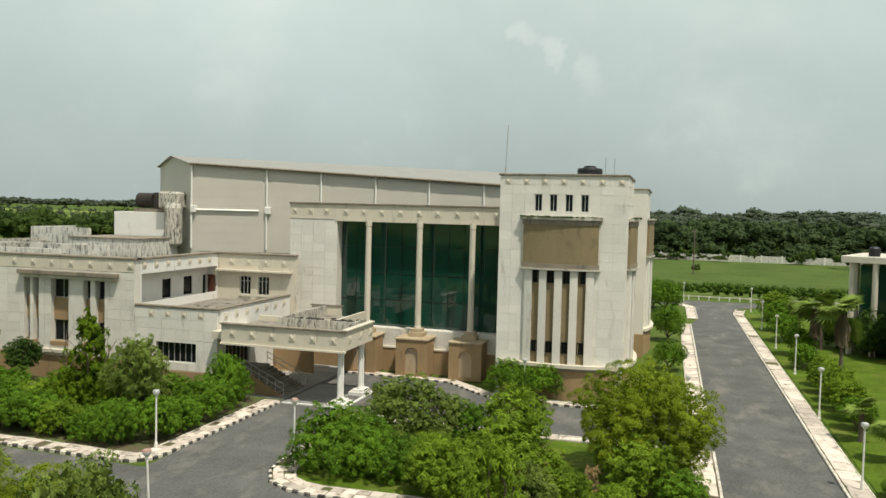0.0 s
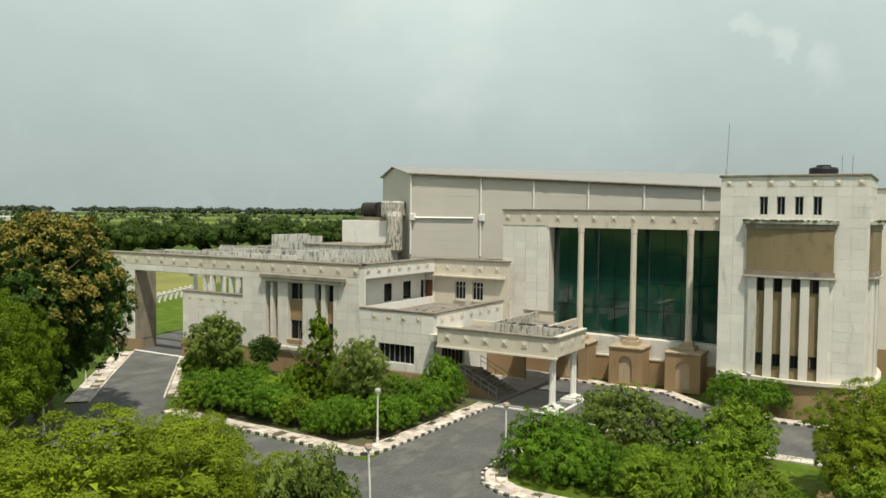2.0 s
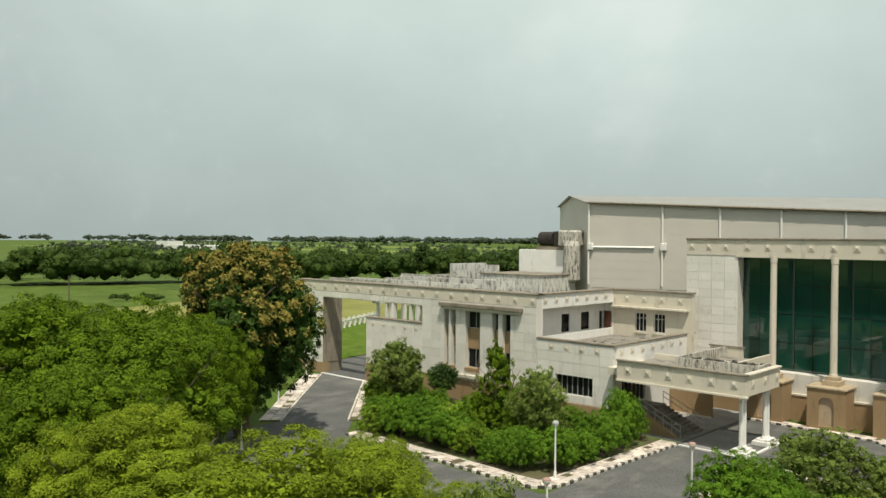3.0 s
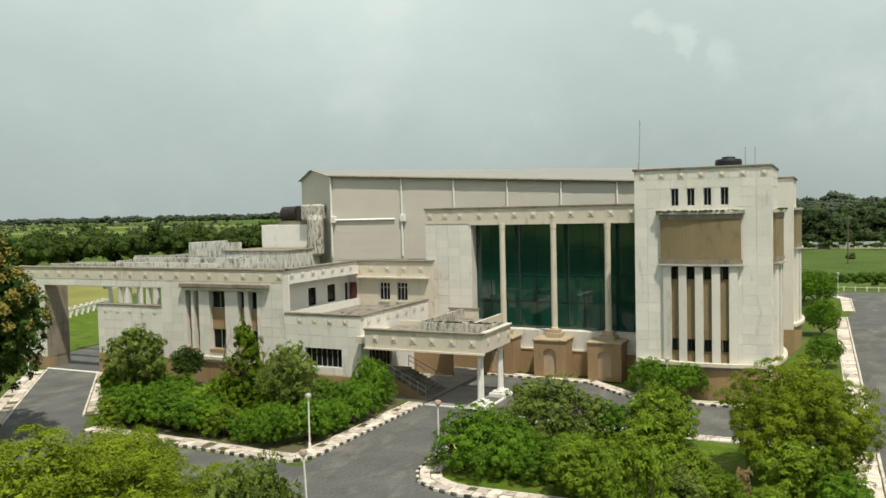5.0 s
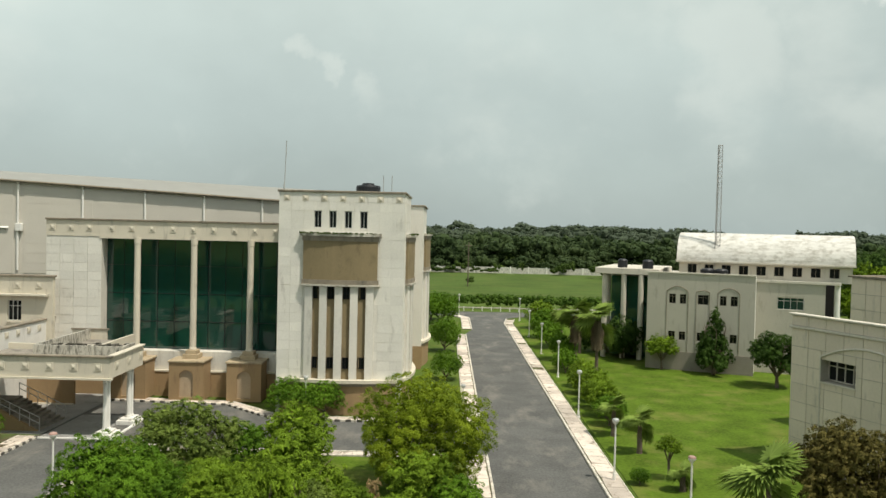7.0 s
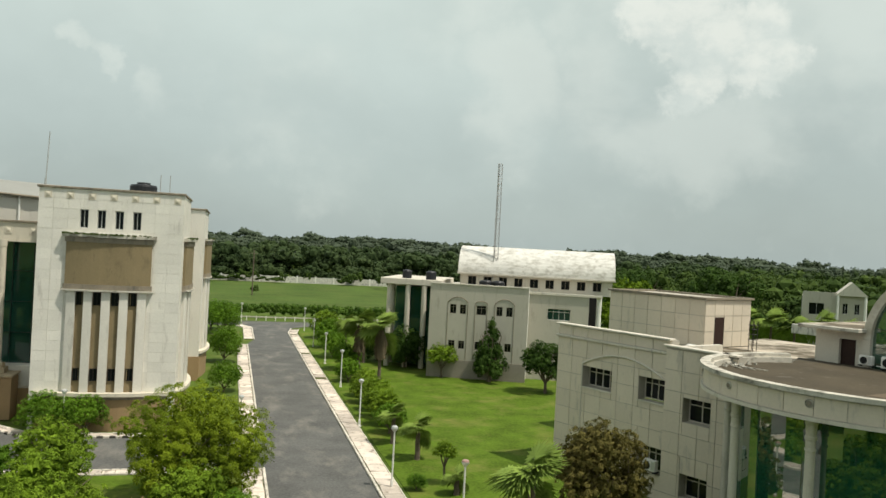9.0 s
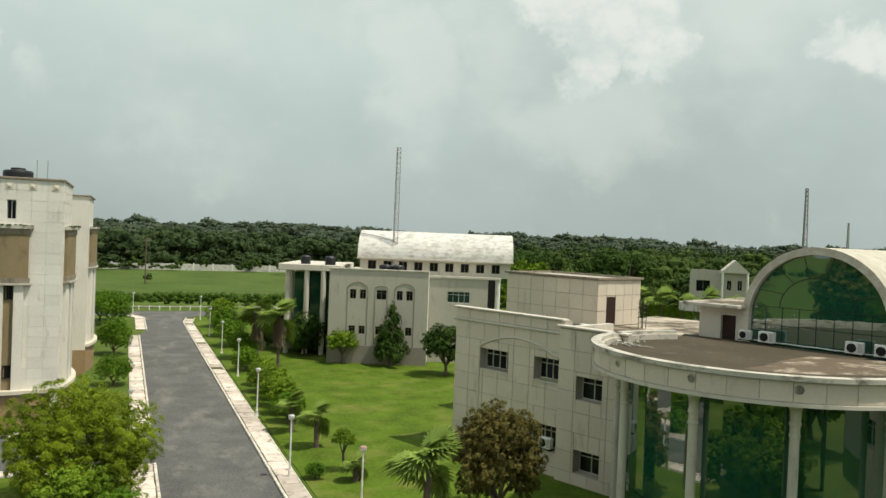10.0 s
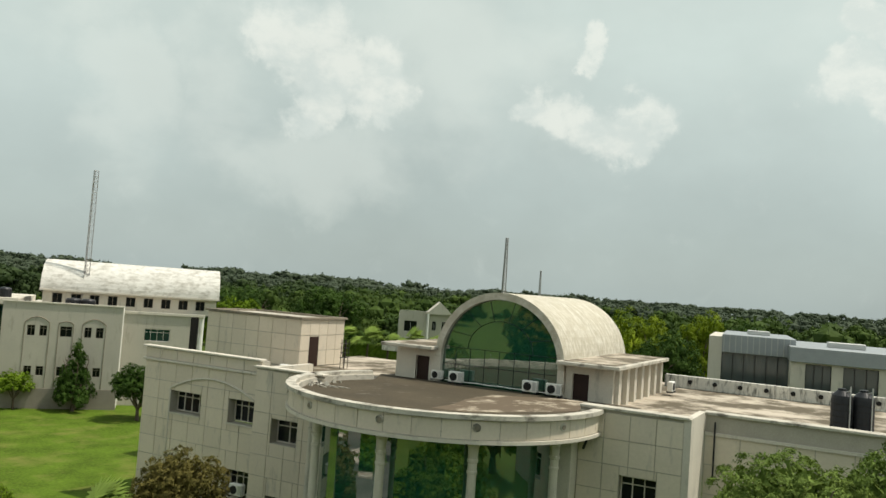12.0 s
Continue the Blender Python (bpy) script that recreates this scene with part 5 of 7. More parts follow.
part("worn_patch", polygon([(x + 0.12 * math.sin(9 * y), y + 0.12 * math.sin(7 * x)) for x, y in worn], 9.3, 9.506), PATCHED, lab, "bare worn patch on the roof felt")
# Near-black ring behind the panes: dark mullions, plus the interior's shade as colour
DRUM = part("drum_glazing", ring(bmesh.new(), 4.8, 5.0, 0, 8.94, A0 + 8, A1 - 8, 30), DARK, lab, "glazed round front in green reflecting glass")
npan = 26
for i in range(npan):
    a = A0 + 8 + (A1 - A0 - 16) * (i + 0.5) / npan
    for z0, z1 in ((0.3, 4.2), (4.24, 8.92)):
        bm = boxes((-0.345, 0.345, 0, 0.02, z0 - (z0 + z1) / 2, z1 - (z0 + z1) / 2))
        m = Matrix.Translation((DU, DV, (z0 + z1) / 2)) @ Matrix.Rotation(radians(a + 90), 4, "Z") @ Matrix.Translation((0, -5.06, 0)) @ Matrix.Rotation(rng.uniform(-0.014, 0.014), 4, "Z") @ Matrix.Rotation(rng.uniform(-0.006, 0.006), 4, "X")
        part("glass_pane", turned(bm, m), GLASS_LT, DRUM)
for a in (-172, -158, -123.8, -86, -52, -15):
    x, y = DU + 5.62 * math.cos(radians(a)), DV + 5.62 * math.sin(radians(a))
    part("column", lathe(bmesh.new(), x, y, [(0.22, 0), (0.19, 0.3), (0.17, 4.0), (0.16, 7.7), (0.19, 7.73), (0.19, 7.8), (0.165, 7.83), (0.165, 8.08), (0.2, 8.12), (0.2, 8.2), (0.17, 8.24), (0.19, 8.6), (0.22, 8.65), (0.22, 8.94)], 14), PALE, lab, "pale round column with a ringed capital")
part("end_pier", boxes((5.35, 6.29, -0.35, 0.75, 0, 8.93), bevel=0.03), PALE, lab, "square pale pier at the end of the glazing")
bm = bmesh.new()
for i in range(70):
    a, r = radians(rng.uniform(-184, -160)), rng.uniform(5.5, 6.3)
    s = rng.uniform(0.04, 0.26) * rng.random() ** 0.5
    x, y = DU + r * math.cos(a), DV + r * math.sin(a)
    c = turned(boxes((-s / 2, s / 2, -s * 0.35, s * 0.35, -s * 0.3, s * 0.3)), Matrix.Translation((x, y, 9.5 + s * 0.25)) @ Matrix.Rotation(rng.uniform(-0.6, 0.6), 4, "X") @ Matrix.Rotation(rng.uniform(0, 3), 4, "Z"))
    tmp = bpy.data.meshes.new("tmp")
    c.to_mesh(tmp)
    c.free()
    bm.from_mesh(tmp)
    bpy.data.meshes.remove(tmp)
for k in range(3):
    rod(bm, (-5.2 + 0.3 * k, -1.7, 9.6), (-4.2 + 0.4 * k, -2.0 + 0.3 * k, 9.55), 0.02, 5)
tagged(link("roof_rubble", turned(bm, T21), GRIMY), "broken masonry and sticks on the round roof edge", "rubble", kind="stuff")

# barrel vault with its glazed end
VY, R, ZS, VX = 6.2, 3.48, 10.66, 0.15
bm = bmesh.new()
n = 28
prev = None
for i in range(n + 1):
    a = math.pi * i / n
    row = [bm.verts.new((VX + r * math.cos(a), y, ZS + r * math.sin(a))) for r, y in ((R, VY - 0.15), (R, 17.1), (R - 0.35, 17.1), (R - 0.35, VY - 0.15))]
    if prev:
        for k in range(4):
            bm.faces.new((prev[k], row[k], row[(k + 1) % 4], prev[(k + 1) % 4]))
    prev = row
bmesh.ops.recalc_face_normals(bm, faces=bm.faces)
VAULT = material("weathered_white_vault", (0.44, 0.40, 0.315), 0.85, vary=0.12, scale=0.5, dirt=(0.6, 0.57, 0.49), dirt_amount=0.52, dirt_scale=(0.5, 1.2, 0.6), local=True, edge=0.2)
vault = part("barrel_vault", bm, VAULT, lab, "weathered cream barrel vault")
for rx in (VX - R, VX + R - 0.35):
    part("rim", boxes((rx, rx + 0.35, VY - 0.15, VY + 0.5, 9.24, ZS)), PALE, vault)
bm = bmesh.new()
arcv = [bm.verts.new((VX + (R - 0.3) * math.cos(math.pi * i / n), 17.0, ZS + (R - 0.3) * math.sin(math.pi * i / n))) for i in range(n + 1)]
bm.faces.new(arcv + [bm.verts.new((VX - (R - 0.3), 17.0, 9.24)), bm.verts.new((VX + R - 0.3, 17.0, 9.24))])
part("end_wall", bm, PALE, vault)
bm = bmesh.new()
fan = [bm.verts.new((VX + (R - 0.3) * math.cos(math.pi * i / n), VY + 0.12, ZS + (R - 0.3) * math.sin(math.pi * i / n))) for i in range(n + 1)]
lo = [bm.verts.new((VX - (R - 0.3), VY + 0.12, 9.3)), bm.verts.new((VX + R - 0.3, VY + 0.12, 9.3))]
bm.faces.new(fan + lo)
bmesh.ops.recalc_face_normals(bm, faces=bm.faces)
lun = part("lunette_glass", bm, GLASS_LT, vault, "arched green glass with radiating bars")
bars = [((1.75 * math.cos(a), ZS + 0.55 + 1.5 * math.sin(a)), ((R - 0.3) * math.cos(a), ZS + (R - 0.3) * math.sin(a))) for a in [math.pi * i / 7 for i in range(1, 7)]]
bars += [((1.75 * math.cos(math.pi * i / 18), ZS + 0.55 + 1.5 * math.sin(math.pi * i / 18)), (1.75 * math.cos(math.pi * (i + 1) / 18), ZS + 0.55 + 1.5 * math.sin(math.pi * (i + 1) / 18))) for i in range(18)]
bars += [((-3.12, z), (3.12, z)) for z in (ZS + 0.55, ZS - 0.3)]
bars += [((x, 9.3), (x, ZS + 0.55)) for x in (-2.4, -1.6, -0.8, 0, 0.8, 1.6, 2.4)]
for (xa, za), (xb, zb) in bars:
    part("glazing_bar", rod(bmesh.new(), (VX + xa, VY + 0.1, za), (VX + xb, VY + 0.1, zb), 0.014, 5), BLACK, lun)
# low flanks of the vault, with doors, eaves and piers
for s in (-1, 1):
    x0, x1 = sorted((VX + s * 3.5, VX + s * 5.8))
    dx0, dx1 = sorted((VX + s * 3.85, VX + s * 4.65))
    fl = part("flank_wall", wall(bmesh.new(), x0, x1, 9.24, 11.0, [(dx0, dx1, 9.24, 10.6)], 0.3, VY), PALE, lab)
    part("flank_side", boxes((VX + s * 5.6 - 0.15, VX + s * 5.6 + 0.15, VY + 0.301, 15.2, 9.24, 11.0)), PALE, fl)
    part("door", boxes((dx0, dx1, VY + 0.2, VY + 0.25, 9.24, 10.6)), DOORWOOD, fl, "dark brown roof door")
    ex0, ex1 = sorted((VX + s * 3.3, VX + s * 6.3))
    part("eave_slab", boxes((ex0, ex1, VY - 0.9, 15.7, 11.0, 11.18), bevel=0.03), WORN, fl, "flat pale eave slab, stained")
    part("eave_top", boxes((ex0 + 0.25, ex1 - 0.25, VY - 0.6, 15.4, 11.18, 11.2)), SCREED, fl)
    for k in range(7):
        y = VY + 0.31 + k * 1.45
        part("pier", boxes((VX + s * 5.8 - 0.2, VX + s * 5.8 + 0.2, y, y + 0.45, 9.24, 11.0)), PALE, fl)


def air_conditioner(m, label):
    """A split unit's outdoor box: casing, fan grille, feet."""
    ac = thing("air_conditioner", label, "air conditioner", "outdoor air conditioners", m)
    part("casing", boxes((-0.31, 0.31, -0.12, 0.12, 0.06, 0.5), bevel=0.02), WHITE, ac)
    part("grille", turned(lathe(bmesh.new(), 0, 0, [(0.165, 0), (0.165, 0.02), (0.05, 0.03)], 20), Matrix.Translation((-0.08, -0.125, 0.28)) @ Matrix.Rotation(radians(90), 4, "X")), DARK, ac)
    part("side_panel", boxes((0.13, 0.29, -0.13, -0.121, 0.12, 0.46)), METAL, ac)
    for x in (-0.26, 0.26):
        part("foot", boxes((x - 0.04, x + 0.04, -0.15, 0.15, 0.0, 0.06)), BLACK, ac)
    return ac


ac0 = air_conditioner(T21 @ pose(-2.95, 5.75, 9.5), "white outdoor air-conditioning unit on the round roof")
for x in (-1.85, 2.1, 3.3):
    copy_thing(ac0, T21 @ pose(x, 5.7, 9.46, 0, 0, 3))
copy_thing(ac0, T21 @ pose(6.9, 14.5, 9.4, 0, 0, 90))
copy_thing(ac0, T21 @ pose(-11.2, 4.1, 8.87, 0, 0, 6))
copy_thing(ac0, T21 @ pose(-10.4, 4.35, 8.87, 0, 0, -4))
copy_thing(ac0, T21 @ pose(-9.75, -0.7, 3.65))
copy_thing(ac0, T21 @ pose(-14.2, -0.7, 3.65))
bm = bmesh.new()
rings = []
for i in range(29):
    x, y = -2.6 + 0.225 * i, 5.95 + 0.08 * math.sin(i * 1.05)
    rings.append([bm.verts.new((x, y + 0.03 * math.cos(2 * math.pi * k / 6), 9.55 + 0.03 * math.sin(2 * math.pi * k / 6))) for k in range(6)])
for p, q in zip(rings, rings[1:]):
    for k in range(6):
        bm.faces.new((p[k], p[(k + 1) % 6], q[(k + 1) % 6], q[k]))
tagged(link("refrigerant_pipe", turned(bm, T21), WHITE), "white lagged pipe lying along the roof", "pipe")
for k, (x, y) in enumerate(((15.38, 5.5), (16.15, 5.75))):
    tk = thing("water_tank", "dark blue-black ribbed plastic water tank on the roof", "water tank", "roof water tanks", T21 @ pose(x, y, 9.24))
    prof = [(0.38, 0.0)]
    for i in range(7):
        prof += [(0.41, 0.05 + 0.24 * i), (0.395, 0.24 + 0.24 * i)]
    part("body", lathe(bmesh.new(), 0, 0, prof + [(0.37, 1.8), (0.22, 1.97), (0.16, 2.0)], 24), BLACK, tk)
    part("lid", lathe(bmesh.new(), 0, 0, [(0.17, 2.0), (0.17, 2.07), (0.06, 2.09)], 16), BLACK, tk)
    part("pipe", rod(rod(bmesh.new(), (0.3, -0.34, 0), (0.3, -0.34, 2.2), 0.025, 6), (0.3, -0.34, 2.05), (0.1, -0.1, 1.9), 0.025, 6), METAL, tk)

# ---- vaulted building beyond the lawn ----
MB2 = Matrix(((0.9258, 0.3779, 0, 22.1), (-0.3779, 0.9258, 0, 84.4), (0, 0, 1, 0), (0, 0, 0, 1)))
far = thing("classroom_building", "pale rendered two-storey building with a white barrel-vault roof", "building", m=MB2)
BUFF = material("buff_render", (0.45, 0.42, 0.355), 0.85, vary=0.08, scale=0.4, dirt=(0.3, 0.27, 0.22), dirt_amount=0.2)
fh = []
for z0, z1 in ((6.92, 7.93), (3.15, 4.05)):
    fh += [(2.12, 2.8, z0, z1), (3.19, 3.84, z0, z1), (4.97, 6.04, z0, z1), (7.13, 7.78, z0, z1), (8.17, 8.85, z0, z1)]
part("front_wall", wall(bmesh.new(), -0.1, 10.5, 0, 10.05, fh, 0.35), BUFF, far)
for a, b, c, d in fh:
    window(far, a, b, c, d, 0.25, (2, 2), None, TRIM)
part("plinth", boxes((-0.12, 10.52, -0.08, -0.004, 0, 1.95)), material("grey_plinth", (0.28, 0.25, 0.21), 0.9, vary=0.1), far)
part("coping", boxes((-0.2, 10.6, -0.1, 0.4, 10.05, 10.17)), PALE, far)
for xs in ((1.9, 4.05), (4.85, 6.15), (6.95, 9.05)):
    bm = bmesh.new()
    for x in xs:
        rod(bm, (x, -0.02, 2.0), (x, -0.02, 8.2), 0.03, 4)
    for i in range(8):
        t0, t1 = i / 8, (i + 1) / 8
        z = lambda t: 8.2 + (0.55 if xs[1] - xs[0] > 2 else 0.2) * (1 - (2 * t - 1) ** 2)
        rod(bm, (xs[0] + (xs[1] - xs[0]) * t0, -0.02, z(t0)), (xs[0] + (xs[1] - xs[0]) * t1, -0.02, z(t1)), 0.04, 4)
    part("window_surround", bm, TRIM, far)
part("side_wall", boxes((10.15, 10.5, 0.36, 3.0, 0, 10.05)), WHITE, far)
sw = [(12.54, 15.04, 6.65, 7.9), (14.6, 15.9, 3.4, 4.4)]
part("side_wall", wall(bmesh.new(), 10.2, 17.0, 0, 9.35, sw, 0.35, 3.0), BUFF, far)
for a, b, c, d in sw:
    window(far, a, b, c, d, 3.25, (4, 2), None, WHITE, GLASS)
part("cornice", boxes((10.2, 18.4, 2.85, 3.4, 9.35, 9.6)), PALE, far)
part("body", boxes((0, 17, 3.36, 22, 0, 9.4), (-0.1, 0.2, 0.36, 3.35, 0, 10.05)), BUFF, far)
part("roof", boxes((0.2, 10.14, 0.36, 3.35, 9.4, 9.6)), SCREED, far)
for y in (3.6, 8.0):
    part("column", tube(bmesh.new(), 18.1, y, 0, 9.4, 0.28), WHITE, far)
# Near-black slab gives the shade of the gaps behind the columns as colour
part("recess_shade_slab", boxes((17.0, 18.0, 4.5, 22, 0, 9.4)), DARK, far)
ch = [(3.3 + 1.77 * i, 4.25 + 1.77 * i, 9.9, 10.9) for i in range(9)]
part("clerestory", wall(bmesh.new(), 2.4, 19.6, 9.4, 11.25, ch, 0.35, 6.0), PALE, far)
for a, b, c, d in ch:
    window(far, a, b, c, d, 6.25, (2, 1), None, TRIM)
part("clerestory", boxes((2.4, 19.6, 12.6, 13.0, 9.4, 11.25)), PALE, far)
bm = bmesh.new()
prev = None
for i in range(25):
    a = math.pi * i / 24
    row = [bm.verts.new((x, 9.5 + 3.95 * math.cos(a), 11.25 + 3.1 * math.sin(a))) for x in (2.15, 19.85)]
    if prev:
        bm.faces.new((prev[0], row[0], row[1], prev[1]))
    prev = row
bmesh.ops.holes_fill(bm, edges=bm.edges)
bmesh.ops.recalc_face_normals(bm, faces=bm.faces)
FLAKED = material("flaked_white_vault", (0.64, 0.62, 0.57), 0.75, vary=0.14, scale=0.8, dirt=(0.4, 0.375, 0.325), dirt_amount=0.5, dirt_scale=(0.4, 0.4, 0.8), edge=0.2)
part("barrel_vault", bm, FLAKED, far, "white barrel vault with flaking grey patches")
part("eave", boxes((2.1, 19.9, 5.45, 13.5, 11.1, 11.27)), PALE, far)
# entrance side towards the road
part("entrance_glass", boxes((-4.9, -0.1, 5.5, 14, 0.4, 9.3)), GLASS, far, "tall green glazing of the entrance")
part("entrance_canopy", boxes((-6.6, 0.5, 4.5, 16, 9.5, 10.2), bevel=0.05), PALE, far)
for x, y in ((-5.6, 5.2), (-3.4, 4.9), (-1.5, 4.8), (-5.8, 8.5), (-5.8, 12)):
    part("column", tube(bmesh.new(), x, y, 0, 9.5, 0.3), PALE, far)
for k, (x, y, r) in enumerate(((5.6, 3.4, 0.75), (7.0, 3.2, 0.7), (-0.9, 5.4, 0.6), (-3.8, 6.0, 0.55))):
    z0 = 9.6 if x > 0 else 10.2
    tk = thing("water_tank", "black plastic water tank on a flat roof", "water tank", "roof water tanks", MB2 @ pose(x, y, z0))
    part("body", lathe(bmesh.new(), 0, 0, [(r, 0), (r, 0.8), (r * 0.8, 0.95), (r * 0.3, 1.0)], 18), BLACK, tk)


def lattice_mast(name, label, x, y, z0, z1, w0, w1, n, mat, r=0.04):
    mast = thing(name, label, "mast")
    bm = bmesh.new()
    legs = [(math.cos(radians(a)), math.sin(radians(a))) for a in (90, 210, 330)]

    def at(i, k):
        t = i / n
        w = w0 + (w1 - w0) * t
        return (x + legs[k][0] * w, y + legs[k][1] * w, z0 + (z1 - z0) * t)
    for k in range(3):
        part("leg", rod(bmesh.new(), at(0, k), at(n, k), r, 5), mat, mast)
    for i in range(n):
        for k in range(3):
            rod(bm, at(i, k), at(i + 1, (k + 1) % 3), r * 0.55, 4)
            rod(bm, at(i + 1, k), at(i + 1, (k + 1) % 3), r * 0.55, 4)
    part("bracing", bm, mat, mast)
    return mast


MAST = material("weathered_mast_steel", (0.32, 0.31, 0.30), 0.6, metal=0.3, vary=0.1)
mp = MB2 @ Vector((6.3, 6.2, 0))
lattice_mast("lattice_mast", "slim grey lattice mast on the vaulted building", mp.x, mp.y, 10.2, 23.9, 0.33, 0.28, 24, MAST, 0.035)

# ---- lamps ----
def street_lamp(x, y, h=3.55, red=False, label="", lean=0.0):
    """A post-top lamp: tapered white pole, collar, rounded head with a clear bowl."""
    lamp = thing("street_lamp", label or "white street lamp pole with a rounded head beside the road", "street lamp", "street lamps", pose(x, y, 0, lean, lean * 0.6, rng.uniform(0, 360)))
    part("pole", lathe(bmesh.new(), 0, 0, [(0.09, 0), (0.09, 0.5), (0.055, 0.56), (0.045, h - 0.25)], 10), WHITE, lamp)
    part("collar", lathe(bmesh.new(), 0, 0, [(0.14, 0), (0.14, 0.12), (0.09, 0.14)], 10), REDPAINT if red else WHITE, lamp)
    part("bowl", lathe(bmesh.new(), 0, 0, [(0.06, h - 0.26), (0.13, h - 0.19), (0.19, h - 0.08), (0.2, h - 0.03)], 14), WHITE, lamp, "milky lamp bowl")
    part("cap", lathe(bmesh.new(), 0, 0, [(0.2, h - 0.03), (0.18, h + 0.03), (0.12, h + 0.07), (0.04, h + 0.09)], 14), REDPAINT if red else METAL, lamp, "faded red cap" if red else "")
    return lamp


for x, y in ((10.55, 45.0), (11.08, 60.6), (11.8, 77.15), (11.9, 91.7), (12.0, 106.5), (12.4, 125.2)):
    street_lamp(x, y)
street_lamp(2.3, 60.5, 2.3, label="short thin lamp pole at the foot of the tower")
street_lamp(-9.3, 58.6, 3.0, label="thin white lamp pole at the foot of the tower")
street_lamp(-26.5, 38.6, 3.4, label="white lamp pole with a rounded head beside the bed")
street_lamp(-18.2, 38.9, 3.6, True, "white lamp pole with a faded red cap beside the island")
street_lamp(-20.1, 29.2, 3.4, True, "white lamp pole with a faded red cap beside the drive", 2.0)
street_lamp(12.9, 38.6, 3.3, True, "white lamp pole with a faded red cap on the lawn")
street_lamp(-54.9, 39.2, 3.4, label="white lamp pole beside the gateway drive")
street_lamp(-45.0, 29.4, 3.5, label="white lamp pole among the trees")
street_lamp(-63.3, 48.3, 3.3, label="thin white pole beside the gateway")
street_lamp(3.0, 130.0, 3.6, label="white lamp pole at the end of the road")

# ---- plants ----
nr = np.random.default_rng(7)


def leaf_mesh(name, tris, mat):
    """A mesh of loose three-cornered leaves."""
    n = len(tris)
    me = bpy.data.meshes.new(name)
    me.vertices.add(3 * n)
    me.vertices.foreach_set("co", tris.reshape(-1).astype(np.float32))
    me.loops.add(3 * n)
    me.loops.foreach_set("vertex_index", np.arange(3 * n, dtype=np.int32))
    me.polygons.add(n)
    me.polygons.foreach_set("loop_start", np.arange(0, 3 * n, 3, dtype=np.int32))
    me.update(calc_edges=True)
    me.materials.append(mat)
    return me


def leaves(centres, size, up=0.35, outward=None, slim=0.5, loose=0.6):
    """Pointed leaves at the centres, turned at random but facing outwards and up."""
    n = len(centres)
    nor = loose * nr.normal(size=(n, 3))
    nor[:, 2] += up
    if outward is not None:
        nor += outward
    nor /= np.linalg.norm(nor, axis=1)[:, None] + 1e-9
    t = np.cross(nor, nr.normal(size=(n, 3)))
    t /= np.linalg.norm(t, axis=1)[:, None] + 1e-9
    b = np.cross(nor, t)
    s = (size * nr.uniform(0.6, 1.35, n))[:, None]
    droop = -0.3 * s * np.array([0, 0, 1.0])
    return np.stack([centres - t * s * 0.8 + b * s * slim, centres - t * s * 0.8 - b * s * slim, centres + t * s * 1.2 + droop], axis=1)


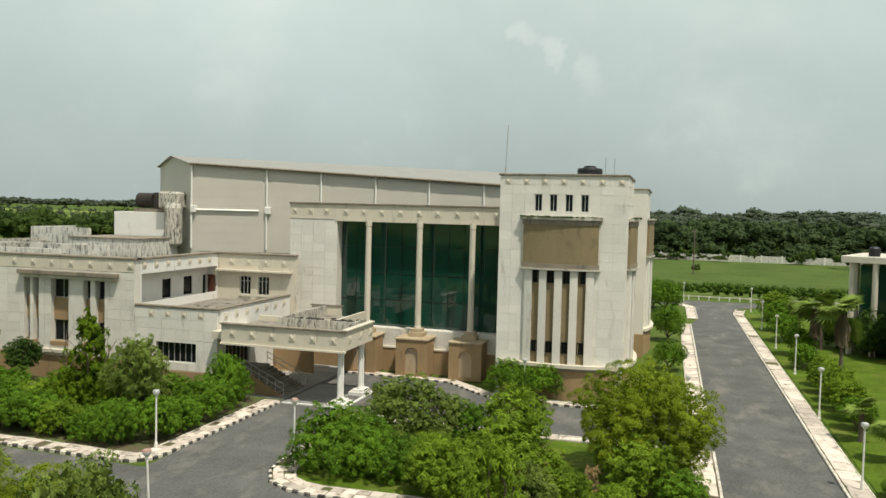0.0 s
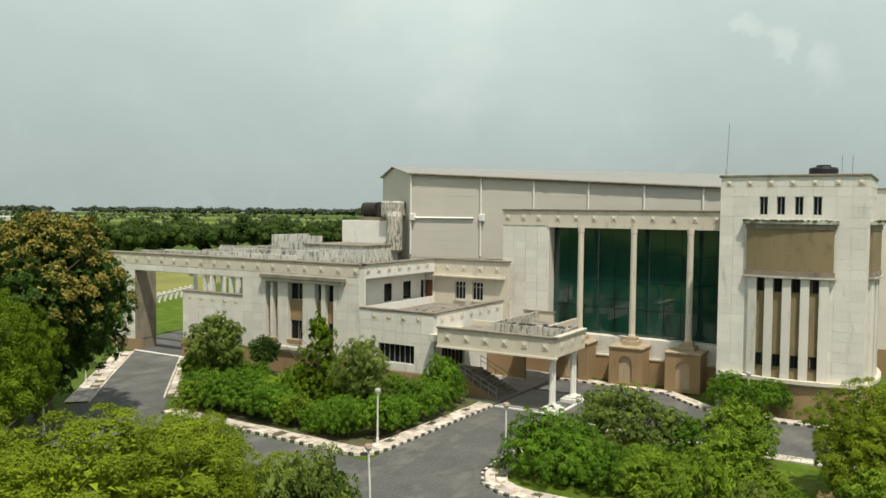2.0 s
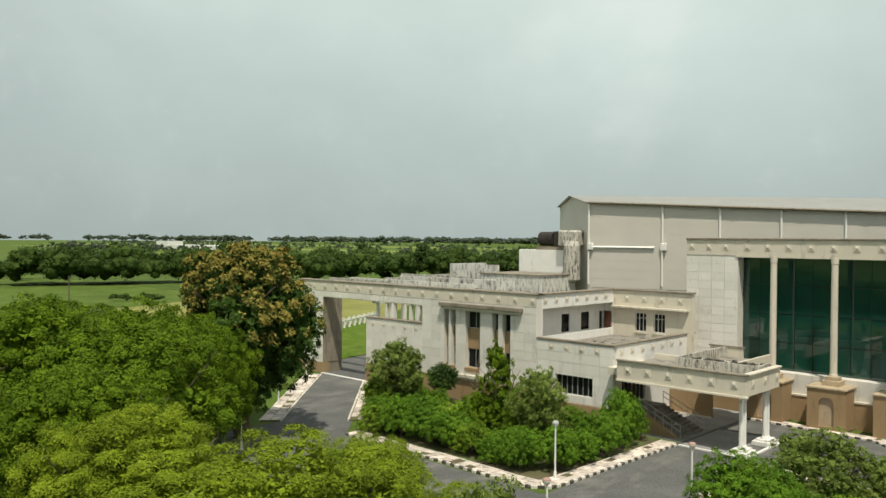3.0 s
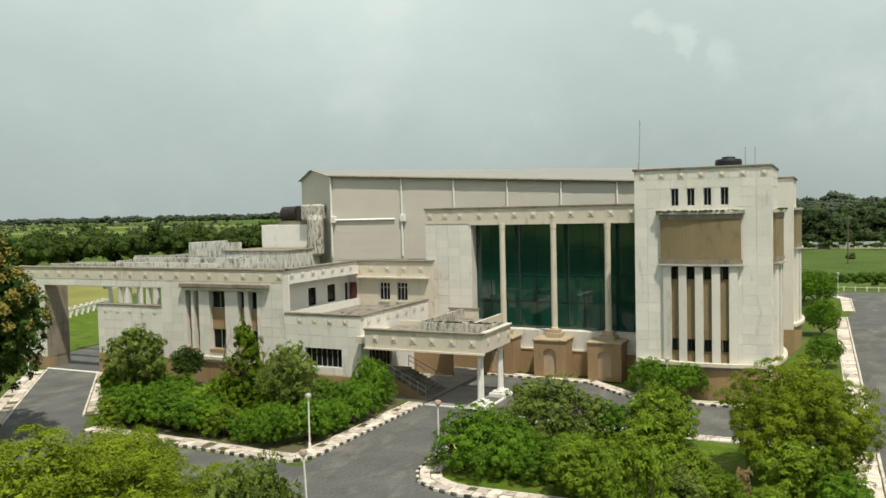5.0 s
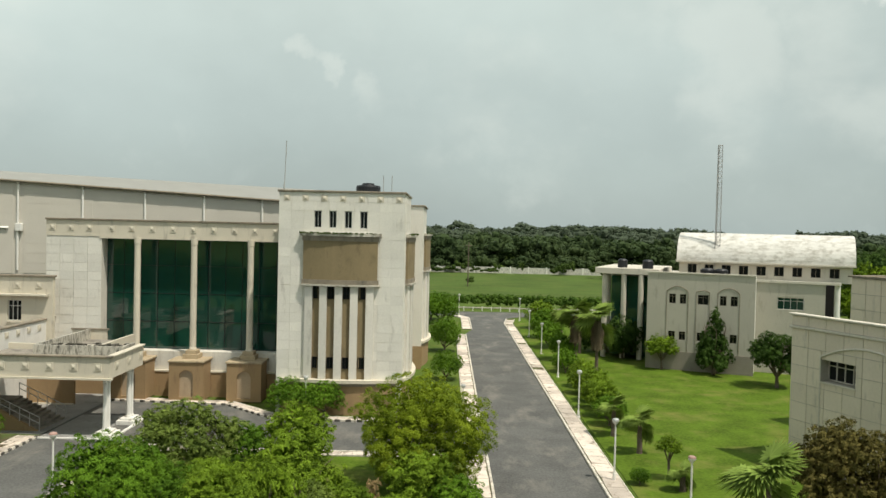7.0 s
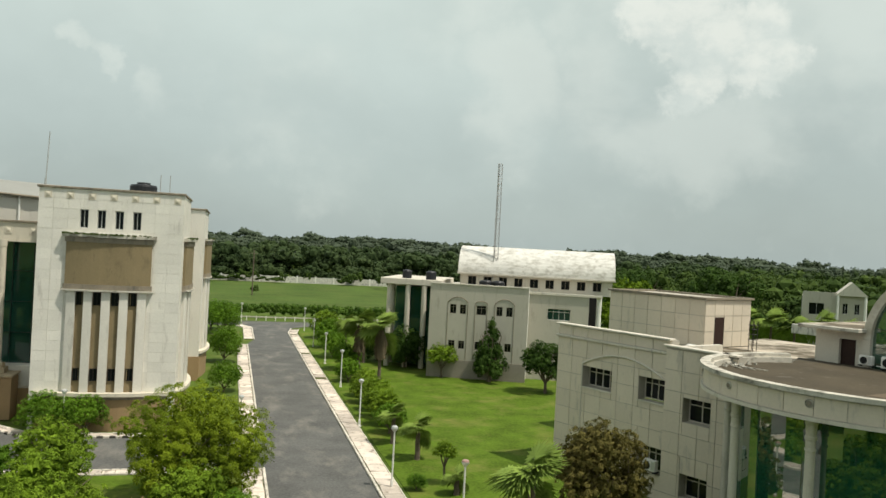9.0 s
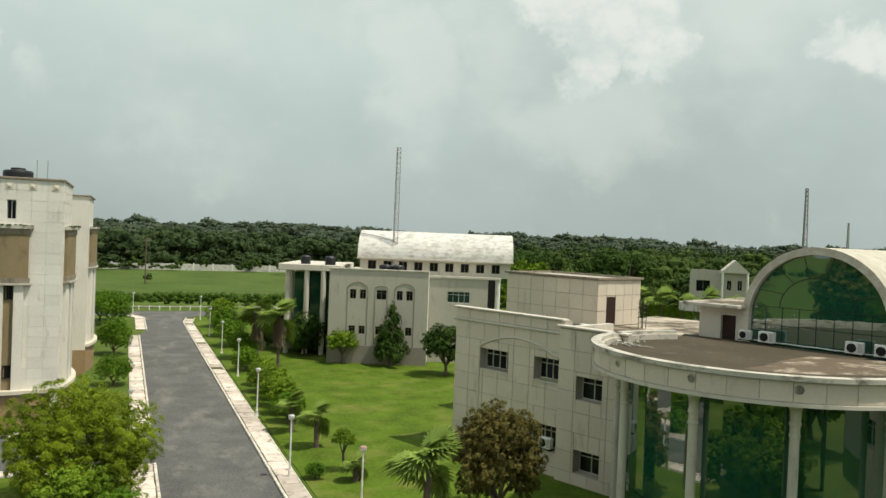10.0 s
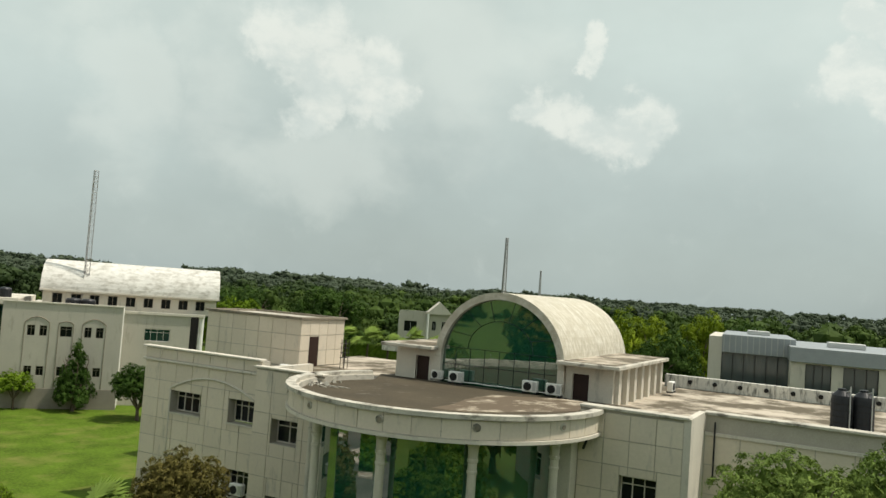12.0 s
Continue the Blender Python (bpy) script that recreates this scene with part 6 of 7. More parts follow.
def crown_points(n_lobes, total, seed, flat=1.0, low=-0.55, lobe=(0.30, 0.5), shape="round", tuft=0.06, sparse=0.0):
    """Points of a crown of about unit radius. Boughs make uneven lobes; on their outer sides sit small domed
    tufts of leaves, set apart from one another. Returns points, their outward ways, and points inside the lobes."""
    r = np.random.default_rng(seed)
    cs, rs = [], []
    while len(cs) < n_lobes:
        d = r.normal(size=3)
        d /= np.linalg.norm(d)
        if d[2] < low:
            continue
        rad = r.uniform(*lobe)
        c = d * (1 - rad) * r.uniform(0.78, 1.08)
        if shape == "cone":
            h, ang = r.uniform(-0.93, 0.92) if len(cs) > n_lobes // 3 else r.uniform(-0.93, -0.1), r.uniform(0, 6.28)
            rr = 0.8 * (1.0 - h) / 1.95 * r.uniform(0.5, 1.1)
            c = np.array([rr * math.cos(ang), rr * math.sin(ang), h])
            rad *= 0.4 + 0.8 * (1.0 - h) / 1.95
        cs.append(c)
        rs.append(rad)
    cs, rs = np.array(cs), np.array(rs)
    n_cand = int(40.0 / (tuft * tuft))
    pick = r.choice(n_lobes, n_cand, p=rs ** 2 / np.sum(rs ** 2))
    e = r.normal(size=(n_cand, 3))
    e /= np.linalg.norm(e, axis=1)[:, None]
    q = cs[pick] + e * (rs[pick] * r.uniform(0.82, 1.12, n_cand))[:, None]
    gap = np.min(np.linalg.norm(q[:, None, :] - cs[None], axis=2) / rs[None], axis=1)
    ok = (gap > 0.8) & (r.random(n_cand) > sparse) & (q[:, 2] > -0.98)
    q, e = q[ok], e[ok]
    ways = []
    cell = {}
    step = 1.55 * tuft
    for p, w in zip(q, e):
        key = tuple((p // step).astype(int))
        near = False
        for dx in (-1, 0, 1):
            for dy in (-1, 0, 1):
                for dz in (-1, 0, 1):
                    for o in cell.get((key[0] + dx, key[1] + dy, key[2] + dz), ()):
                        if (p[0] - o[0]) ** 2 + (p[1] - o[1]) ** 2 + (p[2] - o[2]) ** 2 < step * step:
                            near = True
        if not near:
            cell.setdefault(key, []).append(p)
            ways.append((p, w))
    tc, tw = np.array([p for p, w in ways]), np.array([w for p, w in ways])
    k = len(tc)
    per = max(4, int(total / k))
    tw = 0.7 * tw + np.array([0, 0, 0.55])
    tw /= np.linalg.norm(tw, axis=1)[:, None]
    f = r.normal(size=(k, per, 3)) + 1.6 * tw[:, None, :]
    f /= np.linalg.norm(f, axis=2)[:, :, None]
    tr = tuft * r.uniform(0.7, 1.45, (k, 1, 1)) * (1 + 0.1 * r.normal(size=(k, per, 1)))
    p = (tc[:, None, :] + f * tr * r.uniform(0.65, 1.0, (k, per, 1))).reshape(-1, 3)
    o = (0.75 * f + 0.25 * tw[:, None, :]).reshape(-1, 3)
    g = r.normal(size=(int(total * 0.11), 3))
    g /= np.linalg.norm(g, axis=1)[:, None]
    pick = r.choice(n_lobes, len(g), p=rs ** 2 / np.sum(rs ** 2))
    i = cs[pick] + g * (rs[pick] * 0.74)[:, None]
    p[:, 2] *= flat
    i[:, 2] *= flat
    return p, o, i


_crown = {}


def crown_mesh(kind, var, mat, n_lobes, total, size, slim, flat, low, lobe, tuft=0.07, shape="round", sparse=0.0):
    key = (kind, var)
    if key not in _crown:
        p, o, inner = crown_points(n_lobes, total, 100 + 17 * var + len(kind), flat, low, lobe, shape, tuft, sparse)
        ls = [leaves(p, size, 0.25, o, slim, 0.45)]
        if sparse < 0.4:
            ls.append(leaves(inner, size * 2.6, 0.0, None, 0.6, 1.0))
        _crown[key] = leaf_mesh("crown", np.concatenate(ls), mat)
    return _crown[key]


KINDS = {
    # material, lobes, leaves, leaf length, slimness, flatness, lowest direction, lobe radii, tuft, shape, sparseness
    "neem": (L_NEEM, 42, 105000, 0.0112, 0.42, 0.85, -0.7, (0.22, 0.40), 0.115),
    "ball": (L_NEEM, 30, 95000, 0.0115, 0.42, 0.9, -0.85, (0.27, 0.42), 0.095),
    "broad": (L_GREEN, 36, 66000, 0.0145, 0.48, 0.85, -0.7, (0.24, 0.40), 0.105),
    "screen": (L_GREEN, 30, 9000, 0.045, 0.45, 0.85, -0.7, (0.22, 0.38), 0.1),
    "dark": (L_DARK, 34, 15000, 0.031, 0.45, 0.95, -0.8, (0.22, 0.38), 0.12),
    "cone": (L_DARK, 60, 15000, 0.030, 0.45, 1.0, -0.95, (0.15, 0.26), 0.1, "cone"),
    "spire": (L_GREEN, 60, 15000, 0.034, 0.38, 1.0, -0.95, (0.15, 0.28), 0.11, "cone", 0.12),
    "grey": (L_GREY, 48, 15000, 0.030, 0.38, 0.95, -0.9, (0.15, 0.34), 0.12, "round", 0.3),
    "leafy": (L_LEAFY, 44, 45000, 0.019, 0.42, 0.9, -0.8, (0.2, 0.36), 0.1),
    "yellow": (L_DARK, 46, 46000, 0.021, 0.45, 1.0, -0.8, (0.2, 0.36), 0.095),
    "bronze": (L_BROWN, 44, 22000, 0.027, 0.5, 0.95, -0.8, (0.2, 0.34), 0.09),
    "dry": (L_DRY, 20, 900, 0.12, 0.35, 0.95, -0.8, (0.2, 0.36), 0.16, "round", 0.45),
    "shrub": (L_SHRUB, 26, 9500, 0.034, 0.42, 0.95, -0.4, (0.28, 0.44), 0.15),
    "bush": (L_SHRUB, 24, 26000, 0.019, 0.45, 0.95, -0.4, (0.3, 0.44), 0.11),
    "weep": (L_GREY, 34, 17000, 0.027, 0.36, 0.9, -0.7, (0.16, 0.32), 0.11, "round", 0.2),
    "amber": (L_NEEM, 28, 9500, 0.035, 0.36, 0.95, -0.5, (0.2, 0.38), 0.14, "round", 0.2),
    "light": (L_LIGHT, 28, 9500, 0.035, 0.36, 0.95, -0.5, (0.2, 0.38), 0.14, "round", 0.2),
}


def limb(bm, p, q, r0, r1, n=7):
    p, q = Vector(p), Vector(q)
    m = (q - p).to_track_quat("Z", "Y").to_matrix()
    a = [bm.verts.new(p + m @ Vector((r0 * math.cos(2 * math.pi * i / n), r0 * math.sin(2 * math.pi * i / n), 0))) for i in range(n)]
    b = [bm.verts.new(q + m @ Vector((r1 * math.cos(2 * math.pi * i / n), r1 * math.sin(2 * math.pi * i / n), 0))) for i in range(n)]
    for i in range(n):
        bm.faces.new((a[i], a[(i + 1) % n], b[(i + 1) % n], b[i]))
    bm.faces.new(b)


def tree(kind, x, y, top, r, base=None, label="", name="tree", var=None, group="", half=None):
    """A tree or shrub: trunk with limbs, and a crown from base to top, r wide each way."""
    mat, *spec = KINDS[kind]
    base = top * 0.35 if base is None else base
    cz, hz = (top + base) / 2, (top - base) / 2
    var = rng.randrange(3) if var is None else var
    t = thing(name, label, "tree" if name == "tree" else "shrub", group, pose(x, y, 0.0))
    bm = bmesh.new()
    tr = max(0.04, 0.035 * top)
    lean = Vector((rng.uniform(-0.08, 0.08) * r, rng.uniform(-0.08, 0.08) * r, 0))
    fork = Vector((0, 0, max(base * 0.8, 0.12 * top))) + lean
    limb(bm, (0, 0, 0), fork, tr, tr * 0.75, 9)
    for i in range(6 if name == "tree" else 4):
        a = 2 * math.pi * (i + rng.random() * 0.6) / (6 if name == "tree" else 4)
        q = Vector((0.5 * r * math.cos(a), 0.5 * r * math.sin(a), cz + rng.uniform(-0.2, 0.4) * hz))
        mid = (fork + q) / 2 + Vector((0, 0, -0.1 * hz))
        limb(bm, fork, mid, tr * 0.55, tr * 0.4)
        limb(bm, mid, q, tr * 0.4, tr * 0.15)
        for k in range(2):
            e = q + Vector((rng.uniform(-0.35, 0.35) * r, rng.uniform(-0.35, 0.35) * r, rng.uniform(0.1, 0.5) * hz))
            limb(bm, q, e, tr * 0.15, tr * 0.05, 5)
    part("trunk", bm, BARK, t)
    cr = new("crown", crown_mesh(kind, var, mat, *spec))
    cr.parent = t
    cr.location = (lean.x, lean.y, cz)
    cr.scale = (r, r * rng.uniform(0.92, 1.08), hz / spec[4])
    cr.rotation_euler = (0, 0, rng.uniform(0, 6.28))
    return t


def split(quads):
    """Four-cornered leaves as pairs of triangles."""
    q = np.array(quads)
    return np.concatenate([q[:, [0, 1, 2]], q[:, [0, 2, 3]]])


def palm(x, y, top, r, skirt=False, label="", fronds=36):
    """A fan palm: ringed trunk, fronds on stalks with narrow fingers, a skirt of dead leaves on old ones."""
    t = thing("palm_tree", label, "palm tree", "", pose(x, y, 0))
    hub = top - 0.7 * r
    bm = bmesh.new()
    for i in range(8):
        limb(bm, (0.02 * math.sin(i), 0, hub * i / 8), (0.02 * math.sin(i + 1), 0, hub * (i + 1) / 8), 0.2 - 0.008 * i, 0.17 - 0.008 * i, 9)
    part("trunk", bm, BARK, t)
    quads = []
    for f in range(fronds):
        az = 2.4 * f + rng.uniform(-0.2, 0.2)
        el = math.radians(84 - 128 * ((f * 0.618) % 1.0) + rng.uniform(-8, 8))
        d = np.array([math.cos(az) * math.cos(el), math.sin(az) * math.cos(el), math.sin(el)])
        hubp = np.array([0, 0, hub])
        tip = hubp + d * r * rng.uniform(0.42, 0.55)
        side = np.array([-math.sin(az), math.cos(az), 0.0])
        tw, e2 = rng.uniform(-0.45, 0.45), el - math.radians(rng.uniform(30, 55))
        d2 = np.array([math.cos(az) * math.cos(e2), math.sin(az) * math.cos(e2), math.sin(e2)])
        nrm = np.cross(side, d2)
        side = side * math.cos(tw) + nrm * math.sin(tw)
        nrm = np.cross(side, d2)
        quads.append(np.array([hubp - side * 0.025, tip - side * 0.02, tip + side * 0.02, hubp + side * 0.025]))
        for k in range(17):
            a = math.radians(-125 + 250 * k / 16)
            e = d2 * math.cos(a) + side * math.sin(a) + 0.1 * nrm
            L = r * 0.52 * (0.72 + 0.28 * math.cos(a)) * rng.uniform(0.88, 1.08)
            w = np.cross(e, nrm)
            w /= np.linalg.norm(w) + 1e-9
            mid = tip + e * L * 0.5
            end = tip + e * L + np.array([0, 0, -0.16 * L]) - 0.1 * L * nrm
            quads.append(np.array([tip, mid + w * 0.042 * r, end, mid - w * 0.042 * r]))
    cr = new("crown", leaf_mesh("crown", split(quads), L_PALM))
    cr.parent = t
    if skirt:
        q = []
        for k in range(620):
            a, z = rng.uniform(0, 6.28), hub - rng.uniform(0, 0.42) * hub
            rr = 0.25 + 0.6 * rng.random() * (1 - 0.5 * (hub - z) / hub)
            p = np.array([0.2 * math.cos(a), 0.2 * math.sin(a), z + 0.35])
            e = np.array([rr * math.cos(a), rr * math.sin(a), z - 0.75])
            s = np.array([-math.sin(a), math.cos(a), 0]) * 0.1
            q.append(np.array([p - s, e - s * 0.4, e + s * 0.4, p + s]))
        sk = new("dead_leaves", leaf_mesh("dead_leaves", split(q), DEAD))
        sk.parent = t
        tagged(sk, "skirt of dry brown leaves")
    return t


# foreground and left-hand trees
tree("neem", -19.8, 14.8, 7.95, 4.6, 2.6, "broad neem tree with bright yellow-green leaves")
tree("neem", -14.8, 17.6, 6.7, 2.2, 2.2, "small neem tree with bright yellow-green leaves")
tree("neem", -25.5, 12.5, 8.0, 3.8, 2.4, "neem tree with bright green leaves")
tree("neem", -21.2, 20.0, 6.9, 2.6, 1.8, "neem tree with bright yellow-green leaves beside the drive")
tree("grey", -13.4, 17.0, 7.5, 1.7, 2.5, "thin grey-green tree with sparse leaves")
tree("broad", -38.0, 18.6, 10.2, 5.6, 2.0, "large spreading tree with dense green leaves", var=0)
tree("broad", -44.5, 16.5, 10.6, 6.0, 2.4, "large spreading tree with dense green leaves", var=1)
tree("broad", -43.2, 22.4, 10.3, 4.2, 1.2, "large green tree beside the drive", var=2)
tree("broad", -33.0, 14.0, 8.6, 4.2, 2.2, "green tree among larger ones", var=1)
tree("broad", -52.0, 21.0, 9.8, 5.5, 2.0, "large green tree at the edge of the grounds", var=0)
tree("broad", -57.0, 14.0, 9.5, 5.5, 2.0, "large green tree at the edge of the grounds", var=2)
yt = tree("yellow", -47.6, 31.4, 13.3, 5.2, 2.2, "tall dark tree crowned with cream-yellow flower heads", var=0)
p, o, inner = crown_points(46, 46000, 100 + len("yellow"), 1.0, -0.8, (0.2, 0.36), "round", 0.095)
patch = np.sin(5.1 * p[:, 0] + 1.0) + np.sin(4.3 * p[:, 1] + 2.0 * p[:, 2]) + 3.2 * p[:, 2] + 0.8 * nr.normal(size=len(p))
fl = o[:, 2] > -0.1
fl &= patch > 1.0
bloom = new("blossom", leaf_mesh("blossom", leaves(p[fl] * 1.02, 0.022, 0.4, o[fl], 0.7), L_BLOOM))
bloom.parent = yt
bloom.matrix_basis = [c for c in yt.children if c.name.startswith("crown")][0].matrix_basis
tagged(bloom, "cream-yellow flower heads")
tree("broad", -44.8, 27.2, 9.0, 3.2, 0.8, "bright green tree in front of a flowering one", var=2)
tree("dark", -48.0, 31.0, 8.0, 3.0, 0.8, "dark green tree below a flowering one")
tree("dark", -56.0, 35.0, 5.0, 2.0, 0.4, "dark green shrubby tree beside the drive")
tree("neem", -30.0, 5.5, 8.0, 4.2, 2.0, "neem tree with bright green leaves")
# shrub bed
tree("grey", -46.0, 44.2, 5.9, 2.5, 1.0, "ragged grey-green tree in the shrub bed")
tree("dark", -45.8, 49.6, 3.5, 1.4, 1.0, "small round dark-leaved tree against the plinth")
tree("spire", -35.4, 43.8, 7.2, 2.7, 0.0, "narrow upright shrub with bright leaves", "tree")
tree("grey", -30.8, 42.9, 5.6, 2.1, 0.6, "ragged grey-green tree in the shrub bed")
for x, y, top, r in ((-42.6, 39.4, 2.2, 1.9), (-40.2, 39.3, 2.5, 1.7), (-38.0, 39.6, 2.3, 1.7), (-35.8, 39.2, 2.5, 1.7), (-33.6, 39.4, 2.3, 1.6), (-31.4, 39.0, 2.4, 1.5), (-29.3, 38.9, 2.4, 1.5), (-27.6, 40.2, 2.9, 1.6), (-27.6, 42.6, 3.2, 1.6), (-27.5, 45.2, 3.4, 1.7), (-27.8, 48.0, 3.3, 1.8), (-28.6, 50.2, 2.8, 1.6), (-44.8, 41.6, 2.4, 1.8), (-47.3, 43.8, 2.6, 1.8), (-50.2, 46.6, 2.4, 1.8), (-52.8, 49.0, 2.2, 1.6), (-38.5, 42.6, 2.6, 1.8), (-42.0, 43.0, 2.5, 1.9), (-34.0, 46.0, 2.2, 1.7), (-40.2, 46.6, 1.9, 1.6), (-36.6, 41.2, 2.3, 1.7), (-33.4, 41.4, 2.3, 1.7), (-30.6, 40.8, 2.5, 1.6), (-30.2, 44.6, 2.4, 1.7), (-31.6, 47.4, 2.3, 1.7), (-36.9, 45.4, 2.1, 1.6), (-43.8, 46.0, 2.2, 1.7), (-47.0, 47.2, 2.1, 1.6), (-41.0, 41.2, 2.3, 1.7)):
    tree(rng.choice(("shrub", "shrub", "shrub", "light")), x, y, top * rng.uniform(0.5, 1.2), r * rng.uniform(0.75, 1.05), -0.3, "dense bright green shrub in the planted bed", "shrub", group="bed shrubs")
# island
tree("bush", -15.9, 39.3, 3.5, 2.9, -1.3, "large rounded bright green shrub on the island", "shrub", var=0)
tree("bush", -12.7, 38.9, 2.3, 2.0, -0.8, "rounded bright green shrub on the island", "shrub", var=1)
tree("weep", -13.3, 44.6, 4.3, 2.9, 0.1, "weeping grey-green tree on the island", var=1)
tree("light", -7.6, 46.9, 3.6, 2.1, 0.0, "loose yellow-green shrub at the back of the island", "shrub")
tree("shrub", -10.4, 46.4, 2.4, 1.5, 0.0, "low green shrub at the back of the island", "shrub")
tree("light", -6.1, 39.8, 3.8, 2.1, 0.0, "feathery yellow-green shrub on the island", "shrub")
tree("ball", 0.2, 43.0, 6.3, 3.85, 0.1, "round-headed neem tree beside the road", var=1)
tree("light", -0.2, 39.4, 3.1, 1.9, 0.0, "feathery green shrub below the neem tree", "shrub")
tree("shrub", 1.6, 38.6, 2.2, 1.3, 0.0, "low green shrub at the road's edge", "shrub")
tree("light", -9.4, 36.8, 2.8, 1.8, -0.3, "thin straggling shrub at the island's edge", "shrub")
tree("light", -10.4, 38.6, 2.6, 1.4, 0.0, "loose yellow-green shrub on the island", "shrub")
tree("light", -7.6, 35.6, 2.6, 1.6, 0.0, "yellowing straggly shrub at the island's edge", "shrub")
tree("grey", -5.2, 36.2, 2.4, 1.5, 0.0, "grey-green shrub at the island's edge", "shrub")
tree("light", -3.4, 37.0, 2.0, 1.2, 0.0, "low yellow-green shrub on the island", "shrub")
tree("light", -1.2, 36.4, 1.8, 1.1, 0.0, "low yellow-green shrub on the island", "shrub")
tree("dry", -2.4, 38.2, 2.0, 0.42, 0.5, "small shrub with reddish dry leaves", "shrub")
for x, y, top, r in ((-16.6, 42.6, 2.2, 1.8), (-11.3, 41.4, 1.8, 1.5), (-8.6, 42.6, 1.9, 1.5), (-9.2, 39.8, 1.7, 1.3)):
    tree(rng.choice(("shrub", "light")), x, y, top, r, -0.2, "green shrub in the thick of the island planting", "shrub", group="island shrubs")
tree("light", -5.2, 29.5, 5.2, 1.3, 1.2, "thin young tree with yellow-green leaves")
# foot of the auditorium
tree("bush", -10.4, 58.9, 2.9, 1.7, 0.05, "rounded green shrub at the foot of the tower", "shrub")
tree("bush", -7.9, 58.8, 2.75, 1.6, 0.05, "rounded green shrub at the foot of the tower", "shrub")
for x, y, top, r in ((1.0, 74.3, 2.8, 1.6), (0.9, 91.6, 4.0, 2.0), (0.3, 119, 4.8, 2.6), (-1.5, 124, 4.6, 2.6)):
    tree("bush", x, y, top, r, 0.05, "clipped rounded green shrub along the verge", "shrub", group="verge shrubs")
# right-hand verge and lawn
for x, y, top, r in ((12.9, 58.2, 2.2, 1.2), (13.2, 60.8, 2.8, 1.4), (12.9, 63.5, 2.4, 1.3), (13.3, 66.5, 2.7, 1.4), (12.8, 69.5, 2.3, 1.2), (13.4, 72.5, 2.5, 1.4), (13.0, 80, 2.4, 1.4), (13.6, 88, 2.8, 1.6), (13.4, 97, 3.2, 1.8), (14.2, 106, 3.8, 2.2), (14.5, 116, 4.0, 2.4)):
    tree(rng.choice(("shrub", "light")), x, y, top, r, 0.05, "loose green shrub between road and lawn", "shrub", group="lawn shrubs")
tree("shrub", 11.9, 44.6, 1.0, 0.6, 0.05, "small low shrub beside the paving", "shrub")
palm(15.0, 87.0, 6.8, 2.9, True, "tall fan palm with a skirt of dead leaves")
palm(16.3, 81.5, 7.0, 3.0, True, "tall fan palm with a thick skirt of dead leaves")
palm(13.4, 51.0, 3.0, 1.6, False, "young fan palm on the lawn")
palm(12.6, 55.2, 2.9, 1.5, False, "young fan palm beside the road")
palm(14.0, 43.6, 1.6, 1.1, False, "small young palm on the lawn")
palm(16.5, 93, 5.0, 1.8, False, "fan palm beyond the lawn")
palm(15.2, 99, 5.2, 1.8, False, "fan palm beyond the lawn")
palm(12.9, 29.6, 6.3, 2.0, False, "large fan palm with bright split leaves", 44)
tree("light", 13.8, 45.6, 2.6, 0.75, 1.3, "thin sapling on the lawn")
tree("dark", 20.8, 90.0, 4.9, 2.6, 0.3, "dense dark green tree beside the entrance")
tree("dark", 18.6, 95.5, 4.6, 2.4, 0.3, "dense dark green tree beside the entrance")
tree("light", 23.4, 83.2, 3.6, 1.7, 1.2, "small pale green tree on the lawn")
tree("cone", 28.0, 80.9, 6.6, 2.3, 0.9, "conical dark green tree on the lawn", var=2)
tree("dark", 31.8, 74.5, 5.3, 2.5, 1.3, "rounded dark green tree on the lawn", var=0)
tree("bronze", 19.2, 36.1, 5.85, 2.5, 0.5, "round tree with bronze-brown leaves against the wall")
tree("leafy", 26.2, 10.8, 10.0, 3.2, 4.0, "leafy green tree in front of the roof")
tree("leafy", 29.5, 9.0, 10.2, 3.0, 4.0, "leafy yellow-green tree in front of the roof")

for x, y, top, r in ((12.5, 8.0, 5.6, 2.6), (16.5, 5.0, 5.8, 2.8), (17.2, 11.0, 5.6, 2.7), (21.5, 8.0, 5.8, 2.6), (13.2, 14.0, 5.4, 2.5), (18.8, 16.2, 5.3, 2.5), (22.8, 13.4, 5.5, 2.4), (13.6, 20.0, 4.8, 2.3), (17.4, 21.2, 4.6, 2.2), (21.6, 19.8, 4.7, 2.0), (15.0, 25.0, 4.0, 1.9), (25.2, 4.6, 5.8, 2.6)):
    tree("screen", x, y, top, r, 0.8, "green garden tree mirrored in the glass front", group="garden trees")

# trees behind the flat roofs
for kind, x, y, top, r, label in (("amber", 82.2, 55.2, 13.0, 4.3, "tall tree with yellowing leaves behind the roofs"), ("amber", 91.2, 52.1, 13.3, 3.8, "tall tree with yellowing leaves behind the roofs"), ("dark", 79.0, 49.0, 11.4, 4.5, "dark green tree behind the roofs"), ("dark", 86.6, 62.3, 11.6, 5.0, "dark green tree behind the roofs"), ("dark", 119.6, 62.9, 12.3, 6.2, "large dark tree beyond the roofs"), ("dark", 74.0, 108.0, 13.2, 6.4, "large dark tree beyond the lawn"), ("dark", 65.0, 119.0, 12.4, 5.6, "large dark tree beyond the lawn"), ("screen", 56.0, 104.0, 11.0, 4.6, "green tree beyond the lawn"), ("dark", 100.4, 54.5, 10.4, 5.2, "dark green tree behind the roofs")):
    tree(kind, x, y, top, r, 1.5, label)

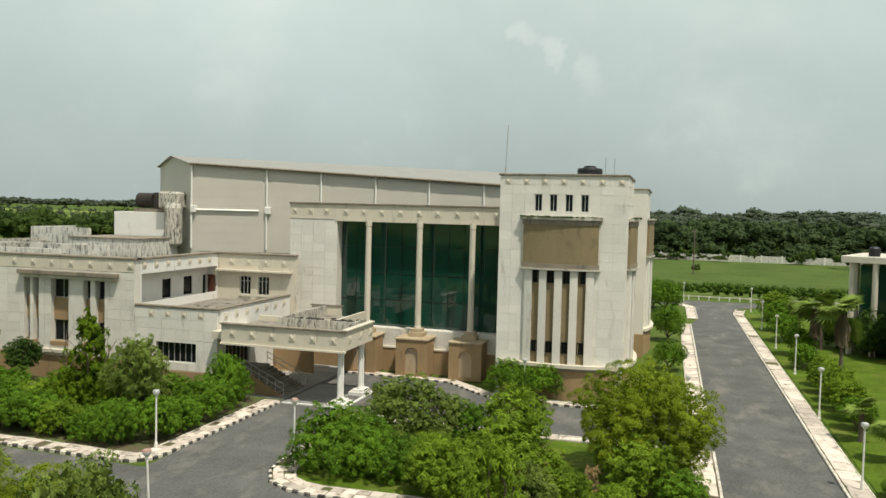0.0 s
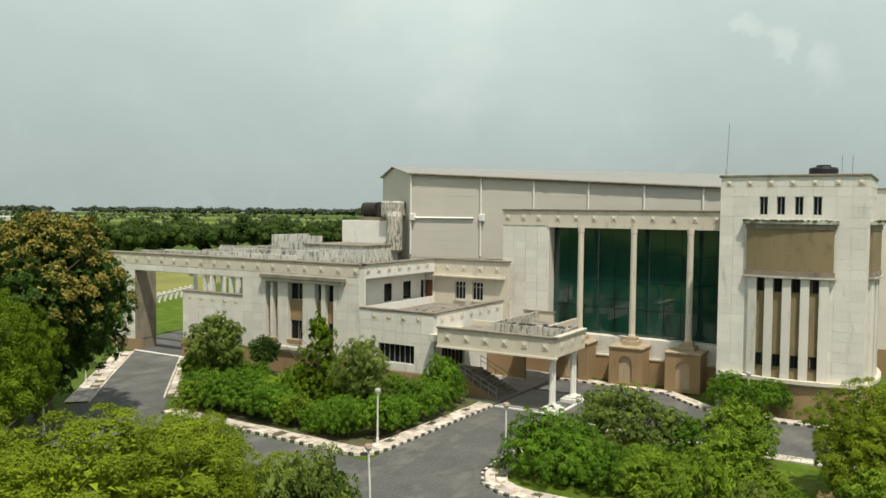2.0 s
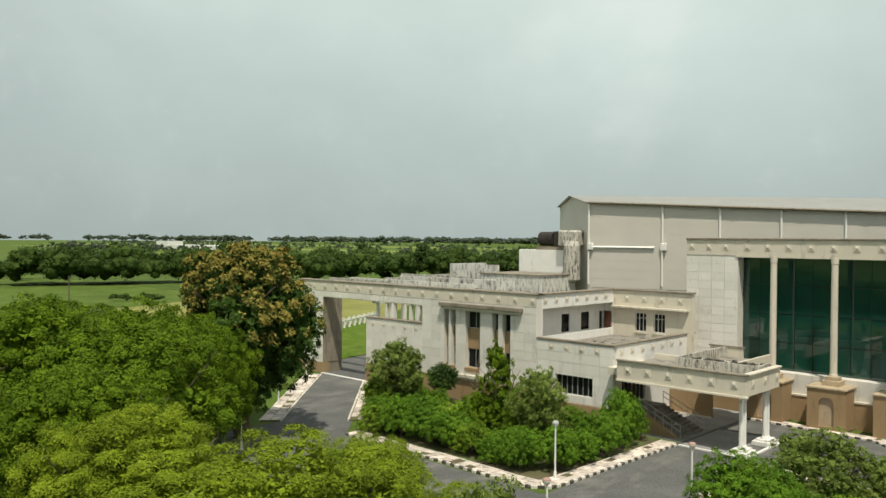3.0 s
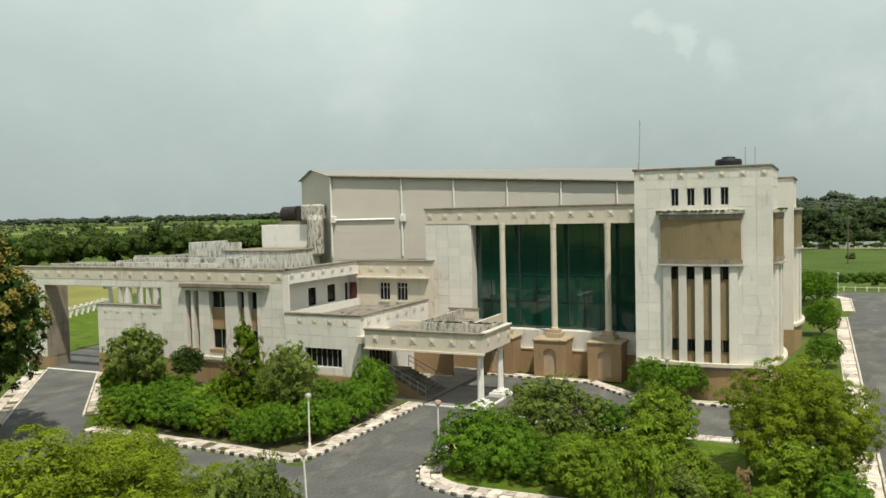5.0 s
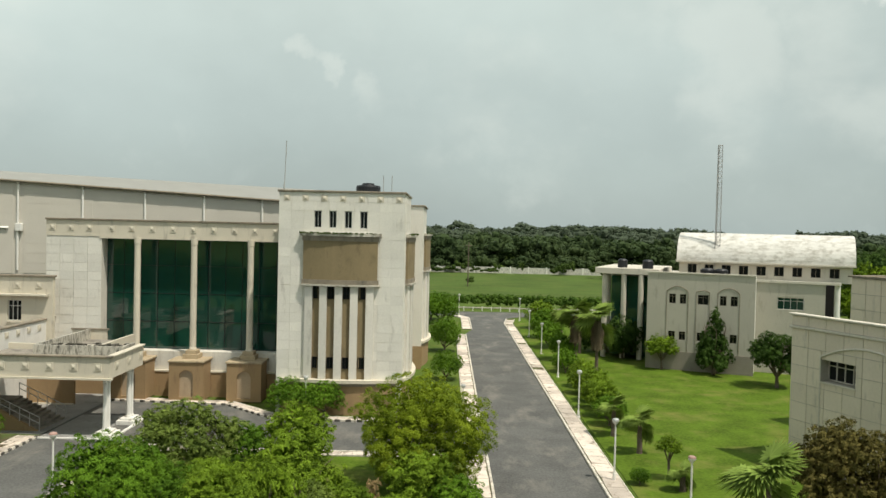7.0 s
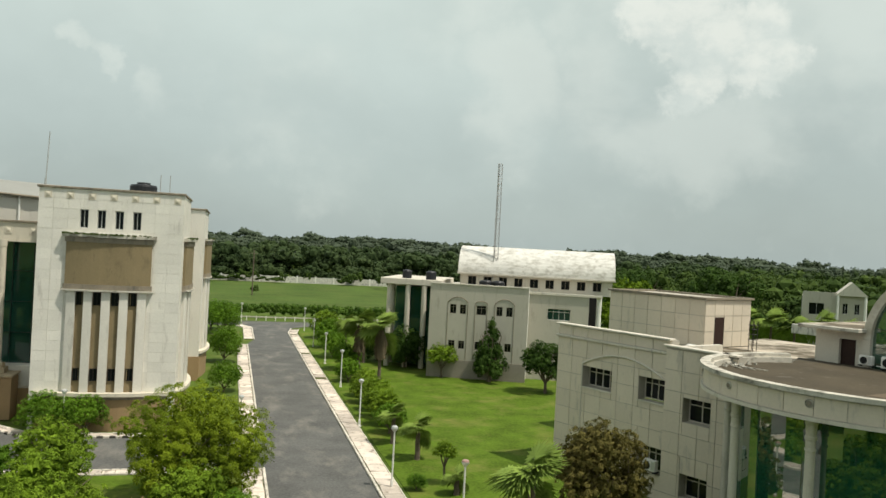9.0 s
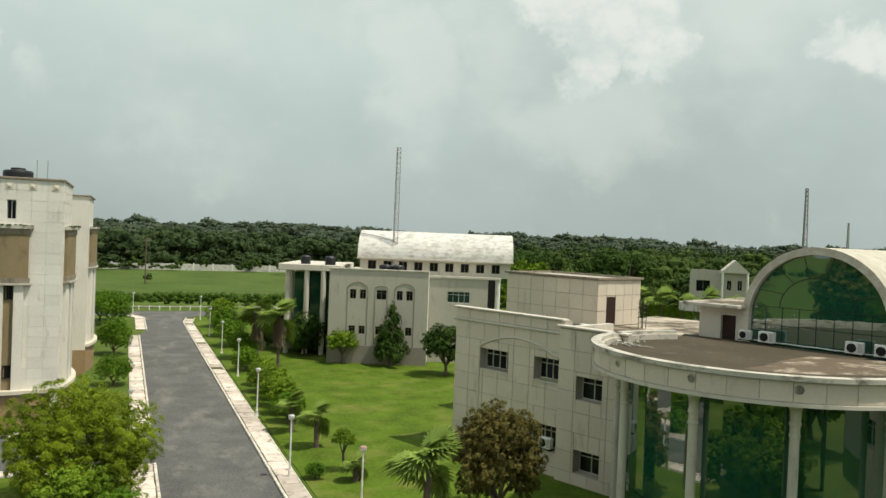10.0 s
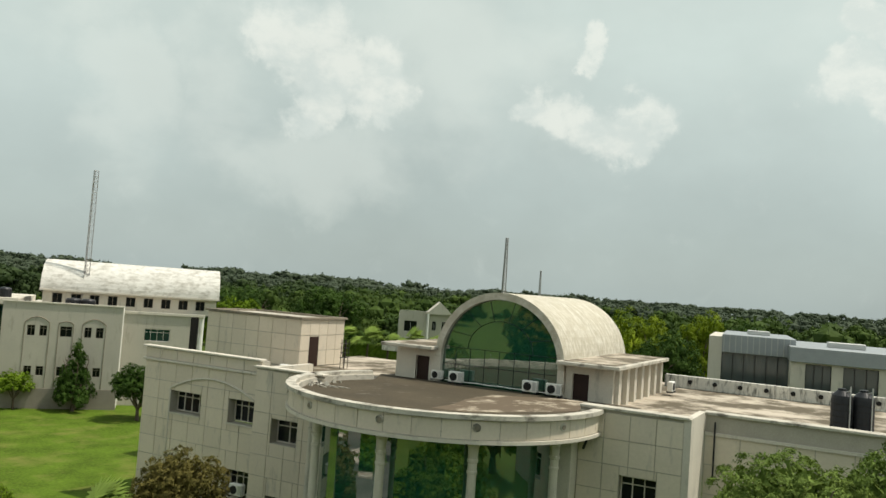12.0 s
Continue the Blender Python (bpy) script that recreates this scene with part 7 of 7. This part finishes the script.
# ---- beyond the grounds ----
def ico():
    """Corners and faces of an icosahedron of radius 1."""
    bm = bmesh.new()
    bmesh.ops.create_icosphere(bm, subdivisions=1, radius=1.0)
    v = np.array([x.co[:] for x in bm.verts])
    f = np.array([[x.index for x in y.verts] for y in bm.faces])
    bm.free()
    return v[f]


ICO = ico()


def clumps(name, spots, label, mat, lobes=8, total=200, leaf=0.06):
    """Far trees as one mesh: each an uneven heap of lumpy boughs under loose leaves. spots: x, y, height, radius."""
    base = []
    for v in range(6):
        r = np.random.default_rng(900 + v)
        core, pts, outs = [], [], []
        for k in range(lobes):
            d = r.normal(size=3)
            d[2] = abs(d[2]) * 0.9 - 0.35
            d /= np.linalg.norm(d)
            rad = r.uniform(0.2, 0.42)
            c = d * (1 - rad) * r.uniform(0.5, 1.12)
            core.append(c + ICO * rad * 0.86 * np.array([1, 1, 0.9]))
            m = max(4, int(total / lobes))
            e = r.normal(size=(m, 3))
            e[:, 2] += 0.35
            e /= np.linalg.norm(e, axis=1)[:, None]
            pts.append(c + e * rad * r.uniform(0.84, 1.08, (m, 1)))
            outs.append(e)
        base.append((np.concatenate(core), np.concatenate(pts), np.concatenate(outs)))
    out = []
    for x, y, h, r in spots:
        core, p, o = base[rng.randrange(6)]
        a = rng.uniform(0, 6.28)
        c, s = math.cos(a), math.sin(a)
        rot = np.array([[c, s, 0], [-s, c, 0], [0, 0, 1]])
        k, at = np.array([r, r, h * 0.55]), np.array([x, y, h * 0.5])
        out.append((core @ rot) * k + at)
        out.append(leaves((p @ rot) * k + at, leaf * r, 0.2, 0.6 * (o @ rot), 0.8, 0.7))
    ob = new(name, leaf_mesh(name, np.concatenate(out), mat))
    return tagged(ob, label, "trees", kind="stuff")


def scatter(n, x0, x1, y0, y1, h0, h1, wide=0.55):
    """Spots over a rectangle, leaving the view of the small house open."""
    spots = [(rng.uniform(x0, x1), rng.uniform(y0, y1), rng.uniform(h0, h1), rng.uniform(h0, h1) * wide * rng.uniform(0.7, 1.6)) for _ in range(n)]
    return [s for s in spots if not (36 < math.degrees(math.atan2(s[0] - 2, s[1])) < 45 and 60 < math.hypot(s[0], s[1]) < 160)]


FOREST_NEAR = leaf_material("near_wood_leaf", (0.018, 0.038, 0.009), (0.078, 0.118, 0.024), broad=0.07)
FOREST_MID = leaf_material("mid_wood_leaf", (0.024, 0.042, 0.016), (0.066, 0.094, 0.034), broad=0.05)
# Distance haze is put into this leaf colour: paler and greyer green
FOREST_HAZED = leaf_material("hazed_far_wood_leaf", (0.052, 0.07, 0.047), (0.09, 0.112, 0.07), broad=0.02)
HEDGE = leaf_material("hedge_leaf", (0.03, 0.065, 0.01), (0.1, 0.17, 0.026))
clumps("hedge", [(x, 145 + rng.uniform(-0.5, 0.5), rng.uniform(2.5, 2.9), rng.uniform(1.2, 1.6)) for x in np.arange(-45, 62, 0.6)], "long clipped hedge between road and field", HEDGE, 9, 260, 0.07)
clumps("field_bushes", [(rng.uniform(-60, 110), 262 + rng.uniform(-5, 3), rng.uniform(2, 5), rng.uniform(1.5, 4)) for _ in range(46)] + [(6.6, 202.6, 2.6, 1.7), (48, 247, 5.5, 5), (54, 243, 4.5, 4.5)], "bushes at the far edge of the field", FOREST_NEAR, 7, 220, 0.07)
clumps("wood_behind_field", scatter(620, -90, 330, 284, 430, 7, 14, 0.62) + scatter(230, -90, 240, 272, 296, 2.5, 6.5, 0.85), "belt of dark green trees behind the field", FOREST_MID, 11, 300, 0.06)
clumps("wood_behind_field_deep", scatter(900, -160, 640, 430, 1000, 10, 17, 0.66), "deep hazy wood rising behind the field", FOREST_HAZED, 11, 170, 0.06)
clumps("wood_behind_vault", scatter(170, 66, 180, 105, 240, 6, 12, 0.6), "dense dark trees behind the vaulted building", FOREST_NEAR, 20, 800, 0.048)
clumps("wood_right", scatter(520, 125, 430, 50, 340, 5, 14, 0.62), "wood of mixed green trees", FOREST_NEAR, 12, 300, 0.066)
clumps("wood_right_near", scatter(34, 86, 132, 50, 76, 4, 8) + scatter(20, 104, 150, 8, 34, 5, 10), "green trees behind the flat roofs", FOREST_NEAR, 20, 1300, 0.04)
def rows_of_trees(lines, h0, h1, gap, wide=0.6):
    """Trees in broken rows along field edges. lines: x0, x1, y at x0, y at x1."""
    out = []
    for x0, x1, y0, y1 in lines:
        x = x0
        while x < x1:
            if math.sin(x * 0.011 + y0) + 0.5 * math.sin(x * 0.037 + 2 * y0) > -0.55:
                h = rng.uniform(h0, h1)
                out.append((x, y0 + (y1 - y0) * (x - x0) / (x1 - x0) + rng.uniform(-14, 14), h, h * wide * rng.uniform(0.8, 1.3)))
            x += gap * rng.uniform(0.5, 1.5)
    return out


clumps("wood_left", scatter(18, -330, -150, 195, 250, 4, 7) + scatter(45, -130, -40, 175, 215, 6, 10), "row of dark trees across the fields", FOREST_MID, 10, 300, 0.06)
def along(line, n, h0, h1, spread, wide=0.6):
    """Spots scattered along a line of points."""
    out = []
    for _ in range(n):
        i = rng.randrange(len(line) - 1)
        t = rng.random()
        h = rng.uniform(h0, h1)
        out.append((line[i][0] + (line[i + 1][0] - line[i][0]) * t + rng.uniform(-spread, spread), line[i][1] + (line[i + 1][1] - line[i][1]) * t + rng.uniform(-spread, spread), h, h * wide * rng.uniform(0.8, 1.2)))
    return out


clumps("wood_left_near", along([(-330, 20), (-285, 70), (-268, 112), (-285, 160), (-315, 215)], 26, 4, 8, 16) + along([(-300, 225), (-262, 232), (-262, 275), (-330, 330)], 22, 4, 8, 14), "belt of dark trees across the left-hand fields", FOREST_NEAR, 10, 300, 0.06)
clumps("wood_left_belt", along([(-246, 60), (-242, 79), (-231, 108), (-216, 135), (-195, 164), (-174, 186), (-150, 206)], 96, 8.5, 12.5, 7, 0.62), "thick belt of tall dark trees behind the gateway fields", FOREST_NEAR, 20, 1300, 0.042)
clumps("field_hedges", along([(-420, 150), (-340, 190)], 20, 3, 6, 5) + along([(-172, 76), (-160, 83)], 7, 1.2, 2.0, 1.2, 1.2) + along([(-260, 150), (-180, 172), (-95, 196)], 34, 2.5, 6, 4), "bushes along the edges of fields", FOREST_NEAR, 7, 240, 0.07)
clumps("trees_left_far", rows_of_trees([(-900, -40, 330, 300), (-1100, -40, 420, 380), (-1300, -60, 520, 480), (-1500, -60, 650, 600), (-1700, -80, 800, 760), (-2000, -80, 1000, 960)], 4, 8.5, 9), "broken rows of trees between far fields", FOREST_HAZED, 7, 110, 0.09)
clumps("trees_right_far", rows_of_trees([(120, 900, 460, 380), (150, 1200, 560, 480), (180, 1400, 700, 560), (200, 1600, 900, 700)], 9, 17, 7, 0.7) + rows_of_trees([(330, 1300, 330, 120), (330, 1400, 260, 0), (340, 1500, 180, -150)], 9, 17, 7, 0.7), "broken rows of trees towards the horizon", FOREST_HAZED, 9, 150, 0.065)
clumps("horizon_trees", rows_of_trees([(-2300, -100, 1250, 1250), (-2300, -100, 1600, 1600), (-2300, -1000, 700, 1250)], 14, 20, 12, 1.0) + rows_of_trees([(-100, 2300, 1200, 1000), (-100, 2300, 1500, 1300)], 18, 29, 11, 0.9) + rows_of_trees([(1500, 2400, 900, 0), (1300, 2300, 500, -300)], 18, 27, 11, 0.9), "hazy line of trees along the horizon", FOREST_HAZED, 9, 90, 0.07)
FIELD_A = material("pale_crop_field", (0.17, 0.21, 0.05), 0.95, vary=0.2, scale=0.03, fine=0.5, spec=0.1)
for k, (x0, x1, y0, y1) in enumerate(((-700, -120, 300, 345), (-1200, -90, 390, 420), (-1500, -100, 540, 630), (-1800, -200, 830, 960))):
    slab("field_%s" % "abcd"[k], [(x0, y0), (x1, y0), (x1, y1), (x0, y1)], 0.06, FIELD_A, "pale green crop field in the distance", "field")

# ---- the camera's own side: the building it looks from, and trees that show in the glass ----
host = thing("viewpoint_building", "pale stone-clad building with rows of windows", "building")
hh = [(x, x + 2.2, z, z + 1.6) for x in range(-22, 24, 5) for z in (1.2, 4.8, 8.4)]
part("wall", turned(wall(bmesh.new(), -26, 26, 0, 12.3, [(-b, -a, c, d) for a, b, c, d in hh], 0.4), pose(0, -2.2, 0, 0, 0, 180)), STONE, host)
for a, b, c, d in hh:
    window(host, -b, -a, c, d, 0.3, (3, 2), pose(0, -2.2, 0, 0, 0, 180), WHITE)
part("body", boxes((-26, 26, -24, -2.61, 0, 11.4)), STONE, host)
part("roof", boxes((-26, 26, -24, -2.62, 11.4, 11.6)), SCREED, host)
for x, y, top, r in ((13, -3, 10, 3.6), (18.5, 0.5, 9.5, 3.4), (22, -6, 11, 4.2), (29, -4, 10.5, 4.0), (12, 9, 7.0, 2.6), (37, -2, 10, 4)):
    tree("screen", x, y, top, r, 1.5, "leafy green tree beside the viewpoint building")

for kind, x, y, top, r in (("light", 18.0, 15.5, 6.4, 2.6), ("broad", 14.5, 18.5, 5.6, 2.4), ("light", 21.5, 12.0, 6.6, 2.8), ("broad", 14.5, 11.5, 6.4, 2.8), ("broad", 19.0, 7.5, 6.8, 3.0), ("light", 22.5, 19.5, 5.4, 2.4), ("broad", 25.5, 15.5, 5.8, 2.8), ("broad", 18.6, 21.4, 4.8, 2.2), ("light", 11.0, 14.6, 5.8, 2.6), ("broad", 24.0, 9.0, 7.0, 3.0), ("light", 16.0, 3.8, 7.4, 3.0), ("broad", 10.5, 7.5, 6.6, 2.8)):
    tree(kind, x, y, top, r, 0.8, "bright green tree before the round glass front")

bw = thing("boundary_wall", "long low whitewashed wall at the edge of the field", "wall")
for i in range(44):
    x = -80 + i * 6.0
    part("wall_panel", boxes((x, x + 5.85, 266, 266.25, 0, rng.uniform(1.9, 2.1))), STAINED, bw)
    part("pier", boxes((x - 0.2, x + 0.2, 265.85, 266.4, 0, 2.3)), WHITE, bw)
rl = thing("field_fence", "low white railing at the end of the road", "fence")
for i in range(30):
    x = -12 + i * 1.6
    part("post", boxes((x - 0.07, x + 0.07, 139.6, 139.74, 0, 0.75)), WHITE, rl)
part("rail", boxes((-12.1, 34.5, 139.62, 139.72, 0.5, 0.68)), KERB_W, rl)
bl = thing("balustrade", "white arched balustrade behind the gateway", "fence")
for i in range(13):
    m = pose(-91.0 - 0.42 * i * 1.9, 69.5 + 0.9 * i * 1.9, 0, 0, 0, 115)
    bm = bmesh.new()
    for k in range(9):
        c0, c1 = math.pi * k / 8, math.pi * (k + 1) / 8
        if k < 8:
            rod(bm, (0.95 + 0.75 * math.cos(c0), 0, 0.75 * math.sin(c0) * 1.3), (0.95 + 0.75 * math.cos(c1), 0, 0.75 * math.sin(c1) * 1.3), 0.13, 5)
    part("arch", turned(bm, m), WHITE, bl)
    part("baluster", turned(lathe(bmesh.new(), 0, 0, [(0.24, 0), (0.16, 0.5), (0.2, 1.3), (0.26, 1.6)], 8), m), WHITE, bl)
    part("rail", turned(boxes((0, 1.88, -0.14, 0.14, 1.15, 1.35)), m), WHITE, bl)
tp = thing("field_pole", "thin dark pole standing in the field", "pole")
part("pole", rod(bmesh.new(), (6.2, 199.7, 0), (6.2, 199.7, 11.0), 0.14, 6), BARK, tp)
part("crossarm", rod(bmesh.new(), (5.4, 199.7, 10.2), (7.0, 199.7, 10.2), 0.08, 5), BARK, tp)
tp2 = thing("field_pole", "short dark pole with a crossarm among the fields", "pole")
part("pole", rod(bmesh.new(), (-179, 71, 0), (-179, 71, 5.2), 0.14, 6), BARK, tp2)
part("crossarm", rod(bmesh.new(), (-180.1, 71.6, 4.9), (-177.9, 70.4, 4.9), 0.09, 5), BARK, tp2)

# small house, glazed block and masts in the distance
house = thing("small_house", "small pale house with a gabled front among palms", "house", m=pose(100.3, 115, 0, 0, 0, -38))
part("wall", wall(bmesh.new(), -5.0, 4.5, 0, 9.9, [(-4.0, -1.6, 6.0, 8.0), (1.2, 2.0, 6.4, 8.2), (3.0, 3.8, 6.4, 8.2)], 0.4), BUFF, house)
part("wall", boxes((-5.0, 4.5, 0.41, 9, 0, 9.0)), BUFF, house)
window(house, -4.0, -1.6, 6.0, 8.0, 0.3, (2, 1), None, METAL)
window(house, 1.2, 2.0, 6.4, 8.2, 0.3, (2, 1), None, WHITE)
window(house, 3.0, 3.8, 6.4, 8.2, 0.3, (2, 1), None, WHITE)
bm = bmesh.new()
vs = [bm.verts.new(p) for p in ((0.0, -0.8, 9.5), (5.0, -0.8, 9.5), (2.5, -0.8, 11.8), (0.0, 6, 9.5), (5.0, 6, 9.5), (2.5, 6, 11.8))]
for q in ((0, 1, 2), (5, 4, 3), (1, 4, 5, 2), (0, 2, 5, 3), (0, 3, 4, 1)):
    bm.faces.new([vs[i] for i in q])
part("roof", bm, PALE, house, "pale gabled roof")
for x in (0.4, 4.6):
    part("column", tube(bmesh.new(), x, -0.6, 0, 9.5, 0.22), WHITE, house)
for x, y, top, r in ((59.4, 81.7, 8.9, 2.5), (61.5, 80.0, 9.0, 3.0), (63.5, 78.5, 8.3, 2.5), (65.6, 76.9, 9.2, 3.0), (67.6, 75.1, 8.4, 3.0), (70.1, 72.8, 8.6, 2.6)):
    palm(x, y, top, r, False, "date palm beside the small house", 22)
block = thing("glazed_block", "low grey building with dark glazing and a metal fascia", "building", m=pose(72.2, 28.1, -2.8, 0, 0, -62) @ Matrix.Scale(1.2, 4))
FASCIA = material("grey_metal_fascia", (0.3, 0.32, 0.33), 0.5, metal=0.3, vary=0.08)
part("wall", boxes((-9, -8.1, 0, 12, 0, 12.2)), PALE, block)
part("glazing", boxes((-8.1, -3.6, 0.1, 0.2, 0, 11.1)), BLOCK_GLASS, block, "dark reflecting glazing")
part("mullions", boxes(*[(-8.1 + 0.75 * i, -8.05 + 0.75 * i, 0.02, 0.099, 0, 11.1) for i in range(7)]), BLACK, block)
part("fascia", boxes((-8.1, -3.2, -0.2, 12, 11.1, 12.4), bevel=0.03), FASCIA, block)
part("fascia_ribs", boxes(*[(-8.0 + 0.4 * i, -7.96 + 0.4 * i, -0.24, -0.201, 11.12, 12.38) for i in range(12)]), METAL, block)
# Solid near-black core stands in for the unlit rooms behind the glazing
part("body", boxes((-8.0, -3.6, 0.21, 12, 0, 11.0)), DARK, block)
holes = [(-2.7, -1.1, 8.4, 10.9), (-0.4, 1.7, 8.4, 10.9), (2.6, 5.4, 8.4, 10.9), (6.4, 9.2, 8.4, 10.9), (10.2, 13.0, 8.4, 10.9)]
part("low_wing", wall(bmesh.new(), -3.6, 26, 0, 11.0, holes, 0.3, -2.6), PALE, block)
for a, b, c, d in holes:
    window(block, a, b, c, d, -2.4, (3, 1), None, BLACK, BLOCK_GLASS)
part("low_wing_side", boxes((-3.6, -3.3, -2.29, 0.0, 0, 11.0)), PALE, block)
part("low_fascia", boxes((-3.7, 26, -2.9, 12, 11.0, 12.0), bevel=0.03), FASCIA, block)
for x, y, w in ((-6.4, 4.0, 1.6), (-1.0, 1.5, 2.4), (4.0, 3.0, 1.4), (8.0, 1.0, 2.2), (12.0, 4.0, 3.0)):
    z = 12.4 if x < -3.5 else 12.0
    part("roof_box", boxes((x, x + w, y, y + 1.2, z, z + rng.uniform(0.3, 0.6)), bevel=0.03), METAL, block)
lattice_mast("transmission_mast", "far grey lattice mast above the trees", 393.5, 381, 0, 52.8, 1.9, 0.8, 18, MAST, 0.35)
lattice_mast("transmission_mast", "far thin lattice mast above the trees", 678, 602, 0, 44, 1.6, 0.6, 12, MAST, 0.4)
sheds = thing("far_sheds", "long low white sheds far across the fields", "building")
part("shed", boxes((-905, -790, 470, 500, 0, 4.5)), WHITE, sheds)
part("shed", boxes((-950, -920, 480, 500, 0, 8.5)), WHITE, sheds)
